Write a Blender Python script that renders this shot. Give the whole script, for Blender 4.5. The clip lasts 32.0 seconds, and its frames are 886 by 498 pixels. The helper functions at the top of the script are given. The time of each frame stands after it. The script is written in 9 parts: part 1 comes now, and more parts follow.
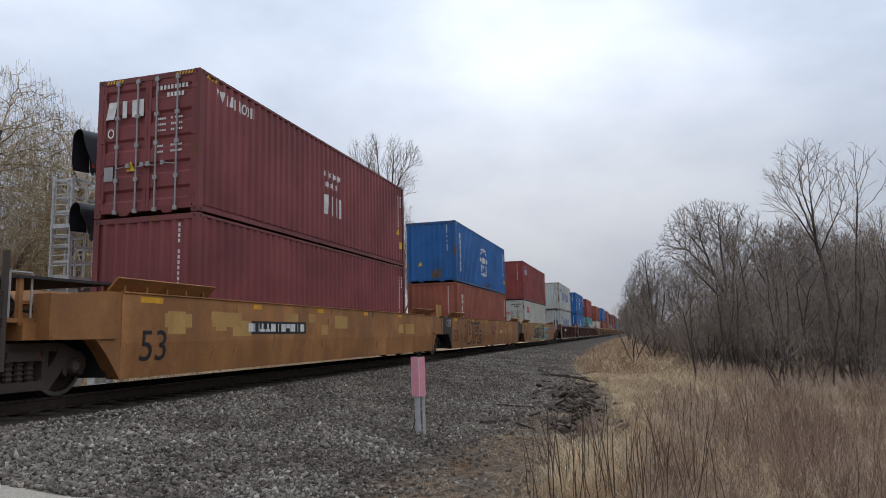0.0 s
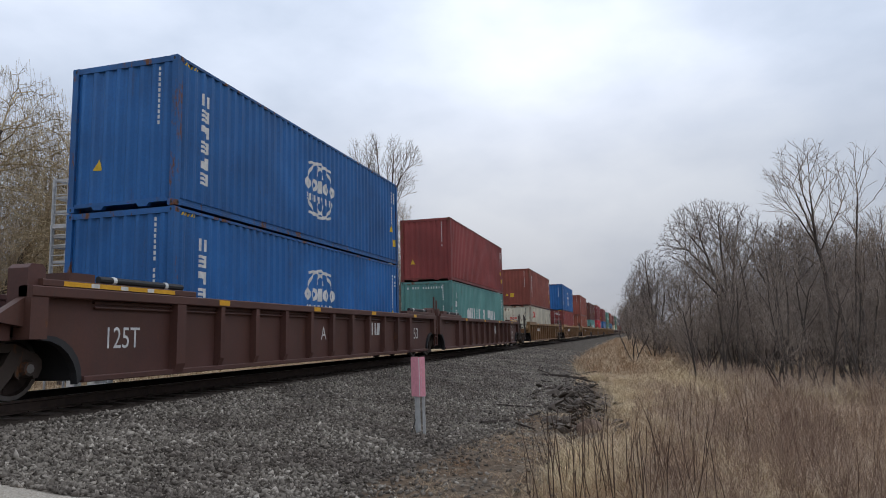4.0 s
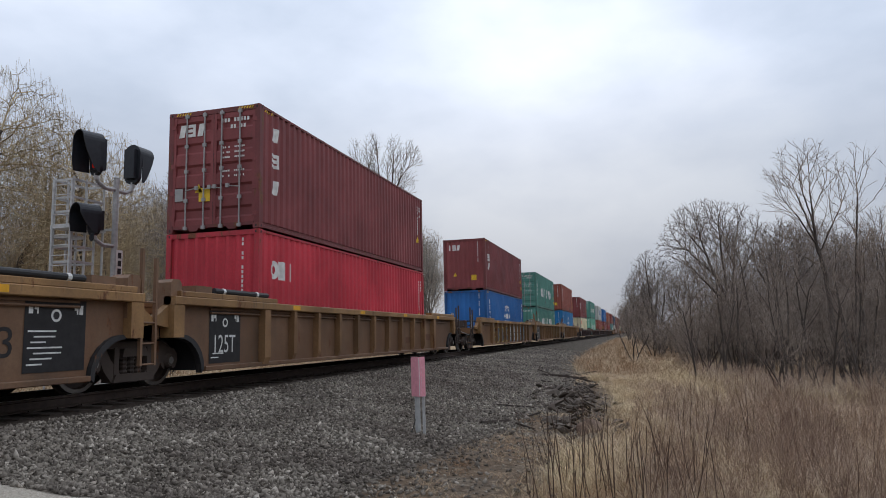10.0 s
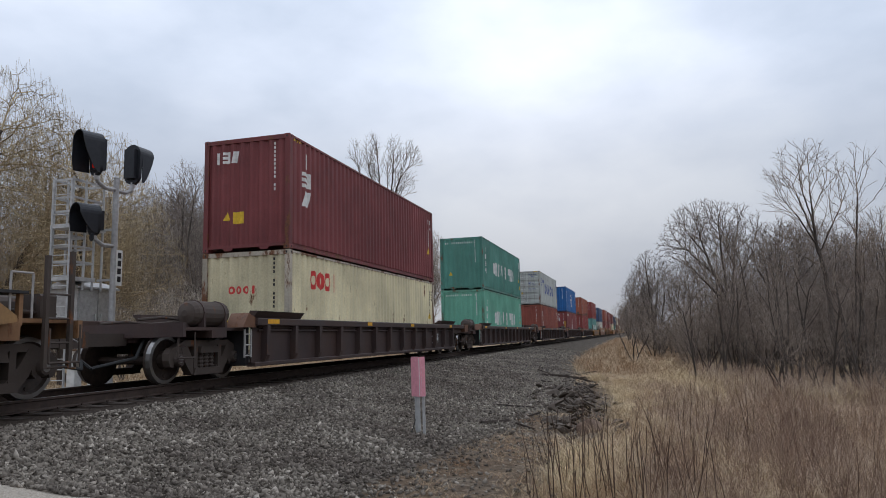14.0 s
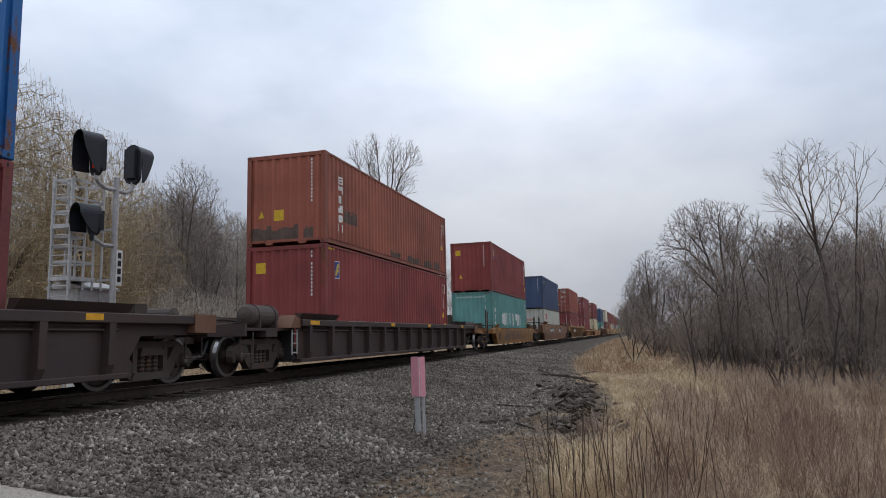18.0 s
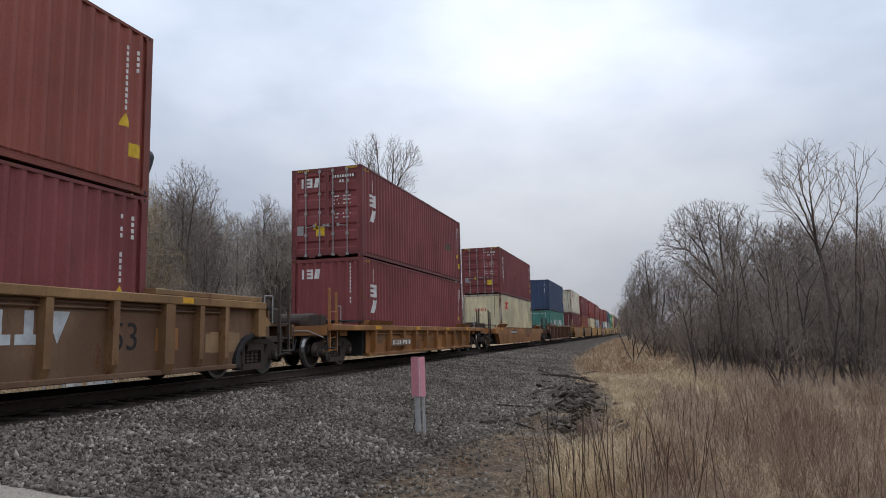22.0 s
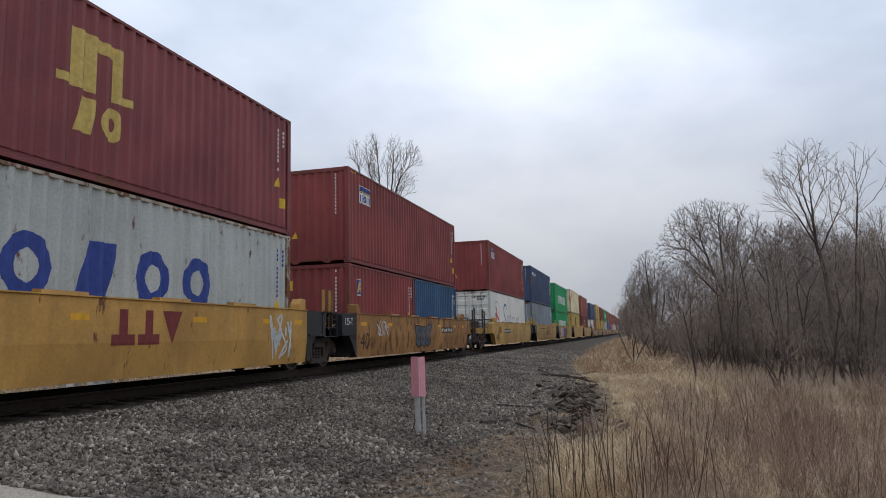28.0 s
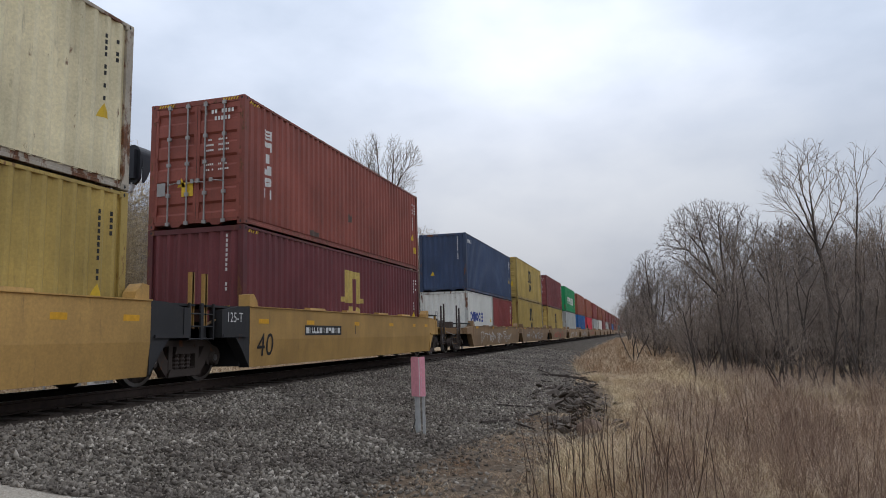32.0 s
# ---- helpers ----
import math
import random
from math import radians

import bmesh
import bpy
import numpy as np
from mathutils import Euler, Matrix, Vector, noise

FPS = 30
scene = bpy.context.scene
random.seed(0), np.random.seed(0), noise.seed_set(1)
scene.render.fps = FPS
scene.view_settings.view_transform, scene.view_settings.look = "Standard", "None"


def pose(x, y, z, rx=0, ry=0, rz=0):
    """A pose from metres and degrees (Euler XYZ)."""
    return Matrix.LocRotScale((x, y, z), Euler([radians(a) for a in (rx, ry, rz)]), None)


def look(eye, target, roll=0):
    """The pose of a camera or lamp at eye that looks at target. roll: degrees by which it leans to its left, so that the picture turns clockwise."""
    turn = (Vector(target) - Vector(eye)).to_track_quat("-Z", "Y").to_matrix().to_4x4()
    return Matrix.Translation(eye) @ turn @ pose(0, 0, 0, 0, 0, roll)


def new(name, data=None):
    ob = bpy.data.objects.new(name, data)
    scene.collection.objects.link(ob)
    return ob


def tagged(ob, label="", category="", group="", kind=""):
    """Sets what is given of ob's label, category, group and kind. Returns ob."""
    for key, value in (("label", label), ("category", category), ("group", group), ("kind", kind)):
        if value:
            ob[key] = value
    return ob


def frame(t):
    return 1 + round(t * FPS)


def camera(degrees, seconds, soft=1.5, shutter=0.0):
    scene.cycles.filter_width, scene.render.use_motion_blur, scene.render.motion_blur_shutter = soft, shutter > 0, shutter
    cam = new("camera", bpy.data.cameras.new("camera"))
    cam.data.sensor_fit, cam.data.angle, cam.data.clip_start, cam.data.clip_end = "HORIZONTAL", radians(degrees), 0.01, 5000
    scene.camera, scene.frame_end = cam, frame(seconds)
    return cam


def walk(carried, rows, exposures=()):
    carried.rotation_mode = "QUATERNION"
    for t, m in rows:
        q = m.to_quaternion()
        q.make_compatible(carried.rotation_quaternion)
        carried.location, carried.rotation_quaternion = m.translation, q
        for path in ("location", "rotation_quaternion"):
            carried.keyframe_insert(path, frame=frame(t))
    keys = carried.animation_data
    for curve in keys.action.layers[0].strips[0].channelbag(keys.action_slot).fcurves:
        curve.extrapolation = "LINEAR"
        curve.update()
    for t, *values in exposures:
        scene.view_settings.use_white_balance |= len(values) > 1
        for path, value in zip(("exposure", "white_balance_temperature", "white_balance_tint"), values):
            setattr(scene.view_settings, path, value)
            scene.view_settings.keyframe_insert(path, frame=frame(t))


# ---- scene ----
cam = camera(65.83, 32.0, soft=0.95)
EYE = Vector((9.319, 0.0, 0.767))
YAW, PITCH = radians(15.804), radians(7.241)
AIM = EYE + 10 * Vector((-math.sin(YAW) * math.cos(PITCH), math.cos(YAW) * math.cos(PITCH), math.sin(PITCH)))
walk(cam, [(0.0, look(EYE, AIM, -1.357)), (32.0, look(EYE, AIM, -1.357))], exposures=[(0.0, 0.0, 6500, 10.0), (32.0, 0.0, 6500, 10.0)])

# ---- overcast sky and one weak, wide sun ----
SUN_EL, SUN_AZ = radians(19.5), radians(-8.5)


def link(tree, a, b):
    tree.links.new(a, b)


def node(tree, kind, **sets):
    n = tree.nodes.new(kind)
    for key, value in sets.items():
        if key.startswith("i_"):
            n.inputs[key[2:].replace("_", " ")].default_value = value
        elif key == "operation":
            n.operation = value
        elif key == "attribute_name":
            n.attribute_name = value
    return n


def is_socket(val):
    return isinstance(val, bpy.types.NodeSocket)


def ramp(tree, fac, stops):
    n = tree.nodes.new("ShaderNodeValToRGB")
    el = n.color_ramp.elements
    while len(el) < len(stops):
        el.new(0.5)
    for e, (pos, col) in zip(el, stops):
        e.position = pos
        e.color = (*col, 1.0) if len(col) == 3 else col
    link(tree, fac, n.inputs["Fac"])
    return n.outputs["Color"]


def mixed(tree, fac, a, b, blend="MIX"):
    n = tree.nodes.new("ShaderNodeMix")
    n.data_type, n.blend_type = "RGBA", blend
    for sock, val in ((n.inputs[0], fac), (n.inputs[6], a), (n.inputs[7], b)):
        if is_socket(val):
            link(tree, val, sock)
        else:
            sock.default_value = (*val, 1.0) if isinstance(val, tuple) and len(val) == 3 else val
    return n.outputs[2]


def math_node(tree, op, a, b=0.0, clamp=False):
    n = tree.nodes.new("ShaderNodeMath")
    n.operation, n.use_clamp = op, clamp
    for sock, val in ((n.inputs[0], a), (n.inputs[1], b)):
        if is_socket(val):
            link(tree, val, sock)
        else:
            sock.default_value = val
    return n.outputs[0]


def build_world():
    w = bpy.data.worlds.new("overcast_sky")
    scene.world = w
    w.use_nodes = True
    t = w.node_tree
    t.nodes.clear()
    sky = node(t, "ShaderNodeTexSky")
    sky.sky_type, sky.sun_disc, sky.sun_elevation, sky.sun_rotation = "NISHITA", False, SUN_EL, SUN_AZ
    co = node(t, "ShaderNodeTexCoord")
    # broad layers of cloud, flattened towards the horizon
    mp = node(t, "ShaderNodeMapping")
    mp.inputs["Scale"].default_value = (1.6, 1.6, 3.2)
    mp.inputs["Location"].default_value = (2.3, 0.7, 0.4)
    link(t, co.outputs["Generated"], mp.inputs["Vector"])
    n1 = node(t, "ShaderNodeTexNoise", i_Scale=1.7, i_Detail=6.0, i_Roughness=0.5)
    link(t, mp.outputs[0], n1.inputs["Vector"])
    # the thin place in the cloud through which the sun shows
    sun_dir = Vector((math.sin(SUN_AZ) * math.cos(SUN_EL), math.cos(SUN_AZ) * math.cos(SUN_EL), math.sin(SUN_EL)))
    dot = node(t, "ShaderNodeVectorMath", operation="DOT_PRODUCT")
    link(t, co.outputs["Generated"], dot.inputs[0])
    dot.inputs[1].default_value = sun_dir
    glow = ramp(t, dot.outputs["Value"], [(0.0, (0, 0, 0)), (0.88, (0.02, 0.02, 0.02)), (0.965, (0.12, 0.12, 0.12)), (0.990, (0.28, 0.28, 0.28)), (1.0, (0.46, 0.46, 0.46))])
    thick = ramp(t, n1.outputs["Fac"], [(0.30, (0.572, 0.66, 0.812)), (0.47, (0.717, 0.80, 0.954)), (0.68, (0.918, 0.985, 1.10))])
    cloud = mixed(t, 0.38, thick, glow, "ADD")
    sep = node(t, "ShaderNodeSeparateXYZ")
    link(t, co.outputs["Generated"], sep.inputs[0])
    low = ramp(t, sep.outputs["Z"], [(0.0, (0.52, 0.515, 0.51)), (0.12, (0.57, 0.57, 0.575)), (0.24, (0.74, 0.74, 0.74)), (0.36, (1.03, 1.03, 1.03)), (0.50, (1.14, 1.14, 1.14)), (0.85, (1.62, 1.62, 1.62))])
    cloud = mixed(t, 1.0, cloud, low, "MULTIPLY")
    skyb = node(t, "ShaderNodeBackground", i_Strength=0.05)
    link(t, sky.outputs[0], skyb.inputs["Color"])
    clb = node(t, "ShaderNodeBackground", i_Strength=1.0)
    link(t, cloud, clb.inputs["Color"])
    add = node(t, "ShaderNodeMixShader")
    add.inputs[0].default_value = 0.96
    link(t, skyb.outputs[0], add.inputs[1])
    link(t, clb.outputs[0], add.inputs[2])
    out = node(t, "ShaderNodeOutputWorld")
    link(t, add.outputs[0], out.inputs["Surface"])
    sun = new("sun", bpy.data.lights.new("sun", "SUN"))
    sun.data.energy, sun.data.angle, sun.data.color = 0.5, radians(25), (1.0, 0.96, 0.90)
    sun.matrix_world = look(sun_dir * 100, (0, 0, 0))


build_world()

# ---- materials ----
MATS, TONES = {}, {}


def base_mat(name):
    m = bpy.data.materials.new(name)
    m.use_nodes = True
    t = m.node_tree
    bsdf = t.nodes["Principled BSDF"]
    co = node(t, "ShaderNodeTexCoord")
    info = node(t, "ShaderNodeObjectInfo")
    shift = node(t, "ShaderNodeVectorMath", operation="MULTIPLY_ADD")
    link(t, info.outputs["Random"], shift.inputs[0])
    shift.inputs[1].default_value = (37.0, 53.0, 29.0)
    link(t, co.outputs["Object"], shift.inputs[2])
    return m, t, bsdf, shift.outputs[0], info.outputs["Random"]


def tex_noise(t, vec, scale, detail=4.0, rough=0.55, stretch=None):
    n = node(t, "ShaderNodeTexNoise", i_Scale=scale, i_Detail=detail, i_Roughness=rough)
    if stretch:
        mp = node(t, "ShaderNodeMapping")
        mp.inputs["Scale"].default_value = stretch
        link(t, vec, mp.inputs["Vector"])
        vec = mp.outputs[0]
    link(t, vec, n.inputs["Vector"])
    return n.outputs["Fac"]


def bump(t, bsdf, height, strength=0.2, distance=0.02):
    b = node(t, "ShaderNodeBump", i_Strength=strength, i_Distance=distance)
    link(t, height, b.inputs["Height"])
    link(t, b.outputs[0], bsdf.inputs["Normal"])


def painted(name, rgb, rust=0.0, grime=0.35, rough=0.55, metallic=0.0, fade=0.25, stain=0.0):
    """Weathered paint on steel: faded patches, vertical dirt streaks, rust blooms."""
    if name in MATS:
        return MATS[name]
    TONES[name] = rgb
    m, t, bsdf, vec, rnd = base_mat(name)
    big = tex_noise(t, vec, 0.55, 3.0)
    streak = tex_noise(t, vec, 2.6, 5.0, 0.6, (1.0, 1.0, 0.12))
    fine = tex_noise(t, vec, 22.0, 5.0, 0.65)
    pale = tuple(min(1.0, c * (1 + fade) + 0.02 * fade) for c in rgb)
    dark = tuple(c * (1 - fade) for c in rgb)
    col = ramp(t, big, [(0.30, dark), (0.50, rgb), (0.72, pale)])
    dirt = tuple(0.35 * c + 0.65 * d for c, d in zip(rgb, (0.055, 0.046, 0.038)))
    sf = ramp(t, streak, [(0.46, (0, 0, 0)), (0.80, (grime, grime, grime))])
    col = mixed(t, sf, col, dirt)
    if stain > 0:
        wash = tex_noise(t, vec, 0.9, 8.0, 0.66, (1.0, 1.0, 0.8))
        k = stain
        tint = tuple(0.45 * c + d for c, d in zip(rgb, (0.062, 0.026, 0.012)))
        col = mixed(t, ramp(t, wash, [(0.40, (0, 0, 0)), (0.62, (k, k, k))]), col, tint)
    # scrapes that run down the ribs
    scrape = tex_noise(t, vec, 1.0, 6.0, 0.72, (8.0, 8.0, 1.3))
    k = min(0.75, 1.3 * grime)
    col = mixed(t, ramp(t, scrape, [(0.60, (0, 0, 0)), (0.70, (k, k, k))]), col, tuple(0.25 * c + d for c, d in zip(rgb, (0.050, 0.040, 0.032))))
    ff = ramp(t, fine, [(0.35, (0.88, 0.88, 0.88)), (0.65, (1.08, 1.08, 1.08))])
    col = mixed(t, 1.0, col, ff, "MULTIPLY")
    vary = math_node(t, "MULTIPLY_ADD", rnd, 0.16)
    vary.node.inputs[2].default_value = 0.92
    col = mixed(t, 1.0, col, vary, "MULTIPLY")
    r_out = None
    if rust > 0:
        spots = tex_noise(t, vec, 3.4, 9.0, 0.68, (1.0, 1.0, 0.35))
        rf = ramp(t, spots, [(0.69 - 0.45 * rust, (0, 0, 0)), (0.74 - 0.42 * rust, (1, 1, 1))])
        rc = ramp(t, fine, [(0.3, (0.07, 0.026, 0.012)), (0.7, (0.19, 0.075, 0.028))])
        col = mixed(t, rf, col, rc)
    link(t, col, bsdf.inputs["Base Color"])
    rr = ramp(t, fine, [(0.2, (rough - 0.1,) * 3), (0.8, (rough + 0.15,) * 3)])
    link(t, rr, bsdf.inputs["Roughness"])
    bsdf.inputs["Metallic"].default_value = metallic
    bsdf.inputs["Specular IOR Level"].default_value = 0.3
    bump(t, bsdf, fine, 0.10, 0.01)
    MATS[name] = m
    return m


def edge_paint(mat):
    """The same paint on posts and rails, rubbed and rusting."""
    if mat.name.startswith("rusting"):
        return mat
    rgb = TONES[mat.name]
    return painted(mat.name + "_edge", tuple(0.82 * c for c in rgb), rust=0.30, grime=0.6)


def plain(name, rgb, rough=0.6, metallic=0.0, spec=0.3, vary=0.12, scale=9.0):
    if name in MATS:
        return MATS[name]
    m, t, bsdf, vec, rnd = base_mat(name)
    n = tex_noise(t, vec, scale, 5.0, 0.6)
    col = ramp(t, n, [(0.3, tuple(c * (1 - vary) for c in rgb)), (0.7, tuple(min(1, c * (1 + vary)) for c in rgb))])
    link(t, col, bsdf.inputs["Base Color"])
    bsdf.inputs["Roughness"].default_value = rough
    bsdf.inputs["Metallic"].default_value = metallic
    bsdf.inputs["Specular IOR Level"].default_value = spec
    bump(t, bsdf, n, 0.08, 0.01)
    MATS[name] = m
    return m


def island_mat(name, stops, rough=0.8, by_island=True, patch=(0.66, 0.63, 0.62)):
    """Bits that vary one by one (blades, stones, twigs)."""
    m, t, bsdf, vec, rnd = base_mat(name)
    geo = node(t, "ShaderNodeNewGeometry")
    col = ramp(t, geo.outputs["Random Per Island"] if by_island else rnd, stops)
    n = tex_noise(t, vec, 14.0, 4.0)
    sh = ramp(t, n, [(0.3, (0.8, 0.8, 0.8)), (0.7, (1.15, 1.15, 1.15))])
    wide = tex_noise(t, vec, 0.8, 4.0)
    sh2 = ramp(t, wide, [(0.36, patch), (0.62, (1.12, 1.12, 1.10))])
    col = mixed(t, 1.0, col, sh2, "MULTIPLY")
    link(t, mixed(t, 1.0, col, sh, "MULTIPLY"), bsdf.inputs["Base Color"])
    bsdf.inputs["Roughness"].default_value = rough
    bsdf.inputs["Specular IOR Level"].default_value = 0.15
    MATS[name] = m
    return m


# container paints
MAROON = painted("maroon_paint", (0.200, 0.048, 0.048), rust=0.0, grime=0.30)
MAROON_RED = painted("red_maroon_paint", (0.236, 0.048, 0.043), rust=0.0, grime=0.24)
DARK_MAROON = painted("dark_maroon_paint", (0.142, 0.034, 0.037), grime=0.3)
BROWN_RED = painted("brown_red_paint", (0.250, 0.067, 0.047), rust=0.06, grime=0.35)
RUST_MAROON = painted("rusty_maroon_paint", (0.110, 0.040, 0.034), rust=0.30, grime=0.5)
ORANGE_RED = painted("orange_red_paint", (0.275, 0.082, 0.050), rust=0.06, grime=0.28)
BRIGHT_RED = painted("bright_red_paint", (0.53, 0.038, 0.056), grime=0.2)
BLUE = painted("bright_blue_paint", (0.020, 0.118, 0.330), grime=0.35)
AZURE = painted("azure_blue_paint", (0.020, 0.160, 0.365), grime=0.35)
NAVY = painted("navy_paint", (0.047, 0.073, 0.138), rust=0.05, grime=0.35)
SLATE_BLUE = painted("slate_blue_paint", (0.030, 0.085, 0.165), rust=0.04, grime=0.35)
TEAL = painted("teal_paint", (0.115, 0.275, 0.250), rust=0.03, grime=0.35)
SEA_GREEN = painted("sea_green_paint", (0.082, 0.238, 0.190), rust=0.03, grime=0.4)
MINT = painted("mint_green_paint", (0.160, 0.420, 0.300), grime=0.3)
GREEN = painted("green_paint", (0.013, 0.270, 0.092), grime=0.3)
PALE_BEIGE = painted("pale_beige_paint", (0.50, 0.495, 0.425), rust=0.04, grime=0.22, fade=0.12)
PALE_GREY = painted("pale_grey_paint", (0.425, 0.440, 0.410), rust=0.15, grime=0.42, fade=0.14)
RUSTY_WHITE = painted("rusty_white_paint", (0.60, 0.555, 0.435), rust=0.25, grime=0.28)
CREAM = painted("cream_paint", (0.66, 0.58, 0.375), rust=0.14, grime=0.32)
OFF_WHITE = painted("off_white_paint", (0.68, 0.665, 0.60), rust=0.02, grime=0.2, fade=0.1)
GREY_BLUE = painted("grey_paint", (0.215, 0.250, 0.275), rust=0.04, grime=0.35)
YELLOW = painted("mustard_yellow_paint", (0.45, 0.315, 0.088), rust=0.05, grime=0.35)
# car paints
CAR_MUSTARD = painted("mustard_car_paint", (0.36, 0.158, 0.050), rust=0.16, grime=0.65, fade=0.35, stain=0.85)
CAR_YELLOW = painted("yellow_car_paint", (0.49, 0.288, 0.088), rust=0.04, grime=0.35, stain=0.35)
CAR_RUSTY = painted("rusty_yellow_car_paint", (0.37, 0.180, 0.054), rust=0.35, grime=0.55, stain=0.8)
CAR_WORN = painted("worn_yellow_car_paint", (0.48, 0.262, 0.066), rust=0.20, grime=0.45, stain=0.5)
CAR_TAN = painted("tan_car_paint", (0.228, 0.120, 0.056), rust=0.27, grime=0.85, fade=0.45, stain=0.95)
CAR_UMBER = painted("umber_car_paint", (0.176, 0.100, 0.057), rust=0.20, grime=0.7, fade=0.45, stain=0.8)
CAR_COPPER = painted("copper_brown_car_paint", (0.205, 0.088, 0.042), rust=0.16, grime=0.4, fade=0.3, stain=0.5)
# lighter copies of the tan paint: sky light painted onto top sill and ribs
CAR_TOP = painted("lit_top_sill_paint", (0.290, 0.163, 0.066), rust=0.20, grime=0.55, fade=0.4, stain=0.6)
CAR_RIB = painted("lit_rib_paint", (0.235, 0.130, 0.060), rust=0.22, grime=0.6, fade=0.4, stain=0.7)
CAR_BROWN = painted("brown_car_paint", (0.095, 0.042, 0.034), rust=0.10, grime=0.5, stain=0.5)
CAR_RUST_BROWN = painted("rust_brown_car_paint", (0.150, 0.072, 0.042), rust=0.22, grime=0.5, stain=0.7)
CAR_DARK = painted("dark_car_paint", (0.050, 0.034, 0.032), rust=0.08, grime=0.5, stain=0.4)
CAR_BLACK = painted("black_car_paint", (0.026, 0.025, 0.026), rust=0.08, grime=0.5)
CAR_TAN_GREY = painted("dusty_tan_car_paint", (0.310, 0.195, 0.100), rust=0.14, grime=0.5, stain=0.5)
# fittings
GRIMY_STEEL = painted("grimy_cast_steel", (0.064, 0.047, 0.038), rust=0.20, grime=0.5, rough=0.7)
WHEEL_STEEL = plain("wheel_steel", (0.040, 0.027, 0.021), rough=0.55, metallic=0.2, vary=0.4)
TREAD_STEEL = plain("polished_tread_steel", (0.26, 0.25, 0.24), rough=0.36, metallic=0.9)
ROD_STEEL = plain("galvanised_rod", (0.30, 0.29, 0.28), rough=0.5, metallic=0.3)
PALE_ROD = plain("pale_worn_rod", (0.34, 0.32, 0.30), rough=0.6)
SEAL = plain("door_seal", (0.03, 0.03, 0.03), rough=0.8)
W_PAINT = plain("white_marking", (0.62, 0.61, 0.58), rough=0.6, vary=0.2, scale=6.0)
Y_PAINT = plain("yellow_marking", (0.62, 0.40, 0.03), rough=0.6, vary=0.2)
O_PAINT = plain("amber_reflector", (0.66, 0.33, 0.02), rough=0.5, vary=0.15)
R_PAINT = plain("red_marking", (0.55, 0.045, 0.040), rough=0.6, vary=0.2)
B_PAINT = plain("blue_marking", (0.030, 0.055, 0.230), rough=0.6, vary=0.2)
K_PAINT = plain("black_marking", (0.020, 0.018, 0.018), rough=0.6, vary=0.3)
DR_PAINT = plain("dark_red_marking", (0.17, 0.030, 0.028), rough=0.6, vary=0.2)
GOLD_PAINT = plain("pale_yellow_marking", (0.50, 0.36, 0.10), rough=0.6, vary=0.2)
PRIMER = plain("grey_primer_patch", (0.100, 0.070, 0.056), rough=0.7, vary=0.4, scale=3.0)
GREY_PAINT = plain("grey_spray_paint", (0.095, 0.105, 0.125), rough=0.6, vary=0.25, scale=4.0)
SKY_PAINT = plain("light_blue_spray_paint", (0.12, 0.27, 0.38), rough=0.6, vary=0.25, scale=4.0)
PALE_PAINT = plain("pale_spray_paint", (0.50, 0.52, 0.52), rough=0.6, vary=0.25, scale=4.0)
LIME_PAINT = plain("lime_spray_paint", (0.34, 0.42, 0.13), rough=0.6, vary=0.25, scale=4.0)
WINE_PAINT = plain("wine_spray_paint", (0.075, 0.018, 0.028), rough=0.6, vary=0.25, scale=4.0)
AQUA_PAINT = plain("green_spray_paint", (0.10, 0.36, 0.20), rough=0.6, vary=0.25, scale=4.0)
PINK_PAINT = plain("pale_pink_spray_paint", (0.55, 0.42, 0.46), rough=0.6, vary=0.2, scale=4.0)
SIGNAL_BLACK = plain("signal_black", (0.016, 0.017, 0.021), rough=0.45, vary=0.2)
GALV = plain("galvanised_steel", (0.43, 0.425, 0.415), rough=0.5, metallic=0.3, vary=0.18)
ALU = plain("weathered_aluminium", (0.36, 0.35, 0.34), rough=0.5, metallic=0.3, vary=0.2)
CONCRETE = plain("pale_concrete", (0.42, 0.41, 0.39), rough=0.9, vary=0.2)
PINK = painted("faded_pink_plastic", (0.74, 0.310, 0.365), grime=0.2, fade=0.18)
RAIL_STEEL = plain("rusty_rail_side", (0.045, 0.029, 0.022), rough=0.7, vary=0.35)
RAIL_TOP = plain("polished_rail_head", (0.38, 0.37, 0.36), rough=0.28, metallic=0.9)
TIE_WOOD = plain("creosoted_timber", (0.040, 0.029, 0.022), rough=0.9, vary=0.45, scale=5.0)


def lens_mat():
    m, t, bsdf, vec, rnd = base_mat("red_signal_lens")
    bsdf.inputs["Base Color"].default_value = (0.5, 0.02, 0.02, 1)
    bsdf.inputs["Roughness"].default_value = 0.15
    bsdf.inputs["Emission Color"].default_value = (1.0, 0.06, 0.04, 1)
    bsdf.inputs["Emission Strength"].default_value = 0.12
    return m


RED_LENS = lens_mat()


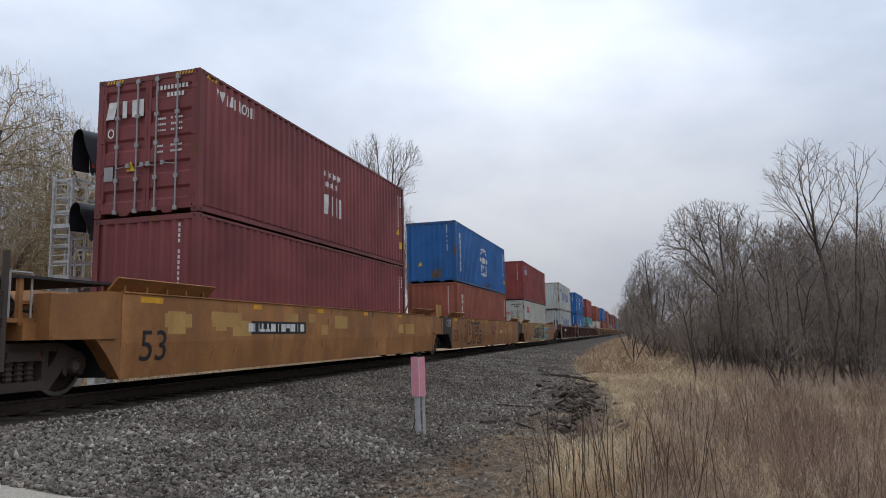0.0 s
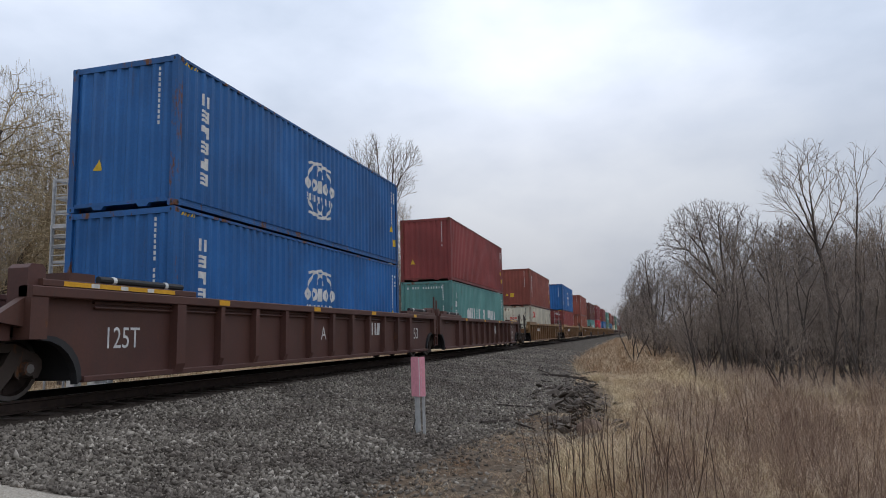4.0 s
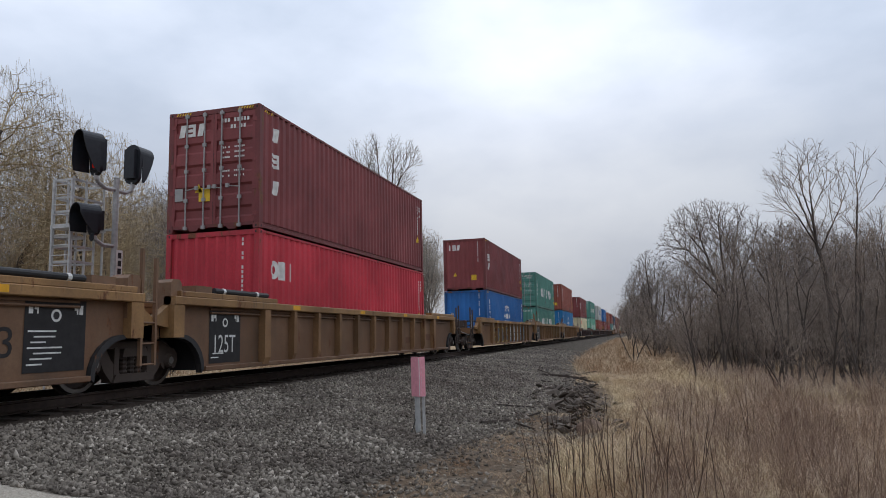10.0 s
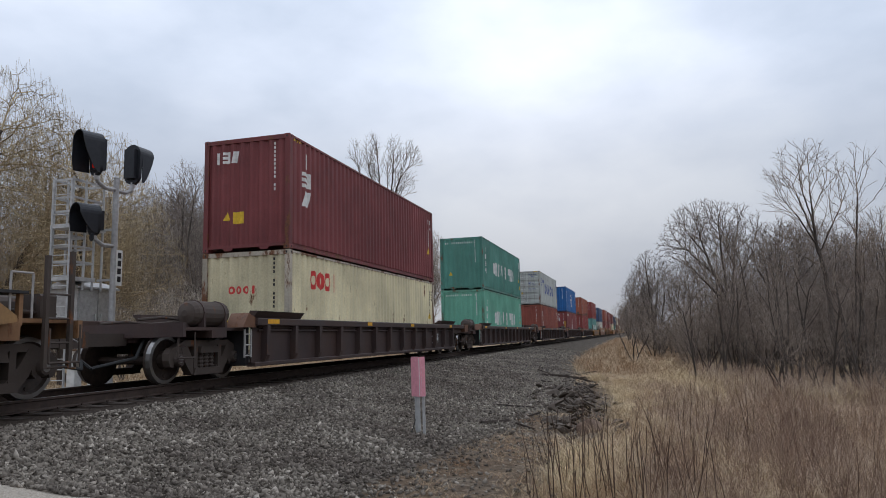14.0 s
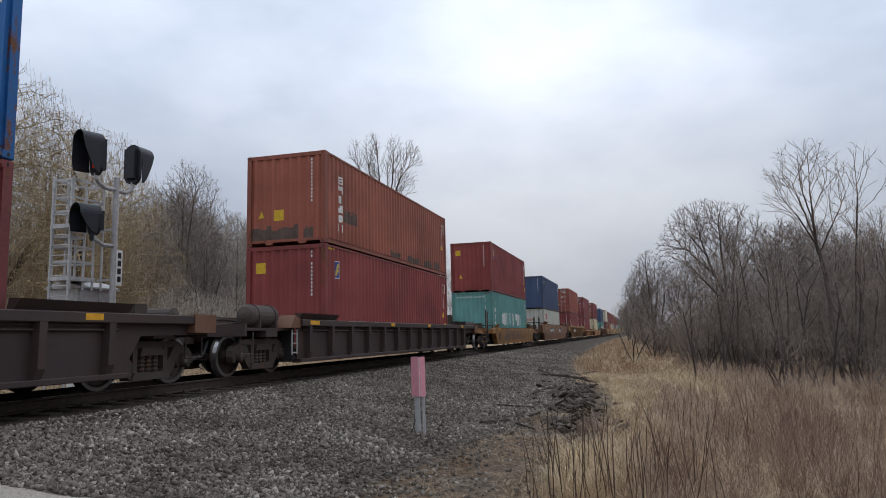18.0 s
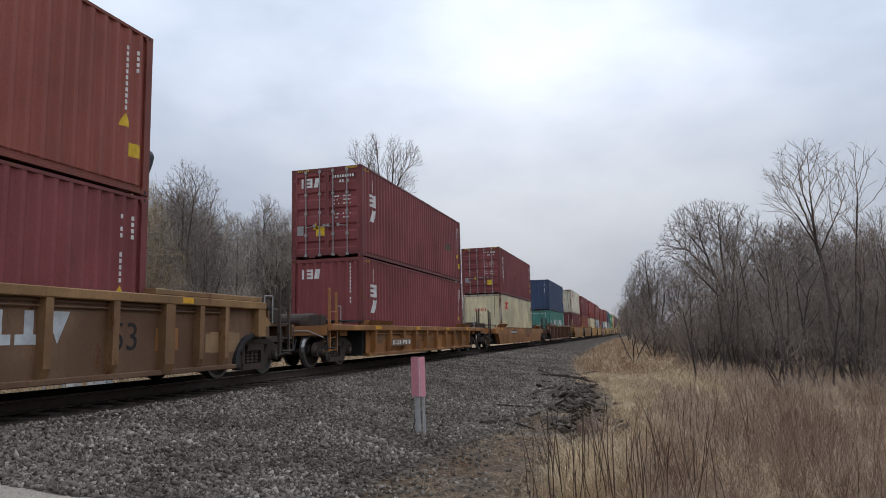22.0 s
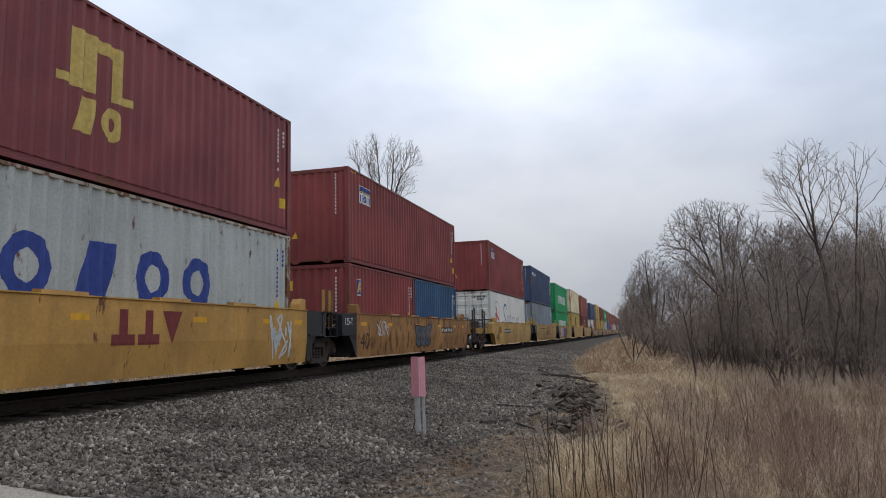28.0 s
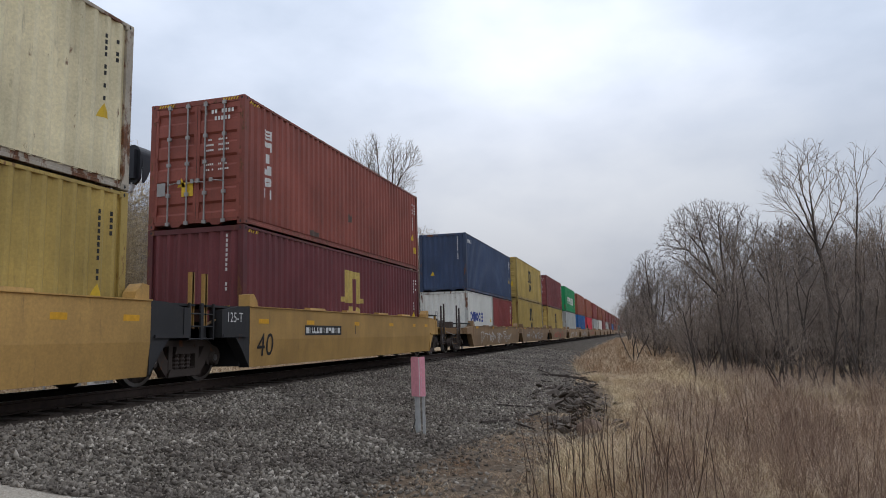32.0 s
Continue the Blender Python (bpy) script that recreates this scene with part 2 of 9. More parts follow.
def ground_mat():
    m, t, bsdf, vec, rnd = base_mat("trackside_ground")
    w_b = node(t, "ShaderNodeAttribute", attribute_name="ballast").outputs["Fac"]
    w_r = node(t, "ShaderNodeAttribute", attribute_name="road").outputs["Fac"]
    w_d = node(t, "ShaderNodeAttribute", attribute_name="dirt").outputs["Fac"]
    co = node(t, "ShaderNodeTexCoord").outputs["Object"]
    vor = node(t, "ShaderNodeTexVoronoi", i_Scale=19.0, i_Randomness=1.0)
    link(t, co, vor.inputs["Vector"])
    stones = ramp(t, vor.outputs["Color"], [(0.1, (0.066, 0.055, 0.045)), (0.5, (0.128, 0.109, 0.090)), (0.9, (0.240, 0.209, 0.175))])
    # colour darkens towards cell edges, painting shade into the gaps between stones
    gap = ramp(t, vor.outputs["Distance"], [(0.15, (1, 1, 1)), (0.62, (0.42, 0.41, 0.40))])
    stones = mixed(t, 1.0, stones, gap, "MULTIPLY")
    big = tex_noise(t, co, 0.7, 4.0)
    stones = mixed(t, 1.0, stones, ramp(t, big, [(0.3, (0.78, 0.76, 0.73)), (0.7, (1.12, 1.09, 1.05))]), "MULTIPLY")
    mid = tex_noise(t, co, 5.5, 6.0, 0.75)
    stones = mixed(t, 1.0, stones, ramp(t, mid, [(0.3, (0.62, 0.60, 0.58)), (0.5, (1.0, 1.0, 1.0)), (0.72, (1.45, 1.42, 1.38))]), "MULTIPLY")
    w_o = node(t, "ShaderNodeAttribute", attribute_name="oil").outputs["Fac"]
    oily = math_node(t, "ADD", w_o, math_node(t, "MULTIPLY", math_node(t, "SUBTRACT", tex_noise(t, co, 4.5, 5.0, 0.6), 0.5), 0.9))
    stones = mixed(t, ramp(t, oily, [(0.42, (0, 0, 0)), (0.58, (0.86, 0.86, 0.86))]), stones, (0.036, 0.026, 0.020))
    soiln = tex_noise(t, co, 3.0, 8.0, 0.7)
    soil = ramp(t, soiln, [(0.3, (0.140, 0.092, 0.055)), (0.5, (0.290, 0.205, 0.120)), (0.75, (0.430, 0.320, 0.195))])
    dirtn = tex_noise(t, co, 9.0, 8.0, 0.7)
    dirt = ramp(t, dirtn, [(0.3, (0.052, 0.034, 0.022)), (0.52, (0.108, 0.074, 0.048)), (0.8, (0.21, 0.165, 0.12))])
    patchy = tex_noise(t, co, 1.3, 5.0, 0.6)
    dirt = mixed(t, ramp(t, patchy, [(0.46, (0, 0, 0)), (0.66, (0.8, 0.8, 0.8))]), dirt, ramp(t, dirtn, [(0.35, (0.06, 0.046, 0.034)), (0.65, (0.175, 0.142, 0.108))]))
    roadn = tex_noise(t, co, 60.0, 6.0, 0.7)
    road = ramp(t, roadn, [(0.3, (0.23, 0.195, 0.155)), (0.7, (0.50, 0.45, 0.375))])
    edge = tex_noise(t, co, 2.4, 6.0, 0.65)
    def soft(w, lo=0.40, hi=0.60):
        s = math_node(t, "ADD", w, math_node(t, "MULTIPLY", math_node(t, "SUBTRACT", edge, 0.5), 0.9))
        return ramp(t, s, [(lo, (0, 0, 0)), (hi, (1, 1, 1))])
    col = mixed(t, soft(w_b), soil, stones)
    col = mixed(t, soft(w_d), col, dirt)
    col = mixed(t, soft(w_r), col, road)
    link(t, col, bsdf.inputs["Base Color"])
    bsdf.inputs["Roughness"].default_value = 0.95
    bsdf.inputs["Specular IOR Level"].default_value = 0.1
    h = math_node(t, "MULTIPLY", vor.outputs["Distance"], -1.0)
    bump(t, bsdf, math_node(t, "ADD", h, dirtn), 0.7, 0.03)
    return m


GROUND = ground_mat()
STONE = island_mat("crushed_stone", [(0.0, (0.066, 0.054, 0.044)), (0.40, (0.150, 0.128, 0.106)), (0.90, (0.236, 0.205, 0.170)), (1.0, (0.42, 0.372, 0.315))], 0.85)
ROCK = painted("dark_broken_rock", (0.078, 0.060, 0.046), grime=0.5, rough=0.9, fade=0.4)
RED_ROCK = painted("reddish_boulder", (0.165, 0.108, 0.078), grime=0.4, rough=0.9, fade=0.3)
GRASS = island_mat("dry_grass", [(0.0, (0.240, 0.165, 0.102)), (0.4, (0.420, 0.315, 0.208)), (1.0, (0.660, 0.540, 0.390))], 0.85, patch=(0.62, 0.47, 0.38))
RED_GRASS = island_mat("russet_dry_weeds", [(0.0, (0.165, 0.112, 0.086)), (0.5, (0.370, 0.275, 0.215)), (1.0, (0.660, 0.540, 0.430))], 0.85, patch=(0.58, 0.46, 0.40))
STRAW = island_mat("bright_straw", [(0.0, (0.420, 0.310, 0.180)), (0.5, (0.640, 0.500, 0.310)), (1.0, (0.800, 0.660, 0.440))], 0.85)
LITTER = island_mat("brown_litter", [(0.0, (0.060, 0.034, 0.020)), (0.55, (0.170, 0.100, 0.056)), (0.85, (0.330, 0.225, 0.130)), (1.0, (0.56, 0.44, 0.29))], 0.9, patch=(0.6, 0.55, 0.5))
WEED_TWIG = island_mat("russet_weed_twigs", [(0.0, (0.110, 0.065, 0.046)), (1.0, (0.320, 0.215, 0.155))], 0.85)
STALK = island_mat("dead_weed_stalk", [(0.0, (0.045, 0.030, 0.023)), (1.0, (0.120, 0.080, 0.060))], 0.85)
BARK = painted("grey_bark", (0.095, 0.078, 0.066), grime=0.4, rough=0.9)
DARK_BARK = painted("dark_bark", (0.068, 0.054, 0.045), grime=0.4, rough=0.9)
TWIG = island_mat("grey_brown_twigs", [(0.0, (0.150, 0.124, 0.108)), (1.0, (0.330, 0.276, 0.240))], 0.85)
THICKET = island_mat("dark_thicket_twigs", [(0.0, (0.135, 0.107, 0.088)), (1.0, (0.335, 0.270, 0.222))], 0.85)
PALE_BARK = painted("pale_bark", (0.185, 0.164, 0.140), grime=0.4, rough=0.9)
PALE_TWIG = island_mat("pale_grey_twigs", [(0.0, (0.255, 0.218, 0.182)), (1.0, (0.520, 0.452, 0.380))], 0.85)
WILLOW_TWIG = island_mat("yellow_willow_twigs", [(0.0, (0.285, 0.225, 0.142)), (1.0, (0.590, 0.475, 0.300))], 0.85)

# ---- mesh tools ----
def mesh_from(name, verts, faces):
    me = bpy.data.meshes.new(name)
    me.from_pydata([tuple(v) for v in verts], [], faces)
    me.update()
    return me


def np_mesh(name, verts, quads):
    """A mesh from arrays: verts n x 3, faces m x k."""
    me = bpy.data.meshes.new(name)
    k = quads.shape[1]
    me.vertices.add(len(verts))
    me.vertices.foreach_set("co", np.asarray(verts, dtype=np.float32).ravel())
    me.loops.add(quads.size)
    me.loops.foreach_set("vertex_index", quads.astype(np.int32).ravel())
    me.polygons.add(len(quads))
    me.polygons.foreach_set("loop_start", np.arange(0, quads.size, k, dtype=np.int32))
    me.polygons.foreach_set("loop_total", np.full(len(quads), k, dtype=np.int32))
    me.update(calc_edges=True)
    return me


class Build:
    """Collects simple solids into one mesh."""

    def __init__(self):
        self.v, self.f, self.m = [], [], []

    def add(self, verts, faces, mat=0):
        o = len(self.v)
        self.v.extend(verts)
        self.f.extend([tuple(i + o for i in f) for f in faces])
        self.m.extend([mat] * len(faces))

    def box(self, x0, x1, y0, y1, z0, z1, mat=0):
        vs = [(x, y, z) for x in (x0, x1) for y in (y0, y1) for z in (z0, z1)]
        self.add(vs, [(0, 1, 3, 2), (4, 6, 7, 5), (0, 4, 5, 1), (2, 3, 7, 6), (0, 2, 6, 4), (1, 5, 7, 3)], mat)

    def bevel_box(self, x0, x1, y0, y1, z0, z1, b, mat=0):
        """A box whose long edges along y are chamfered."""
        self.prism([(x0 + b, z0), (x1 - b, z0), (x1, z0 + b), (x1, z1 - b), (x1 - b, z1), (x0 + b, z1), (x0, z1 - b), (x0, z0 + b)], y0, y1, "y", mat)

    def prism(self, poly, a, b, axis="x", mat=0):
        """poly: outline in the two other axes, in order (y, z), (x, z) or (x, y)."""
        n = len(poly)
        put = {"x": lambda p, c: (c, p[0], p[1]), "y": lambda p, c: (p[0], c, p[1]), "z": lambda p, c: (p[0], p[1], c)}[axis]
        vs = [put(p, a) for p in poly] + [put(p, b) for p in poly]
        fs = [tuple(range(n))[::-1], tuple(range(n, 2 * n))] + [(i, (i + 1) % n, n + (i + 1) % n, n + i) for i in range(n)]
        self.add(vs, fs, mat)

    def tube(self, p, q, r0, r1=None, n=8, mat=0, caps=True):
        p, q = Vector(p), Vector(q)
        r1 = r0 if r1 is None else r1
        d = (q - p).normalized()
        a = d.orthogonal().normalized()
        b = d.cross(a)
        ring = [(math.cos(2 * math.pi * i / n), math.sin(2 * math.pi * i / n)) for i in range(n)]
        vs = [p + r0 * (c * a + s * b) for c, s in ring] + [q + r1 * (c * a + s * b) for c, s in ring]
        fs = [(i, (i + 1) % n, n + (i + 1) % n, n + i) for i in range(n)]
        if caps:
            fs += [tuple(range(n))[::-1], tuple(range(n, 2 * n))]
        self.add([tuple(v) for v in vs], fs, mat)

    def path(self, pts, r, n=6, mat=0):
        for p, q in zip(pts, pts[1:]):
            self.tube(p, q, r, n=n, mat=mat)

    def lathe(self, prof, n=24, axis="x", centre=(0, 0, 0), mat=0, mats=None):
        """prof: (along, radius) pairs turned round an axis."""
        vs, fs, ms = [], [], []
        for a, r in prof:
            for i in range(n):
                c, s = r * math.cos(2 * math.pi * i / n), r * math.sin(2 * math.pi * i / n)
                v = {"x": (a, c, s), "y": (c, a, s), "z": (c, s, a)}[axis]
                vs.append(tuple(x + y for x, y in zip(v, centre)))
        for k in range(len(prof) - 1):
            for i in range(n):
                j = (i + 1) % n
                fs.append((k * n + i, k * n + j, (k + 1) * n + j, (k + 1) * n + i))
                ms.append(mats[k] if mats else mat)
        fs += [tuple(range(n))[::-1], tuple(range((len(prof) - 1) * n, len(prof) * n))]
        ms += [mat, mat]
        o = len(self.v)
        self.v.extend(vs)
        self.f.extend([tuple(i + o for i in f) for f in fs])
        self.m.extend(ms)

    def mesh(self, name, fix=True):
        me = mesh_from(name, self.v, self.f)
        me.polygons.foreach_set("material_index", self.m)
        if fix:
            bm = bmesh.new()
            bm.from_mesh(me)
            bmesh.ops.recalc_face_normals(bm, faces=bm.faces)
            bm.to_mesh(me)
            bm.free()
        return me


def part(name, data, material, parent, label="", at=None):
    """Links a mesh as one object under a thing or a part; materials sit on the object, so that meshes are shared."""
    me = data.mesh(name) if isinstance(data, Build) else data
    mats = material if isinstance(material, (list, tuple)) else [material]
    while len(me.materials) < len(mats):
        me.materials.append(None)
    ob = new(name, me)
    for slot, m in zip(ob.material_slots, mats):
        slot.link = "OBJECT"
        slot.material = m
    if parent is not None:
        ob.parent = parent
    if at is not None:
        ob.matrix_basis = at if isinstance(at, Matrix) else Matrix.Translation(at)
    if label:
        tagged(ob, label)
    return ob


def smooth(me):
    me.polygons.foreach_set("use_smooth", [True] * len(me.polygons))
    return me


CACHE = {}


def cached(key, make):
    if key not in CACHE:
        CACHE[key] = make()
    return CACHE[key]


# ---- flat markings that follow the surface they are painted on ----
def rect(u, v, w, h, slant=0.0):
    return [(u, v), (u + w, v), (u + w + slant, v + h), (u + slant, v + h)]


def ring(u, v, rx, ry, thick, a0=0, a1=360, n=20):
    out = []
    for i in range(n):
        a, b = radians(a0 + (a1 - a0) * i / n), radians(a0 + (a1 - a0) * (i + 1) / n)
        k, l = (rx - thick), (ry - thick)
        out.append([(u + rx * math.cos(a), v + ry * math.sin(a)), (u + rx * math.cos(b), v + ry * math.sin(b)), (u + k * math.cos(b), v + l * math.sin(b)), (u + k * math.cos(a), v + l * math.sin(a))])
    return out


def disc(u, v, rx, ry, n=14):
    return [[(u + rx * math.cos(2 * math.pi * i / n), v + ry * math.sin(2 * math.pi * i / n)) for i in range(n)]]


def stroke(pts, w):
    out = []
    for (a, b), (c, d) in zip(pts, pts[1:]):
        l = math.hypot(c - a, d - b) or 1
        nx, ny = -(d - b) / l * w / 2, (c - a) / l * w / 2
        ex, ey = (c - a) / l * w * 0.3, (d - b) / l * w * 0.3
        out.append([(a + nx - ex, b + ny - ey), (a - nx - ex, b - ny - ey), (c - nx + ex, d - ny + ey), (c + nx + ex, d + ny + ey)])
    return out


def curved(pts, closed=False, n=4):
    """A soft curve through a row of points."""
    m = len(pts)
    out = []
    for i in range(m if closed else m - 1):
        p = [pts[(i + k) % m] if closed else pts[min(m - 1, max(0, i + k))] for k in (-1, 0, 1, 2)]
        for j in range(n):
            t = j / n
            out.append(tuple(0.5 * (2 * p[1][a] + (p[2][a] - p[0][a]) * t + (2 * p[0][a] - 5 * p[1][a] + 4 * p[2][a] - p[3][a]) * t * t + (3 * p[1][a] - p[0][a] - 3 * p[2][a] + p[3][a]) * t ** 3) for a in (0, 1)))
    return out if closed else out + [pts[-1]]


def star(u, v, r, n=6):
    return [[(u + (r if i % 2 == 0 else r * 0.5) * math.cos(math.pi * i / n + math.pi / 2), v + (r if i % 2 == 0 else r * 0.5) * math.sin(math.pi * i / n + math.pi / 2)) for i in range(2 * n)]]


def shapes(code, u, v, w, h, gap, t=None, down=False):
    """A row of plain shapes: O ring, I bar, H two bars, B block, S slanted block, F comb, V wedge, U step, P block on a bar, T post on a bar."""
    out = []
    t = t or w * 0.30
    for c in code:
        if c == "O":
            out += ring(u + w / 2, v + h / 2, w / 2, h / 2, t, n=14)
        elif c == "I":
            out.append(rect(u + w / 2 - t / 2, v, t, h))
        elif c == "H":
            out += [rect(u, v, t, h), rect(u + w - t, v, t, h)]
        elif c == "B":
            out.append(rect(u, v, w, h))
        elif c == "S":
            out.append(rect(u, v, w * 0.72, h, w * 0.28))
        elif c == "F":
            out += [rect(u, v + h * 0.76, w - t, h * 0.24), rect(u, v + h * 0.38, w - t, h * 0.24), rect(u, v, w - t, h * 0.24), rect(u + w - t, v, t, h)]
        elif c == "V":
            out.append([(u, v + h), (u + w / 2, v), (u + w, v + h)])
        elif c == "U":
            out += [rect(u, v, w * 0.5, h * 0.62), rect(u + w * 0.5, v, w * 0.5, h)]
        elif c == "P":
            out += [rect(u + w - t, v, t, h), rect(u, v + h * 0.45, w - t, h * 0.55)]
        elif c == "T":
            out += [rect(u, v, w, h * 0.30), rect(u + w * 0.32, v + h * 0.30, w * 0.36, h * 0.70)]
        if down:
            v -= h + gap
        else:
            u += w + gap
    return out


def bars(u, v, n, w, h, gap, down=True, seed=1):
    """Small bars for writing that is too small to read."""
    r = random.Random(seed)
    out = []
    for i in range(n):
        if r.random() < 0.14 and i:
            continue
        out.append(rect(u, v - i * (h + gap), w, h) if down else rect(u + i * (w + gap), v, w, h))
    return out


LEAN = {"on": False}


def clusters(polys):
    """Groups of outlines that touch one another."""
    boxes = [(min(u for u, v in q) - 0.004, max(u for u, v in q) + 0.004, min(v for u, v in q) - 0.004, max(v for u, v in q) + 0.004) for q in polys]
    left, out = list(range(len(polys))), []
    while left:
        todo, group = [left.pop(0)], []
        while todo:
            i = todo.pop()
            group.append(i)
            a = boxes[i]
            near = [j for j in left if a[0] < boxes[j][1] and boxes[j][0] < a[1] and a[2] < boxes[j][3] and boxes[j][2] < a[3]]
            for j in near:
                left.remove(j)
            todo += near
        out.append([polys[i] for i in group])
    return out


SPLIT = ("brand_shape", "emblem", "reflector", "hazard_placard", "flag")
SMALL = ("number_marking", "data_marking", "stencil_marking", "height_stripe", "web_marking", "graffiti_outline", "graffiti_fill", "lettering", "brand_script")


def decal(name, polys, material, parent, face, dist, prof=None, cuts=(), label=""):
    """face 'side': u along +y, on the +x side; face 'end': u along +x, on the -y end. dist: where the surface lies. prof(u): its depth; cuts: its creases."""
    for group in clusters(polys) if name in SPLIT else [polys]:
        ob = one_decal(name, group, material, parent, face, dist, prof, cuts, label)
        if name in SMALL:
            tagged(ob, kind="stuff")


def crossing(p, q):
    """Whether two convex outlines overlap by more than a millimetre."""
    for poly in (p, q):
        for (a, b), (c, d) in zip(poly, poly[1:] + poly[:1]):
            l = math.hypot(c - a, d - b)
            if l < 1e-6:
                continue
            nx, ny = (d - b) / l, (a - c) / l
            s = [u * nx + v * ny for u, v in p]
            t = [u * nx + v * ny for u, v in q]
            if min(max(s), max(t)) - max(min(s), min(t)) < 0.0015:
                return False
    return True


def one_decal(name, polys, material, parent, face, dist, prof, cuts, label):
    bm = bmesh.new()
    # overlapping outlines lie a hair above one another
    level = []
    for k, p in enumerate(polys):
        if name in SPLIT:
            used = {level[j] for j in range(k) if crossing(p, polys[j])}
            level.append(next(i for i in range(len(polys) + 1) if i not in used))
        else:
            level.append(k % 7 if name.startswith("graffiti") else 0)
        bm.faces.new([bm.verts.new((u, v, 0.0005 * level[-1])) for u, v in p])
    if prof:
        us = [v.co.x for v in bm.verts]
        lo, hi = min(us), max(us)
        for c in cuts:
            if lo < c < hi:
                bmesh.ops.bisect_plane(bm, geom=bm.verts[:] + bm.edges[:] + bm.faces[:], dist=1e-5, plane_co=(c, 0, 0), plane_no=(1, 0, 0))
    if LEAN["on"] and not prof:
        bmesh.ops.bisect_plane(bm, geom=bm.verts[:] + bm.edges[:] + bm.faces[:], dist=1e-5, plane_co=(0, 0.78, 0), plane_no=(0, 1, 0))
    bmesh.ops.remove_doubles(bm, verts=bm.verts[:], dist=0.0002)
    bmesh.ops.triangulate(bm, faces=[f for f in bm.faces if len(f.verts) > 4])
    for v in bm.verts:
        u, w, d = v.co.x, v.co.y, dist + v.co.z + (prof(v.co.x) if prof else 0.0)
        if LEAN["on"] and not prof:
            d -= 0.05 * max(0.0, 0.78 - w) / 0.56
        v.co = (d, u, w) if face == "side" else (u, -d, w)
    me = bpy.data.meshes.new(name)
    bm.to_mesh(me)
    bm.free()
    return part(name, me, material, parent, label)


def text_mesh(words, size):
    def make():
        cu = bpy.data.curves.new("lettering", "FONT")
        cu.body, cu.size, cu.align_x, cu.align_y = words, size, "LEFT", "BOTTOM_BASELINE"
        cu.resolution_u = 3
        ob = bpy.data.objects.new("lettering", cu)
        scene.collection.objects.link(ob)
        me = bpy.data.meshes.new_from_object(ob.evaluated_get(bpy.context.evaluated_depsgraph_get()))
        bpy.data.objects.remove(ob)
        me.name = "lettering"
        me.materials.clear()
        return me
    return cached(("text", words, size), make)


def letters(words, size, material, parent, x, y, z, stretch=1.0):
    """Words and figures that can be read, on a +x side."""
    me = text_mesh(words, size)
    polys = [[(y + stretch * me.vertices[i].co.x, z + me.vertices[i].co.y) for i in p.vertices] for p in me.polygons]
    return decal("lettering", polys, material, parent, "side", x, label="stencilled figures")

# ---- containers ----
HC, STD = 2.896, 2.591
CW = 1.219


def corrugation(a, b, pitch, depth):
    """Creases (u, depth) of trapezoid corrugation from a to b."""
    n = max(1, round((b - a) / pitch))
    p = (b - a) / n
    pts = []
    for i in range(n):
        for k, d in ((0.0, -depth), (0.13, -depth), (0.37, 0.0), (0.63, 0.0), (0.87, -depth)):
            pts.append((a + (i + k) * p, d))
    pts.append((b, -depth))
    return pts


def depth_at(pts):
    us = [p[0] for p in pts]
    ds = [p[1] for p in pts]
    return lambda u: float(np.interp(u, us, ds))


def cont_profiles(length):
    h = length / 2
    return cached(("prof", length), lambda: (corrugation(-h + 0.15, h - 0.15, 0.278, 0.043), corrugation(-CW + 0.13, CW - 0.13, 0.272, 0.040)))


def side_mesh(length, height, smooth_side=False):
    def make():
        pts = cont_profiles(length)[0] if not smooth_side else [(-length / 2 + 0.1, 0), (length / 2 - 0.1, 0)]
        x, z0, z1 = CW - 0.008, 0.14, height - 0.05
        vs = [(x + d, u, z) for u, d in pts for z in (z0, z1)]
        fs = [(2 * i, 2 * i + 2, 2 * i + 3, 2 * i + 1) for i in range(len(pts) - 1)]
        # close it with a flat inner skin so that it has thickness
        o = len(vs)
        a, b = pts[0][0], pts[-1][0]
        xi = x - 0.05
        vs += [(xi, a, z0), (xi, b, z0), (xi, b, z1), (xi, a, z1)]
        fs.append((o, o + 3, o + 2, o + 1))
        return mesh_from("side_panel", vs, fs)
    return cached(("side", length, height, smooth_side), make)


def end_mesh(height):
    def make():
        pts = cont_profiles(12.192)[1]
        y, z0, z1 = 0.012, 0.14, height - 0.10
        vs = [(u, y - d, z) for u, d in pts for z in (z0, z1)]
        fs = [(2 * i, 2 * i + 2, 2 * i + 3, 2 * i + 1) for i in range(len(pts) - 1)]
        o = len(vs)
        vs += [(pts[0][0], y + 0.07, z0), (pts[-1][0], y + 0.07, z0), (pts[-1][0], y + 0.07, z1), (pts[0][0], y + 0.07, z1)]
        fs.append((o, o + 3, o + 2, o + 1))
        return mesh_from("end_wall", vs, fs)
    return cached(("end", height), make)


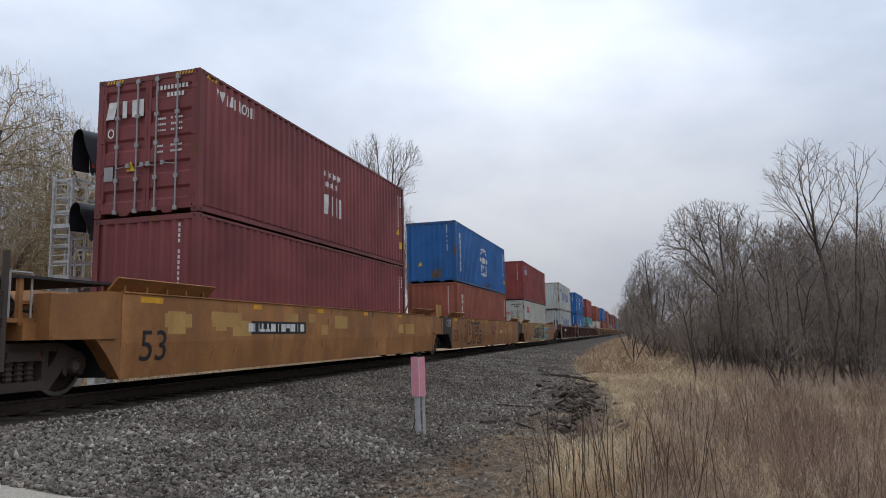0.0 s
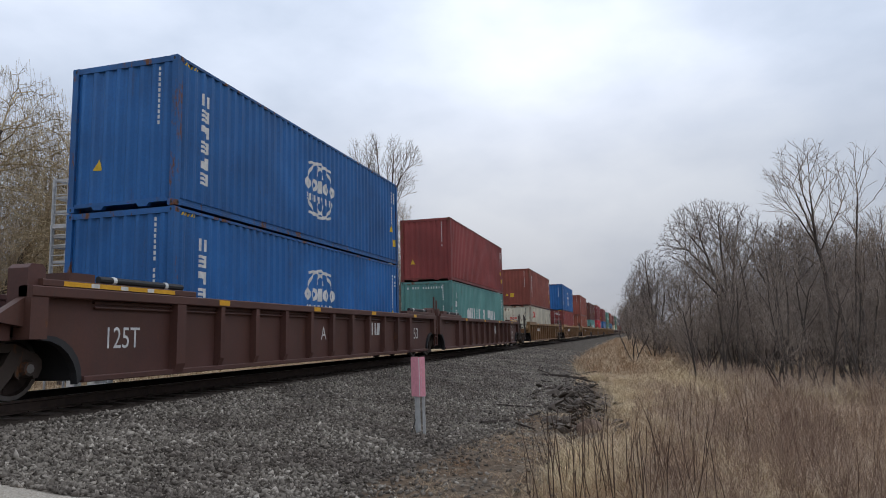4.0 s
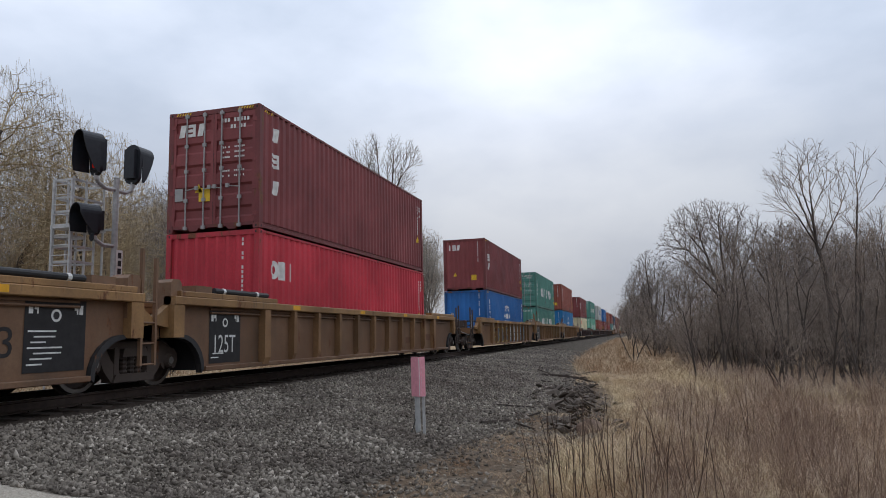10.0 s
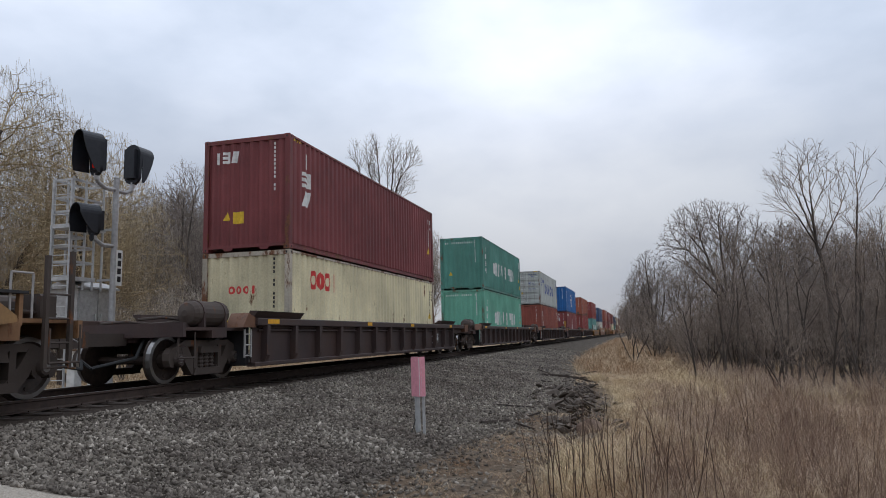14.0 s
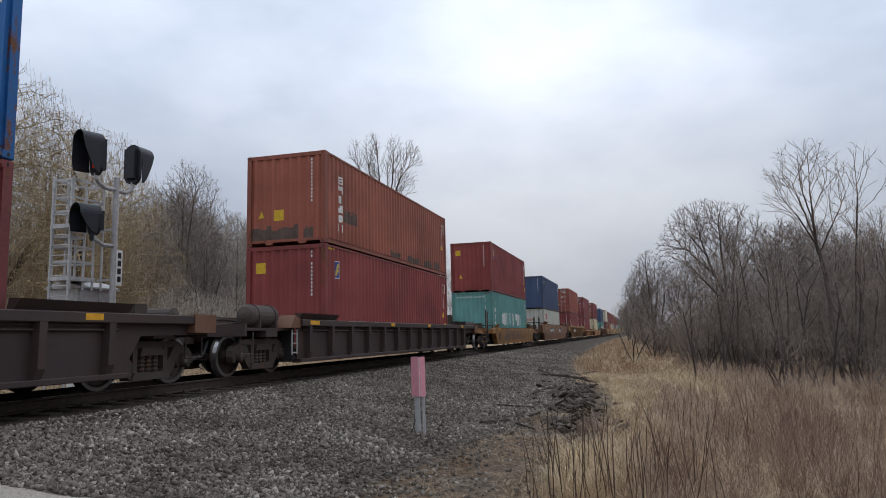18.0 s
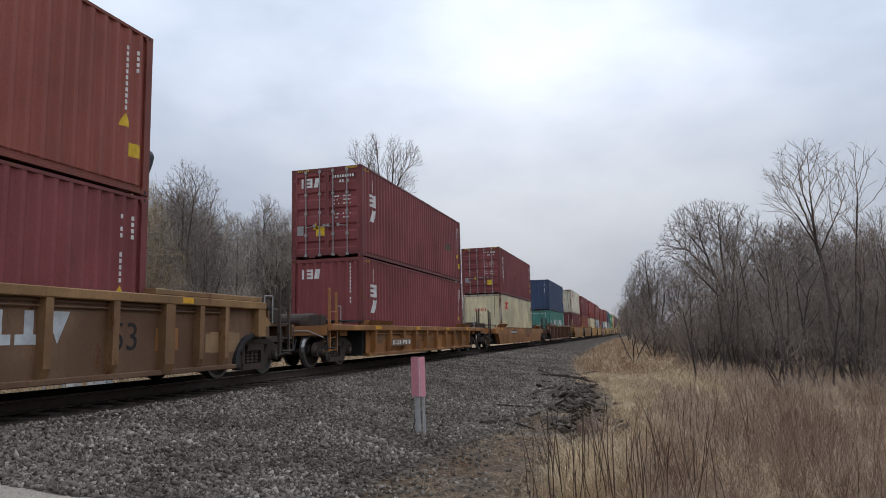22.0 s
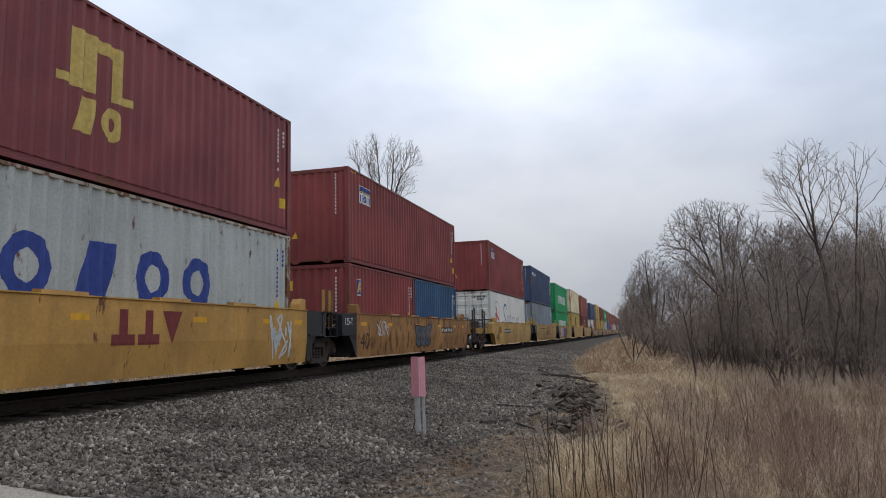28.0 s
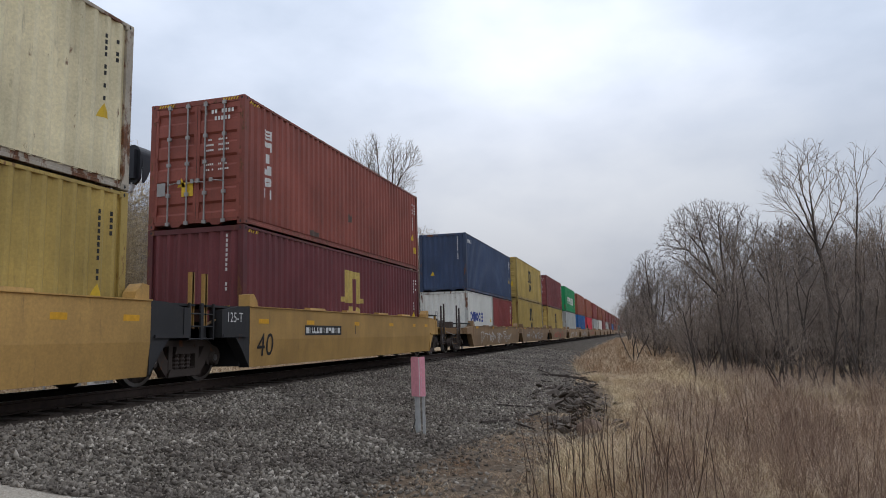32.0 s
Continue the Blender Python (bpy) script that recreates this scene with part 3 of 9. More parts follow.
def frame_mesh(length, height):
    def make():
        b, h = Build(), length / 2
        for sx in (-1, 1):
            for sy in (-1, 1):
                x0, x1 = sorted((sx * CW, sx * (CW - 0.13)))
                y0, y1 = sorted((sy * h, sy * (h - 0.15)))
                b.box(x0, x1, y0, y1, 0.10, height - 0.10)
            x0, x1 = sorted((sx * (CW - 0.002), sx * (CW - 0.062)))
            b.box(x0, x1, -h + 0.17, h - 0.17, height - 0.066, height - 0.012)
            b.prism([(sx * (CW - 0.002), 0.024), (sx * (CW - 0.002), 0.075), (sx * (CW - 0.022), 0.085), (sx * (CW - 0.022), 0.140), (sx * (CW - 0.002), 0.158), (sx * (CW - 0.06), 0.158), (sx * (CW - 0.06), 0.024)], -h + 0.17, h - 0.17, "y")
        for sy in (-1, 1):
            y0, y1 = sorted((sy * (h - 0.004), sy * (h - 0.09)))
            b.box(-CW + 0.16, CW - 0.16, y0, y1, height - 0.115, height - 0.004)
            b.box(-CW + 0.16, CW - 0.16, y0, y1, 0.085, 0.16)
            for sx in (-1, 1):
                b.prism([(sx * 0.36, 0.09), (sx * 0.66, 0.09), (sx * 0.60, 0.02), (sx * 0.42, 0.02)], y0, y1, "y")
        b.box(-CW + 0.06, CW - 0.06, -h + 0.1, h - 0.1, height - 0.05, height - 0.02)
        b.box(-CW + 0.06, CW - 0.06, -h + 0.1, h - 0.1, 0.10, 0.14)
        return b.mesh("frame")
    return cached(("frame", length, height), make)


def casting_mesh():
    def make():
        b = Build()
        b.bevel_box(-0.081, 0.083, -0.091, 0.091, -0.059, 0.061, 0.015)
        # the slotted holes show as dark insets on the two outer faces
        for face in (1,):
            pts = [(0.022 * math.cos(a), 0.034 * math.sin(a)) for a in [2 * math.pi * i / 6 for i in range(6)]]
            b.prism([(y + 0.0, z) for y, z in pts], 0.0815 if face > 0 else -0.0815, 0.0850 if face > 0 else -0.0830, "x", 1)
            b.prism([(x * 1.0, z) for x, z in pts], -0.089, -0.0935, "y", 1)
            b.prism([(x * 1.0, z) for x, z in pts], 0.089, 0.0935, "y", 1)
        return b.mesh("corner_casting")
    return cached("casting", make)


def door_mesh(height):
    """One door leaf, hinged at x = 0, 1.09 wide, pressed with broad level ribs."""
    def make():
        b = Build()
        z0, z1, w = 0.16, height - 0.12, 1.085
        b.box(0.0, 0.07, -0.005, 0.045, z0, z1)
        b.box(w - 0.07, w, -0.005, 0.045, z0, z1)
        pts, n = [], 5
        p = (z1 - z0) / n
        for i in range(n):
            for k, d in ((0.0, 0.0), (0.24, 0.0), (0.34, 0.038), (0.66, 0.038), (0.76, 0.0)):
                pts.append((z0 + (i + k) * p, d))
        pts.append((z1, 0.0))
        vs = [(x, 0.004 + d, z) for z, d in pts for x in (0.07, w - 0.07)]
        vs += [(0.07, 0.05, z0), (w - 0.07, 0.05, z0), (w - 0.07, 0.05, z1), (0.07, 0.05, z1)]
        o = 2 * len(pts)
        b.add(vs, [(2 * i, 2 * i + 1, 2 * i + 3, 2 * i + 2) for i in range(len(pts) - 1)] + [(o, o + 1, o + 2, o + 3)])
        for z in (0.35, 0.95, 1.6, height - 0.35):
            b.box(-0.05, 0.06, -0.018, 0.0, z - 0.05, z + 0.05)
        b.box(w - 0.012, w + 0.004, -0.003, 0.04, z0, z1, 1)
        return b.mesh("door")
    return cached(("door", height), make)


def rod_mesh(height):
    def make():
        b = Build()
        b.tube((0, 0, 0.06), (0, 0, height - 0.06), 0.019, n=8)
        for z in (0.10, 0.75, 1.45, 2.05, height - 0.12):
            b.box(-0.045, 0.045, -0.018, 0.028, z - 0.045, z + 0.035)
        b.tube((0.0, -0.02, 0.98), (0.30, -0.03, 1.02), 0.012, n=6)
        b.box(0.26, 0.34, -0.04, 0.0, 0.98, 1.07)
        return b.mesh("lock_rod")
    return cached(("rod", height), make)


class Cont:
    """A container under construction: an Empty at its base and its parts."""

    def __init__(self, paint, label, y, z, near="plain", length=12.192, height=HC, dark=None, smooth_side=False):
        self.paint, self.length, self.height, self.smooth_side = paint, length, height, smooth_side
        h = length / 2
        ob = self.ob = new("shipping_container")
        ob.matrix_basis = Matrix.Translation((0, y, z))
        tagged(ob, label, "shipping container", "containers on the train")
        post = edge_paint(dark or paint)
        self.frame = part("frame", frame_mesh(length, height), post, ob)
        side = side_mesh(length, height, smooth_side)
        part("side_panel", side, paint, ob)
        part("side_panel", side, paint, ob, at=pose(0, 0, 0, 0, 0, 180))
        for sx in (-1, 1):
            for sy in (-1, 1):
                for z_ in (0.059, height - 0.059):
                    part("corner_casting", casting_mesh(), [post, SEAL], ob, at=Matrix.Translation((sx * (CW - 0.081), sy * (h - 0.089), z_)) @ pose(0, 0, 0, 0, 0, 0 if sx > 0 else 180))
        far = "door" if near == "plain" else "plain"
        for kind, turn in ((near, 0), (far, 180)):
            m = pose(0, 0, 0, 0, 0, turn) @ Matrix.Translation((0, -h, 0))
            if kind == "plain":
                part("end_wall", end_mesh(height), paint, ob, at=m)
            else:
                for sx in (-1, 1):
                    dm = m @ Matrix.Translation((sx * 1.09, 0.012, 0)) @ (Matrix.Identity(4) if sx < 0 else pose(0, 0, 0, 0, 0, 0) @ Matrix.Diagonal((-1, 1, 1, 1)))
                    d = part("door", door_mesh(height), [paint, SEAL], ob, at=dm)
                    if turn == 0:
                        for x in (0.38, 0.86):
                            part("lock_rod", rod_mesh(height), ROD_STEEL, d, "galvanised locking rod", Matrix.Translation((x, -0.035, 0)))
        self.near = near

    # markings: u counts from the near end on the long side, and from the far edge on the end wall
    def side(self, name, polys, mat, label="", lift=0.0):
        h = self.length / 2
        pts = cont_profiles(self.length)[0]
        polys = [[(u - h, v) for u, v in p] for p in polys]
        if self.smooth_side:
            return decal(name, polys, mat, self.ob, "side", CW - 0.005 + lift, label=label)
        return decal(name, polys, mat, self.ob, "side", CW - 0.005 + lift, depth_at(pts), [p[0] for p in pts], label)

    def end(self, name, polys, mat, label="", lift=0.0):
        polys = [[(u - CW, v) for u, v in p] for p in polys]
        h = self.length / 2
        if self.near == "door":
            return decal(name, polys, mat, self.ob, "end", h + 0.004 + lift, label=label)
        pts = cont_profiles(12.192)[1]
        return decal(name, polys, mat, self.ob, "end", h - 0.009 + lift, depth_at(pts), [p[0] for p in pts], label)

    def usual(self, seed, mat=W_PAINT, tri=True, sticker=None, hatch=True):
        """Number bars and warning marks that every box carries."""
        h, l = self.height, self.length
        r = random.Random(seed)
        self.side("number_marking", bars(l - 0.62, h - 0.45, 11, 0.040, 0.072, 0.034, seed=seed) + bars(l - 0.36, h - 0.45, 4, 0.040, 0.072, 0.034, seed=seed + 1), mat)
        if tri:
            self.side("warning_label", [[(l - 0.72, 1.10), (l - 0.48, 1.10), (l - 0.60, 1.34)]], Y_PAINT)
        if r.random() < 0.6:
            self.side("caution_label", [rect(l - 0.48, 0.62, 0.26, 0.24)], Y_PAINT)
        if self.near == "plain":
            self.end("number_marking", bars(1.98, h - 0.25, 12, 0.040, 0.072, 0.034, seed=seed + 2), mat)
            if tri:
                x = r.choice((0.34, 0.48, 0.56))
                self.end("warning_label", [[(x, 0.80), (x + 0.21, 0.80), (x + 0.105, 1.02)]], Y_PAINT)
            if sticker:
                self.end("caution_label", [rect(sticker[0], sticker[1], 0.30, 0.30)], Y_PAINT)
        else:
            for k, row in enumerate((h - 0.36, h - 0.52)):
                self.end("number_marking", bars(1.42 + 0.25 * k, row, 9 - 4 * k, 0.055, 0.09, 0.03, False, seed + k), mat)
            rows = []
            for k in range(5):
                rows += bars(1.42, h - 0.98 - 0.12 * k - (0.2 if k > 2 else 0), 5, 0.036, 0.042, 0.014, False, seed + k) + bars(1.78, h - 0.98 - 0.12 * k - (0.2 if k > 2 else 0), 6, 0.032, 0.042, 0.014, False, seed + 9 + k)
            self.end("data_marking", rows, mat)
            self.end("data_plate", [rect(0.20, 0.75, 0.22, 0.30)], ROD_STEEL, "grey approval plate")
            if sticker:
                self.end("caution_label", [rect(sticker[0], sticker[1], 0.30, 0.32)], Y_PAINT)
            if tri:
                self.end("warning_label", [[(0.74, 0.92), (0.95, 0.92), (0.845, 1.13)]], Y_PAINT)
        if hatch and h == HC:
            self.end("height_stripe", [rect(0.20 + 0.07 * i, h - 0.085, 0.035, 0.06, 0.03) for i in range(6)] + [rect(1.86 + 0.07 * i, h - 0.085, 0.035, 0.06, 0.03) for i in range(6)], Y_PAINT)
            self.side("height_stripe", [rect(0.22 + 0.07 * i, h - 0.135, 0.035, 0.06, 0.03) for i in range(6)], Y_PAINT)


def emblem_arcs(u, v, s):
    """A globe of open arcs round a row of rounded shapes."""
    out = ring(u, v, s, s, s * 0.10, 20, 160) + ring(u, v, s, s, s * 0.10, 205, 335)
    out += ring(u - s * 0.45, v + s * 0.42, s * 0.75, s * 0.52, s * 0.09, 5, 120, 10) + ring(u + s * 0.45, v + s * 0.42, s * 0.75, s * 0.52, s * 0.09, 60, 175, 10)
    out += ring(u - s * 0.45, v - s * 0.42, s * 0.75, s * 0.52, s * 0.09, 240, 355, 10) + ring(u + s * 0.45, v - s * 0.42, s * 0.75, s * 0.52, s * 0.09, 185, 300, 10)
    return out


def marks_blue(c, seed):
    h = c.height
    c.side("emblem", emblem_arcs(6.05, 1.45, 0.78), W_PAINT, "white open globe emblem")
    c.side("brand_shape", shapes("OOSOO", 5.18, 1.38, 0.32, 0.34, 0.035, 0.10) + shapes("FHIPPIHO", 5.24, 1.10, 0.17, 0.18, 0.035, 0.05), W_PAINT, "white block shapes across the emblem")
    c.side("brand_shape", shapes("HFPFUF", 0.78, h - 0.75, 0.26, 0.24, 0.08, 0.06, True), W_PAINT)
    c.usual(seed)


def marks_grey_wide(c, seed):
    c.side("brand_shape", shapes("OOSOO", 3.05, 1.02, 0.86, 0.98, 0.42, 0.24), B_PAINT, "large blue rounded shapes")
    c.side("emblem", ring(0.95, 2.12, 0.20, 0.24, 0.03) + [[(0.90, 1.85), (1.06, 1.85), (0.98, 2.40)]] + shapes("BSBB", 0.62, 1.70, 0.14, 0.08, 0.05) + shapes("HFBF", 1.38, 1.98, 0.23, 0.26, 0.06, 0.05), B_PAINT, "small blue emblem")
    c.usual(seed, B_PAINT, sticker=(0.35, c.height - 0.7), hatch=c.height == HC)


def marks_stack(code, mat=W_PAINT, w=0.34, h=0.22, gap=0.06, u=0.85, top=0.55, end_code=None, t=None):
    def go(c, seed):
        c.side("brand_shape", shapes(code, u, c.height - top - h, w, h, gap, t, True), mat, "upright row of block shapes")
        if end_code:
            c.end("brand_shape", shapes(end_code, 0.28, c.height - 0.62, 0.20, 0.30, 0.05, 0.07), mat)
        c.usual(seed, sticker=(1.60, 0.55) if seed % 2 else (0.85, 0.70))
    return go


def marks_row(code, u, v, w, h, gap, mat, t=None, end=True, slant=0.0):
    def go(c, seed):
        c.side("brand_shape", shapes(code, u, c.height - v, w, h, gap, t), mat, "row of block shapes")
        if end:
            c.end("brand_shape", shapes(code[:4], 0.75, c.height - 1.05, 0.17, 0.20, 0.03, 0.05), mat)
        c.usual(seed, K_PAINT if c.paint in (CREAM, RUSTY_WHITE, PALE_GREY, PALE_BEIGE) else W_PAINT, hatch=False)
    return go


def marks_ship(c, seed):
    v = 0.98
    c.side("brand_shape", shapes("OHIHV", 2.9, v, 0.46, 0.78, 0.14, 0.15) + shapes("FHIPPIHO", 6.35, v, 0.34, 0.78, 0.055, 0.11), W_PAINT, "large white block shapes")
    c.side("brand_shape", shapes("HUFP", 0.62, c.height - 0.78, 0.26, 0.26, 0.14, 0.06, True), W_PAINT)
    c.end("number_marking", bars(0.30, c.height - 0.34, 14, 0.05, 0.10, 0.075, False, seed), W_PAINT)
    c.usual(seed, hatch=False)


def marks_ever(c, seed):
    c.side("brand_shape", shapes("FVFPOPFFH", 2.55, 0.92, 0.66, 0.84, 0.11, 0.25), W_PAINT, "large white block shapes")
    c.end("emblem", disc(0.98, 2.08, 0.25, 0.25), W_PAINT, "white disc emblem")
    c.end("number_marking", bars(0.55, c.height - 0.38, 12, 0.05, 0.11, 0.055, False, seed), W_PAINT)
    c.usual(seed, hatch=False)


def marks_star(c, seed):
    u, v = 6.1, 1.25
    st = []
    for k in range(4):
        st += star(u - 0.45 + 0.3 * k, v + 0.78, 0.12)
    for k in range(3):
        st += star(u - 0.3 + 0.3 * k, v + 0.48, 0.12)
    c.side("emblem", st, W_PAINT, "seven white stars")
    c.side("brand_shape", shapes("SIH", u - 0.56, v - 0.36, 0.36, 0.55, 0.05, 0.14), W_PAINT)
    c.side("web_marking", shapes("VVHSIHOOH", 0.55, c.height - 0.48, 0.14, 0.24, 0.025, 0.04), W_PAINT)
    if c.near == "door":
        c.end("brand_shape", shapes("SIH", 0.20, c.height - 0.85, 0.28, 0.36, 0.04, 0.11), W_PAINT)
        c.end("emblem", ring(0.34, c.height - 1.15, 0.08, 0.10, 0.03), W_PAINT)
    else:
        st = []
        for k in range(4):
            st += star(0.72 + 0.26 * k, c.height - 0.32, 0.10)
        for k in range(3):
            st += star(0.85 + 0.26 * k, c.height - 0.54, 0.10)
        c.end("emblem", st, W_PAINT)
        c.end("brand_shape", shapes("SIH", 0.62, c.height - 1.08, 0.30, 0.40, 0.04, 0.11), W_PAINT)
        c.end("caution_stripe", [rect(2.12, 0.7, 0.09, 1.1)], Y_PAINT)
    c.usual(seed, sticker=None)


def marks_banner(c, seed):
    h = c.height
    c.side("brand_panel", [rect(0.82, h - 0.95, 1.02, 0.55)], W_PAINT, "white panel with blue and yellow shapes")
    c.side("brand_shape", [rect(0.84, h - 0.62, 0.98, 0.20)], B_PAINT, lift=0.003)
    c.side("brand_shape", ring(1.05, h - 0.64, 0.12, 0.08, 0.04, 0, 180, 8) + ring(1.32, h - 0.64, 0.12, 0.08, 0.04, 0, 180, 8) + ring(1.6, h - 0.64, 0.12, 0.08, 0.04, 0, 180, 8), Y_PAINT, lift=0.006)
    c.side("brand_shape", shapes("PFOOH", 0.90, h - 0.90, 0.13, 0.22, 0.05, 0.05), B_PAINT, lift=0.003)
    if c.near == "door":
        c.end("emblem", [rect(0.16, h - 1.05, 0.40, 0.16)], GOLD_PAINT)
    c.usual(seed, sticker=None)


def marks_square(c, seed):
    h = c.height
    c.side("brand_panel", [rect(0.62, h - 0.92, 0.38, 0.50)], W_PAINT, "small square label")
    c.side("brand_shape", [rect(0.65, h - 0.89, 0.32, 0.44)], B_PAINT, lift=0.003)
    c.side("brand_shape", [rect(0.70, h - 0.84, 0.07, 0.34, 0.08), rect(0.78, h - 0.60, 0.15, 0.07), rect(0.76, h - 0.74, 0.14, 0.06)], GOLD_PAINT, lift=0.006)
    if c.near == "door":
        c.end("brand_panel", [rect(0.20, h - 0.88, 0.28, 0.34)], W_PAINT)
        c.end("brand_shape", [rect(0.22, h - 0.86, 0.24, 0.30)], B_PAINT, lift=0.003)
        c.end("emblem", ring(0.66, h - 0.70, 0.11, 0.14, 0.03), W_PAINT)
    c.usual(seed, sticker=(0.30, h - 0.75))


def marks_m(mat):
    def go(c, seed):
        u, v = 5.25, 1.42
        polys = shapes("H", u + 0.10, v, 0.5, 0.95, 0, 0.24) + shapes("I", u + 0.95, v, 0.3, 0.92, 0, 0.24) + [rect(u + 0.2, v + 0.72, 1.0, 0.22), rect(u - 0.14, v + 0.02, 0.5, 0.14), rect(u + 1.05, v + 0.02, 0.4, 0.14)]
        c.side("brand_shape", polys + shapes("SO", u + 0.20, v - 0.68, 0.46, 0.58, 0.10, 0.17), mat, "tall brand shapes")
        c.usual(seed, K_PAINT if mat is K_PAINT else W_PAINT, sticker=(1.82, 0.85))
    return go


def marks_none(c, seed):
    c.usual(seed, hatch=False)


def marks_script(c, seed):
    """A flag in a ring and a blue flourish of script strokes."""
    z = 1.46
    c.side("emblem", ring(1.85, z, 0.92, 0.92, 0.03, n=32) + [rect(1.36, z - 0.8, 0.05, 1.38)], B_PAINT, "thin blue ring and flag pole")
    wave = [(1.43, 0.50), (1.75, 0.56), (2.1, 0.36), (2.5, 0.18)]
    top = [(u, z + v) for u, v in wave]
    low = [(u, z + v - 0.80) for u, v in wave]
    c.side("flag_edge", stroke(top, 0.03) + stroke(low, 0.03) + stroke([top[-1], low[-1]], 0.03), B_PAINT)
    cross = [[(1.66, z + 0.53), (1.84, z + 0.51), (1.84, z - 0.29), (1.66, z - 0.27)], [(1.43, z + 0.20), (1.75, z + 0.26), (2.1, z + 0.06), (2.5, z - 0.12), (2.5, z - 0.32), (2.1, z - 0.14), (1.75, z + 0.06), (1.43, z)]]
    c.side("flag", cross[:1], R_PAINT, "red cross on a flag")
    c.side("flag", cross[1:], R_PAINT, "red cross on a flag", lift=0.002)
    big = [(4.95, 2.02), (4.78, 2.22), (4.4, 2.26), (4.05, 2.02), (4.08, 1.68), (4.5, 1.35), (4.82, 1.02), (4.72, 0.65), (4.4, 0.55)]
    strokes = stroke(big, 0.13)
    for u0, s in ((5.35, 1.0), (6.2, 1.25), (7.0, 0.8), (7.7, 1.0), (8.5, 0.7), (9.2, 1.1)):
        strokes += ring(u0, 1.32, 0.26 * s, 0.27 * s, 0.06, n=14)
    strokes += stroke(curved([(4.7, 1.0), (5.8, 1.12), (7.0, 0.92), (8.2, 1.10), (9.8, 0.98)]), 0.06)
    c.side("brand_script", strokes, B_PAINT, "blue flowing script strokes")
    c.usual(seed, K_PAINT, tri=False, hatch=False)


def marks_placards(c, seed):
    marks_stack("IFS", W_PAINT, 0.42, 0.40, 0.10, 0.72, 0.32, "IFS")(c, seed)
    for k, mt in enumerate((AQUA_PAINT, W_PAINT, W_PAINT, W_PAINT)):
        c.end("hazard_placard", [[(0.28 + 0.48 * k, 1.0), (0.45 + 0.48 * k, 1.17), (0.28 + 0.48 * k, 1.34), (0.11 + 0.48 * k, 1.17)]], mt, "diamond placard")
    c.side("caution_label", [rect(c.length - 1.02, 0.72, 0.46, 0.28)], Y_PAINT)


def blotch(r, u, v, w, h):
    """A ragged patch where paint has come off or been touched up."""
    n = 9
    top = [(u + w * k / n, v + h * r.uniform(0.55, 1.0)) for k in range(n + 1)]
    steps = []
    for (ua, va), (ub, vb) in zip(top, top[1:]):
        steps += [(ua, va), (ub - 0.01, va)]
    return [(u, v), *steps, (u + w - 0.01, v)]


def worn(c, seed, spots, end_spots=()):
    r = random.Random(seed)
    for u, v, w, h in spots:
        c.side("primer_patch", [blotch(r, u, v, w, h)], PRIMER, "dark ragged primer patch", lift=0.0015)
    for u, v, w, h in end_spots:
        c.end("primer_patch", [blotch(r, u, v, w, h)], PRIMER, "dark ragged primer patch", lift=0.0015)

# ---- well cars ----
SILL = {"smooth": 1.58, "low": 1.20, "ribbed": 1.57, "deck": 1.24, "forty": 1.48, "forty_low": 1.17, "forty_tan": 1.22, "deck40": 1.14}
TRUCK_AT = {"smooth": 9.75, "low": 9.75, "ribbed": 9.75, "deck": 9.12, "forty": 7.90, "forty_low": 7.82, "forty_tan": 7.90, "deck40": 7.82}
HALF = {"smooth": 8.40, "low": 8.40, "ribbed": 8.40, "deck": 8.10, "forty": 6.33, "forty_low": 6.50, "forty_tan": 6.33, "deck40": 6.40}
WHEEL_R = 0.45


def wheelset_mesh():
    def make():
        b = Build()
        b.tube((-1.0, 0, 0), (1.0, 0, 0), 0.075, n=10)
        for s in (-1, 1):
            prof = [(0.66, 0.12), (0.66, WHEEL_R - 0.05), (0.685, WHEEL_R + 0.025), (0.705, WHEEL_R + 0.025), (0.72, WHEEL_R), (0.81, WHEEL_R - 0.006), (0.815, WHEEL_R - 0.07), (0.77, WHEEL_R - 0.10), (0.745, 0.18), (0.83, 0.15), (0.83, 0.09)]
            b.lathe([(s * a, r) for a, r in prof], 22, "x", mats=[0, 0, 0, 0, 1, 1, 0, 0, 0, 0])
            for k in range(3):
                a = 2 * math.pi * k / 3
                b.tube((s * 0.745, 0.3 * math.cos(a), 0.3 * math.sin(a)), (s * 0.775, 0.3 * math.cos(a), 0.3 * math.sin(a)), 0.035, n=6)
            b.tube((s * 0.94, 0, 0), (s * 1.13, 0, 0), 0.095, n=12)
            b.tube((s * 1.13, 0, 0), (s * 1.15, 0, 0), 0.065, n=8, mat=1)
        return b.mesh("wheelset")
    return cached("wheelset", make)


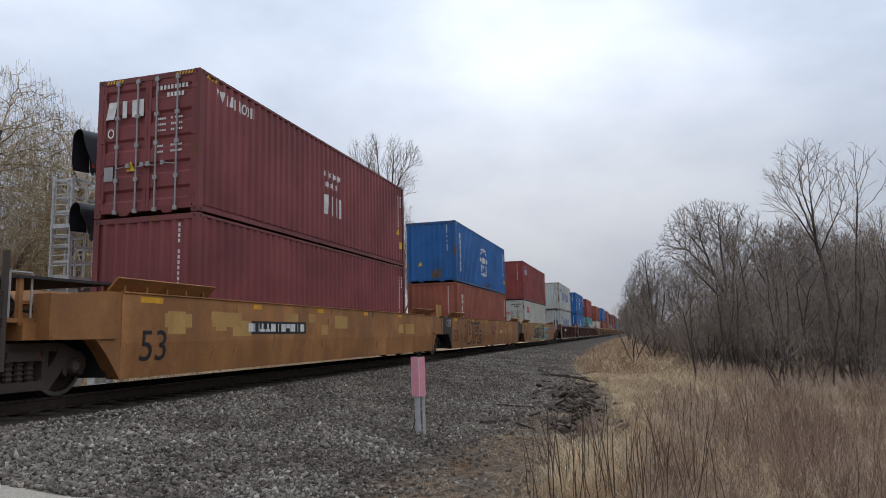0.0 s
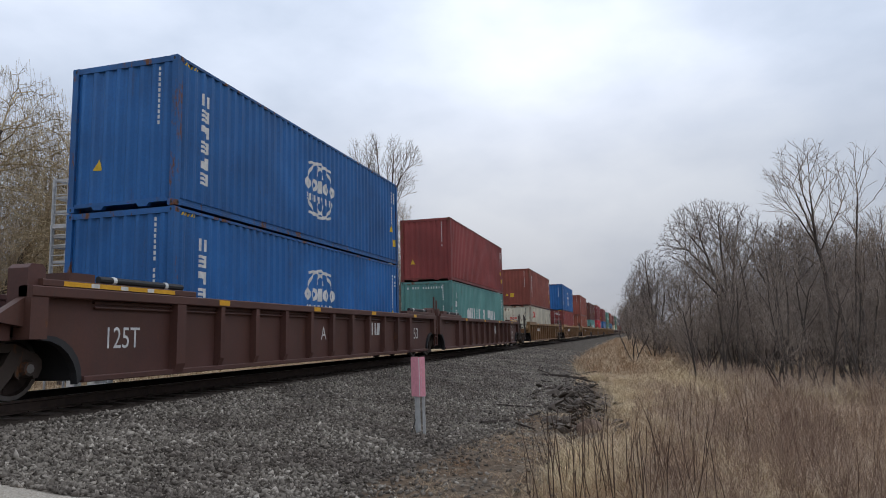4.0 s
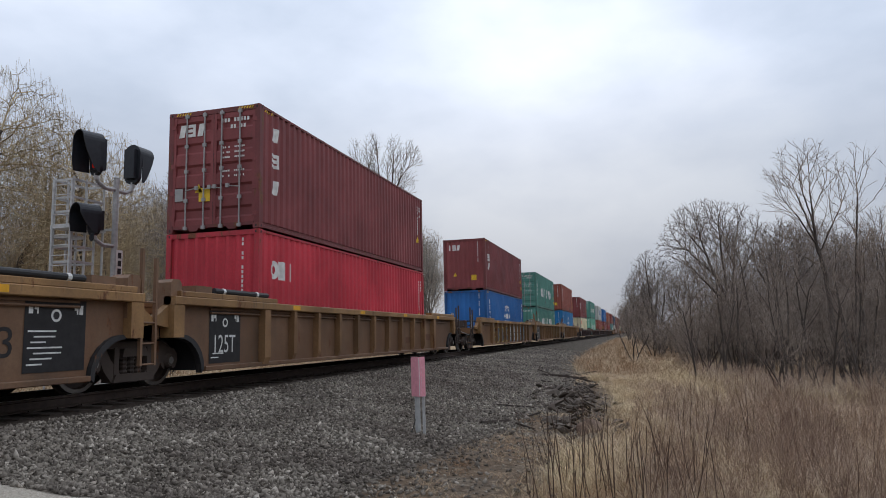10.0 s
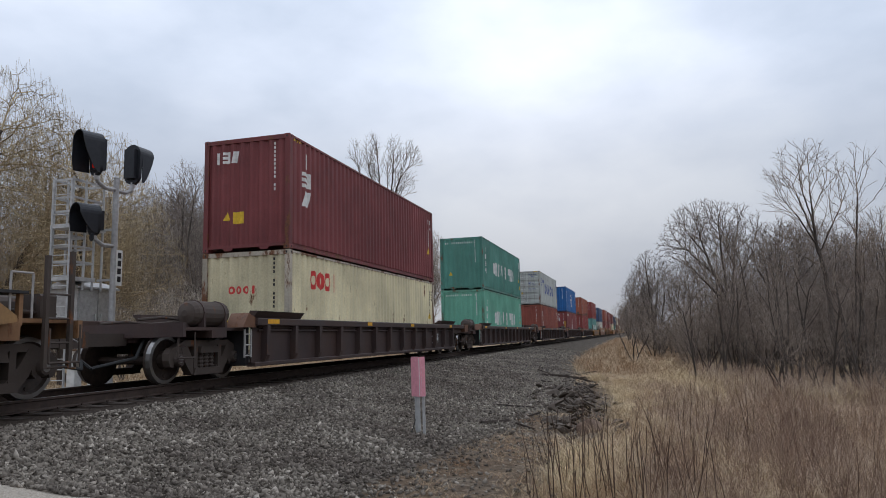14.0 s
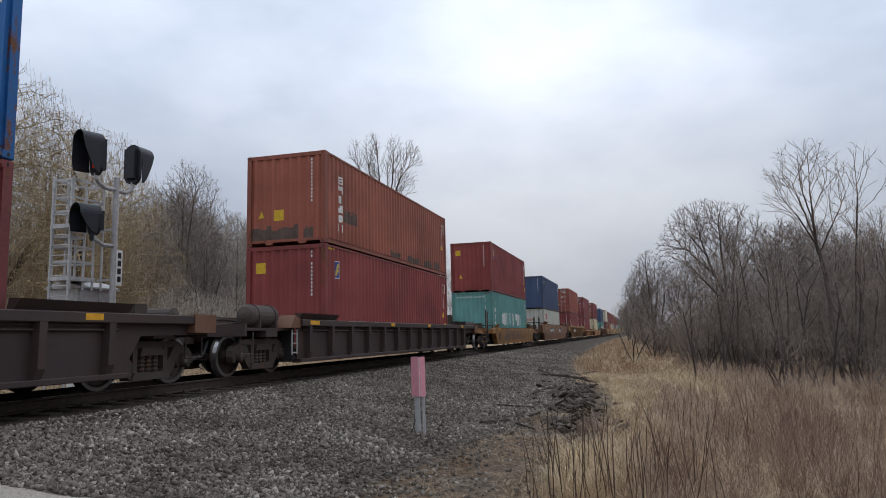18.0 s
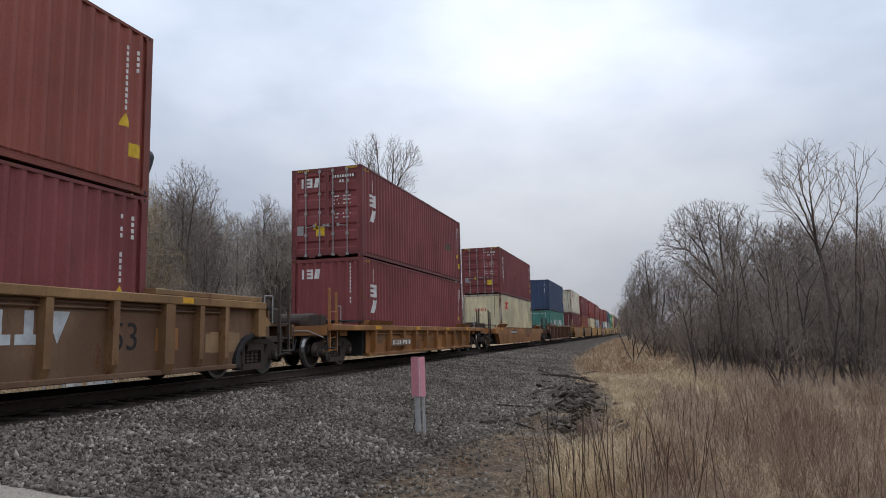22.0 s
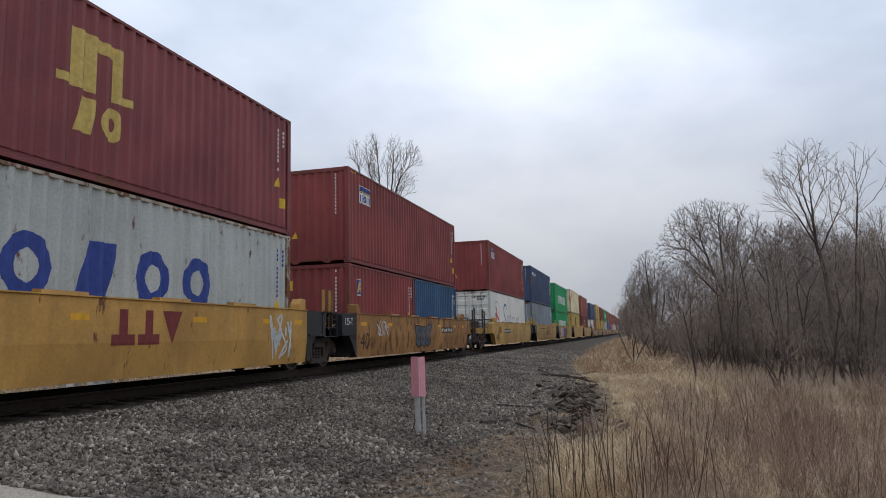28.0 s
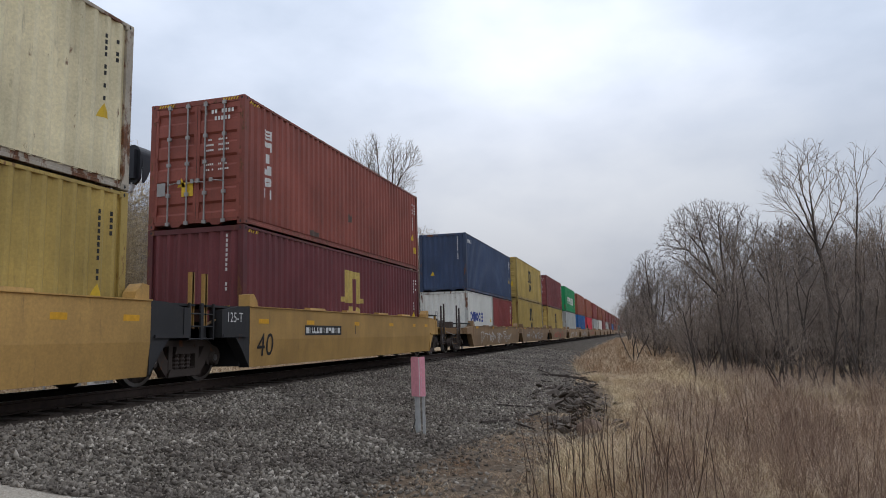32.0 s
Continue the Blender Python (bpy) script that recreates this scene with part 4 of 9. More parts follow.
def side_frame_mesh():
    def make():
        b = Build()
        x0, x1 = 0.93, 1.07
        top = [(-1.08, 0.50), (-1.02, 0.66), (-0.70, 0.80), (0.70, 0.80), (1.02, 0.66), (1.08, 0.50), (0.98, 0.46), (0.88, 0.58), (0.62, 0.68), (-0.62, 0.68), (-0.88, 0.58), (-0.98, 0.46)]
        b.prism(top, x0, x1)
        for s in (-1, 1):
            b.prism([(s * 0.82, 0.66), (s * 0.64, 0.72), (s * 0.52, 0.52), (s * 0.28, 0.26), (s * 0.30, 0.13), (s * 0.48, 0.14), (s * 0.66, 0.34)], x0 - 0.01, x1 + 0.01)
            b.prism([(s * 0.44, 0.70), (s * 0.33, 0.70), (s * 0.33, 0.24), (s * 0.44, 0.24)], x0 + 0.01, x1 + 0.02)
            b.prism([(s * 1.16, 0.44), (s * 1.15, 0.56), (s * 1.06, 0.66), (s * 0.80, 0.70), (s * 0.70, 0.60), (s * 0.72, 0.36), (s * 0.79, 0.30), (s * 0.82, 0.52), (s * 0.98, 0.52), (s * 1.02, 0.30), (s * 1.10, 0.32)], x0 - 0.005, x1 + 0.005)
            b.tube((x1 + 0.01, s * 0.9, 0.45), (x1 + 0.075, s * 0.9, 0.45), 0.13, 0.10, 14)
        b.prism([(-0.48, 0.14), (0.48, 0.14), (0.42, 0.27), (-0.42, 0.27)], x0 - 0.06, x1 + 0.05)
        b.prism([(-0.30, 0.55), (0.30, 0.55), (0.26, 0.68), (-0.26, 0.68)], x0 - 0.02, x1 + 0.06)
        return b.mesh("side_frame")
    return cached("side_frame", make)


def spring_mesh():
    def make():
        b = Build()
        prof = []
        for i in range(9):
            prof.append((0.27 + 0.28 * i / 8, 0.075 if i % 2 else 0.055))
        b.lathe(prof, 8, "z", (1.02, 0, 0))
        return b.mesh("coil_spring")
    return cached("springs", make)


def bolster_mesh():
    def make():
        b = Build()
        b.prism([(-1.05, 0.56), (1.05, 0.56), (1.05, 0.66), (0.5, 0.80), (-0.5, 0.80), (-1.05, 0.66)], -0.2, 0.2, "y")
        b.box(-0.75, 0.75, -0.62, -0.52, 0.36, 0.46)
        b.box(-0.75, 0.75, 0.52, 0.62, 0.36, 0.46)
        return b.mesh("bolster")
    return cached("bolster", make)


WHEELSETS = {-0.9: [], 0.9: []}


def truck(car, y):
    tr = part("truck", bolster_mesh(), GRIMY_STEEL, car, "grimy cast steel truck", (0, y, 0))
    for turn in (0, 180):
        part("side_frame", side_frame_mesh(), GRIMY_STEEL, tr, at=pose(0, 0, 0, 0, 0, turn))
        for k in (-0.17, 0.0, 0.17) if turn == 0 else ():
            part("coil_spring", spring_mesh(), GRIMY_STEEL, tr, at=pose(0, k, 0, 0, 0, turn))
    for dy in (-0.9, 0.9):
        w = part("wheelset", wheelset_mesh(), [WHEEL_STEEL, TREAD_STEEL], tr, "steel wheelset with bright treads", (0, dy, WHEEL_R))
        WHEELSETS[dy].append(w)


def sill_smooth(kind):
    """One long side of a flat-panelled well: creased panel, top flange, dropped ends."""
    def make():
        b = Build()
        h, z1 = HALF[kind], SILL[kind]
        crease = 0.78
        sec = [(1.50, 0.22), (1.55, crease), (1.55, z1 - 0.03), (1.58, z1 - 0.02), (1.58, z1), (1.36, z1), (1.36, z1 - 0.06), (1.48, z1 - 0.06), (1.48, crease), (1.42, 0.24)]
        b.prism(sec, -h, h, "y")
        b.box(1.22, 1.50, -h + 0.1, h - 0.1, 0.226, 0.25)
        return b.mesh("side_sill")
    return cached(("sill", kind), make)


def end_bracket(kind):
    """The raised end of a side, over the truck, with its slanting brace."""
    def make():
        b = Build()
        h, z1, t = HALF[kind], SILL[kind], TRUCK_AT[kind]
        e = h + 0.98 if kind == "forty" else t + (0.25 if kind == "forty_tan" else 0.15)
        zt = z1 - 0.12
        e = min(e, h + 1.35)
        b.prism([(-h, 0.22), (-h, z1 - 0.005), (-h - 0.4, z1 - 0.02), (-e, zt), (-e, 0.88), (-h - 0.55, 0.88), (-h - 0.30, 0.62)], 1.30, 1.54)
        b.box(1.27, 1.56, -e - 0.03, -e + 0.12, 0.84, zt + 0.02)
        b.box(1.25, 1.575, -e, -h - 0.1, 0.84, 0.90)
        return b.mesh("end_bracket")
    return cached(("bracket", kind), make)


def guide_plate(kind):
    """Sloping guide plates on top of the ends of a smooth side."""
    def make():
        b = Build()
        h, z1 = HALF[kind], SILL[kind]
        a, e = (-h - 0.15, -6.0) if h > 7 else (-h + 0.05, -5.85)
        b.prism([(1.36, z1), (1.40, z1), (1.60, z1 + 0.20), (1.56, z1 + 0.22)], a, e, "y")
        for k in range(5):
            y = a + (e - a) * (k + 0.5) / 5
            b.box(1.37, 1.50, y - 0.02, y + 0.02, z1, z1 + 0.10)
        return b.mesh("guide_plate")
    return cached(("guide", kind), make)


def sill_ribbed(kind):
    def make():
        b = Build()
        z1 = SILL[kind]
        e = 9.42 if kind == "ribbed" else TRUCK_AT[kind] + 1.2
        arch = []
        for k in range(7):
            a = math.pi / 2 * k / 6
            arch.append((8.40 + 0.66 * (1 - math.cos(a)), 0.25 + 0.64 * math.sin(a)))
        h = HALF[kind]
        if kind == "ribbed":
            out = [(-y, z) for y, z in arch[::-1]] + arch + [(e, 0.89), (e, z1 - 0.12), (-e, z1 - 0.12), (-e, 0.89)]
            b.prism(out, 1.40, 1.43)
            b.bevel_box(1.36, 1.60, -e, e, z1 - 0.15, z1, 0.015, 2)
            b.bevel_box(1.34, 1.585, -9.25, -5.9, z1, z1 + 0.10, 0.012, 2)
            b.bevel_box(1.34, 1.585, 5.9, 9.25, z1, z1 + 0.10, 0.012, 2)
            for s in (-1, 1):
                y0, y1 = sorted((s * (e + 0.004), s * (e - 0.28)))
                b.box(1.30, 1.583, y0, y1, 0.85, z1 - 0.152, 2)
                b.prism([(s * (e + 0.004), z1 - 0.16), (s * (e + 0.40), 1.16), (s * (e + 0.40), 1.08), (s * (e + 0.004), 1.02)], 1.33, 1.47, "x", 2)
                lip = [(s * (y + 0.02), z + 0.015) for y, z in arch] + [(s * (y + 0.10), z - 0.05) for y, z in arch[::-1]]
                b.prism(lip, 1.38, 1.50, "x", 1)
        else:
            b.box(1.40, 1.43, -h, h, 0.25, z1 - 0.1)
            b.bevel_box(1.33, 1.58, -h if kind == "deck" else -e, e, z1 - 0.16, z1, 0.015)
            if kind == "deck":
                b.prism([(h, 0.25), (h, z1 - 0.16), (e, z1 - 0.16), (e, 0.90), (h + 0.35, 0.88), (h + 0.12, 0.55)], 1.395, 1.425)
            for s in (-1, 1):
                y0, y1 = sorted((s * (h - 2.1), s * h))
                b.prism([(1.34, z1), (1.46, z1), (1.58, z1 + 0.15), (1.38, z1 + 0.16)], y0, y1, "y")
        b.bevel_box(1.32, 1.53, -h, h, 0.222, 0.31, 0.012)
        b.tube((1.47, -h + 0.2, z1 - 0.26), (1.47, h - 0.2, z1 - 0.26), 0.022, n=6)
        b.box(1.43, 1.475, -h + 0.2, h - 0.2, z1 - 0.205, z1 - 0.175)
        return b.mesh("side_sill")
    return cached(("ribsill", kind), make)


def rib_mesh(z1):
    def make():
        b = Build()
        b.prism([(1.43, 0.28), (1.50, 0.28), (1.575, 0.45), (1.585, z1 - 0.15), (1.43, z1 - 0.15)], -0.065, 0.065, "y")
        return b.mesh("rib")
    return cached(("rib", z1), make)


def wide_rib_mesh(z1):
    def make():
        b = Build()
        b.prism([(1.43, 0.26), (1.54, 0.26), (1.588, 0.40), (1.592, z1 - 0.15), (1.43, z1 - 0.15)], -0.12, 0.12, "y")
        return b.mesh("rib")
    return cached(("wrib", z1), make)


def floor_mesh(h):
    def make():
        b = Build()
        out = [(-h - 0.10, 0.26), (-h - 0.10, 1.10), (-h + 0.02, 1.10), (-h + 0.02, 0.32), (h - 0.02, 0.32), (h - 0.02, 1.10), (h + 0.10, 1.10), (h + 0.10, 0.26)]
        for y in np.linspace(h - 0.3, -h + 0.3, 9):
            out += [(y + 0.12, 0.26), (y + 0.12, 0.235), (y - 0.12, 0.235), (y - 0.12, 0.26)]
        b.prism(out, -1.35, 1.35)
        return b.mesh("well_floor")
    return cached(("floor", h), make)


def deck_end(car, s, h, t, e, paint):
    """Open end of a low car: a big air tank and bracket at one end, brake rigging at the other."""
    zp = 1.04
    if s < 0:
        b = Build()
        b.lathe([(-0.62, 0.06), (-0.56, 0.20), (-0.48, 0.25), (0.48, 0.25), (0.56, 0.20), (0.62, 0.06)], 18, "y", (1.02, -t - 0.05, zp + 0.27))
        part("air_reservoir", b, GRIMY_STEEL, car, "dark steel air tank lying lengthways")
        for dy in (-0.35, 0.35):
            b = Build()
            b.box(0.76, 1.29, -t - 0.05 + dy - 0.03, -t - 0.05 + dy + 0.03, zp, zp + 0.20)
            b.tube((1.02, -t - 0.05 + dy - 0.02, zp + 0.27), (1.02, -t - 0.05 + dy + 0.02, zp + 0.27), 0.268, n=18)
            part("tank_strap", b, CAR_DARK, car)
        b = Build()
        b.prism([(-t + 0.55, zp), (-h + 0.02, zp), (-h + 0.02, zp + 0.20), (-h - 0.25, zp + 0.30), (-t + 0.72, zp + 0.24)], 1.10, 1.52)
        part("end_bracket", b, CAR_RUST_BROWN, car, "rust-brown end bracket")
        b = Build()
        for yy in (-h - 0.30, -h - 0.06):
            b.box(1.44, 1.47, yy - 0.015, yy + 0.015, 0.42, 1.0)
        for zz in (0.46, 0.68, 0.90):
            b.tube((1.455, -h - 0.30, zz), (1.455, -h - 0.06, zz), 0.014, n=6)
        part("ladder", b, PALE_ROD, car, "short pale ladder")
    else:
        b = Build()
        b.box(1.30, 1.595, e - 0.62, e + 0.02, 0.93, 1.262)
        part("end_block", b, CAR_RUST_BROWN, car, "rust-red block at the end of the sill")
        b = Build()
        b.lathe([(-0.40, 0.05), (-0.36, 0.16), (0.36, 0.16), (0.40, 0.05)], 14, "x", (0.5, e - 0.25, zp + 0.22))
        part("brake_cylinder", b, GRIMY_STEEL, car, "dark brake cylinder lying across the platform")
        b = Build()
        b.box(0.10, 0.52, e - 1.3, e - 0.8, zp, zp + 0.34)
        b.box(0.62, 0.82, e - 1.25, e - 0.95, zp, zp + 0.42)
        part("control_valve", b, GRIMY_STEEL, car)
    for k, (xa, zz) in enumerate(((-0.5, 0.10), (0.35, 0.16), (0.62, 0.06))):
        b = Build()
        b.path([(xa, s * (e - 0.02), zp + zz), (xa + 0.08, s * (e - 0.6), zp + zz + 0.05), (xa - 0.04, s * (h + 0.15), zp + zz - 0.02)], 0.028, 6)
        part("brake_pipe", b, GRIMY_STEEL, car)
    b = Build()
    b.path([(1.28, s * (e + 0.02), 1.02), (1.28, s * (e + 0.02), 0.48), (1.28, s * (e - 0.46), 0.48), (1.28, s * (e - 0.46), 0.95)], 0.018, 6)
    part("sill_step", b, GRIMY_STEEL, car)
    b = Build()
    b.box(-1.15, 1.05, s * (e - 0.55) - 0.06, s * (e - 0.55) + 0.06, zp + 0.01, zp + 0.09)
    b.box(0.90, 0.98, s * (h + 0.1) - 0.05, s * (e - 0.4) + 0.05, zp + 0.03, zp + 0.12) if s > 0 else None
    part("brake_beam", b, CAR_DARK, car)


def platform(car, kind, s, reach, paint, free, black=False, ladder_paint=None):
    """End platform, centre sill and coupler at one end (s = -1 near, +1 far). reach: the coupling plane."""
    h, t = HALF[kind], TRUCK_AT[kind]
    b = Build()
    e = t + (1.15 if free else 0.1)
    z = 1.08 if SILL[kind] > 1.3 else 0.98
    y0, y1 = sorted((s * h, s * e))
    b.box(-1.30, 1.30, y0, y1, z, z + 0.06)
    b.box(-0.32, 0.32, y0, y1, 0.78, z)
    y0, y1 = sorted((s * (t - 0.25), s * (t + 0.25)))
    b.box(-1.34, 1.34, y0, y1, 0.84, z)
    part("end_platform", b, paint, car)
    b = Build()
    y0, y1 = sorted((s * e, s * (reach - 0.2)))
    if y1 - y0 > 0.02:
        b.box(-0.14, 0.14, y0, y1, 0.72, 0.95)
    if free:
        k = s * reach
        b.prism([(-0.16, k - s * 0.30), (0.16, k - s * 0.30), (0.22, k), (0.05, k + s * 0.08), (-0.2, k - s * 0.02)], 0.70, 0.98, "z")
        part("coupler", b, GRIMY_STEEL, car)
        b = Build()
        b.path([(0.45, s * (e - 0.1), 0.85), (0.52, s * (e + 0.2), 0.5), (0.42, s * (reach - 0.1), 0.36), (0.30, s * reach, 0.5)], 0.028)
        part("air_hose", b, SEAL, car)
        b = Build()
        y0, y1 = sorted((s * e, s * (e + 0.08)))
        b.box(-1.30, 1.42, y0, y1, 0.86, 1.12)
        for zz in (0.42, 0.68):
            b.box(1.24, 1.42, s * (e - 0.02) - 0.01, s * (e - 0.02) + 0.01, zz, zz + 0.02)
        part("end_sill", b, CAR_BLACK if black else paint, car)
        if kind == "deck":
            deck_end(car, s, h, t, e, paint)
            return
        b = Build()
        for dy in (0.12, 0.55):
            yy = s * (e - dy)
            b.box(1.36, 1.42, yy - 0.03, yy + 0.03, 0.44, 2.12 if dy < 0.3 else 2.02)
        ya, yb = s * (e - 0.12), s * (e - 0.55)
        for zz in (0.46, 0.80, 1.14, 1.48):
            b.tube((1.40, ya, zz), (1.40, yb, zz), 0.016, n=6)
        part("ladder", b, ladder_paint or GRIMY_STEEL, car)
        b = Build()
        yy = s * (e - 0.42)
        b.tube((-0.7, yy, 1.0), (-0.7, yy, 1.75), 0.04)
        b.lathe([(-0.02, 0.20), (0.02, 0.20)], 16, "y", (-0.7, yy - 0.08, 1.72))
        b.box(-0.86, -0.54, yy - 0.03, yy + 0.10, 1.35, 1.70)
        part("hand_brake", b, GRIMY_STEEL, car)
        b = Build()
        b.lathe([(-0.55, 0.05), (-0.52, 0.17), (0.52, 0.17), (0.55, 0.05)], 14, "y", (0.62, s * (e - 0.75), 1.32 if SILL[kind] > 1.3 else 1.22))
        part("air_reservoir", b, GRIMY_STEEL, car)
        zp = 1.14 if SILL[kind] > 1.3 else 1.04
        b = Build()
        b.lathe([(-0.62, 0.04), (-0.58, 0.20), (0.58, 0.20), (0.62, 0.04)], 14, "x", (-0.1, s * (e - 1.15), zp + 0.26))
        part("brake_cylinder", b, GRIMY_STEEL, car, "black brake cylinder lying across the platform")
        b = Build()
        b.bevel_box(0.75, 1.15, s * (e - 0.28) - 0.14, s * (e - 0.28) + 0.14, zp, zp + 0.36, 0.03)
        b.box(0.85, 1.05, s * (e - 0.28) - 0.19, s * (e - 0.28) + 0.19, zp + 0.08, zp + 0.24)
        part("control_valve", b, GRIMY_STEEL, car)
        b = Build()
        b.path([(1.30, s * (e - 0.7), zp), (1.30, s * (e - 0.7), zp + 0.62), (1.30, s * (e - 1.05), zp + 0.62), (1.30, s * (e - 1.05), zp)], 0.016, 6)
        part("grab_iron", b, PALE_ROD, car, "pale worn grab iron")
        b = Build()
        b.path([(1.42, s * (e + 0.04), 1.06), (1.42, s * (e + 0.04), 0.52), (1.42, s * (e - 0.50), 0.52), (1.42, s * (e - 0.50), 1.0)], 0.018, 6)
        part("sill_step", b, GRIMY_STEEL, car)
        b = Build()
        b.path([(0.05, s * (e + 0.12), 1.00), (0.9, s * (e + 0.12), 0.98), (1.34, s * (e + 0.10), 0.80)], 0.014, 6)
        part("uncoupling_lever", b, PALE_ROD, car)
        for k, (xa, zz) in enumerate(((-0.4, 0.10), (1.05, 0.08))):
            b = Build()
            b.path([(xa, s * (e - 0.05), zp + zz), (xa + 0.05, s * (e - 0.9), zp + zz + 0.04), (xa - 0.04, s * (h + 0.15), zp + zz - 0.02)], 0.024, 6)
            part("brake_pipe", b, GRIMY_STEEL, car)
        b = Build()
        y0, y1 = sorted((s * (h - 0.05), s * min(e - 0.25, h + 1.7)))
        zt = SILL[kind] + (0.10 if kind != "ribbed" else -0.10)
        b.box(-1.25, 1.35, y0, y1, zt, zt + 0.04)
        part("walkway", b, CAR_BLACK if paint is not CAR_DARK else paint, car, "dark walkway over the brake gear")
        for yy in (y0 + 0.08, y1 - 0.08):
            b = Build()
            b.box(1.24, 1.31, yy - 0.03, yy + 0.03, zp - 0.1, zt)
            part("walkway_post", b, paint, car)
    elif b.v:
        part("drawbar", b, GRIMY_STEEL, car)
    if black and not free:
        z1 = SILL[kind]
        b = Build()
        y0, y1 = sorted((s * (h + 0.1), s * (t + 0.1)))
        b.box(-1.30, 1.42, y0, y1, z1 - 0.06, z1 - 0.02)
        part("walkway", b, CAR_BLACK, car, "dark walkway between the cars")
        b = Build()
        b.path([(1.36, s * (h + 0.75), z1 - 0.10), (1.40, s * (h + 0.95), 1.20), (1.34, s * (t - 0.15), 1.02), (1.10, s * (t + 0.1), 1.06)], 0.026, 6)
        part("air_hose", b, CAR_TAN_GREY, car, "pale dusty hose")
        b = Build()
        for dy in (0.0, 0.38):
            yy = s * (t - 0.42 + dy)
            b.box(1.43, 1.47, yy - 0.02, yy + 0.02, 0.80, z1)
        for zz in (0.82, 1.05, 1.28):
            b.tube((1.45, s * (t - 0.42), zz), (1.45, s * (t - 0.04), zz), 0.014, n=6)
        part("ladder", b, CAR_BLACK, car)
        b = Build()
        y0, y1 = sorted((s * (h + 1.0), s * t))
        b.box(-1.2, 1.15, y0, y1, 1.08, z1 - 0.1)
        part("brake_gear_box", b, CAR_BROWN, car)
        b = Build()
        for dy in (0.10, 0.50):
            yy = s * (t - 0.35 + dy)
            b.box(1.32, 1.40, yy - 0.035, yy + 0.035, 1.05, 2.05)
        part("end_stanchion", b, CAR_YELLOW, car)


def refl(car, pts, x, z, mat=None):
    """Amber reflector patches along the top of a side."""
    polys = [rect(y, z, w, 0.10) for y, w in pts]
    decal("reflector", polys, mat or O_PAINT, car, "side", x, label="amber reflective patches")


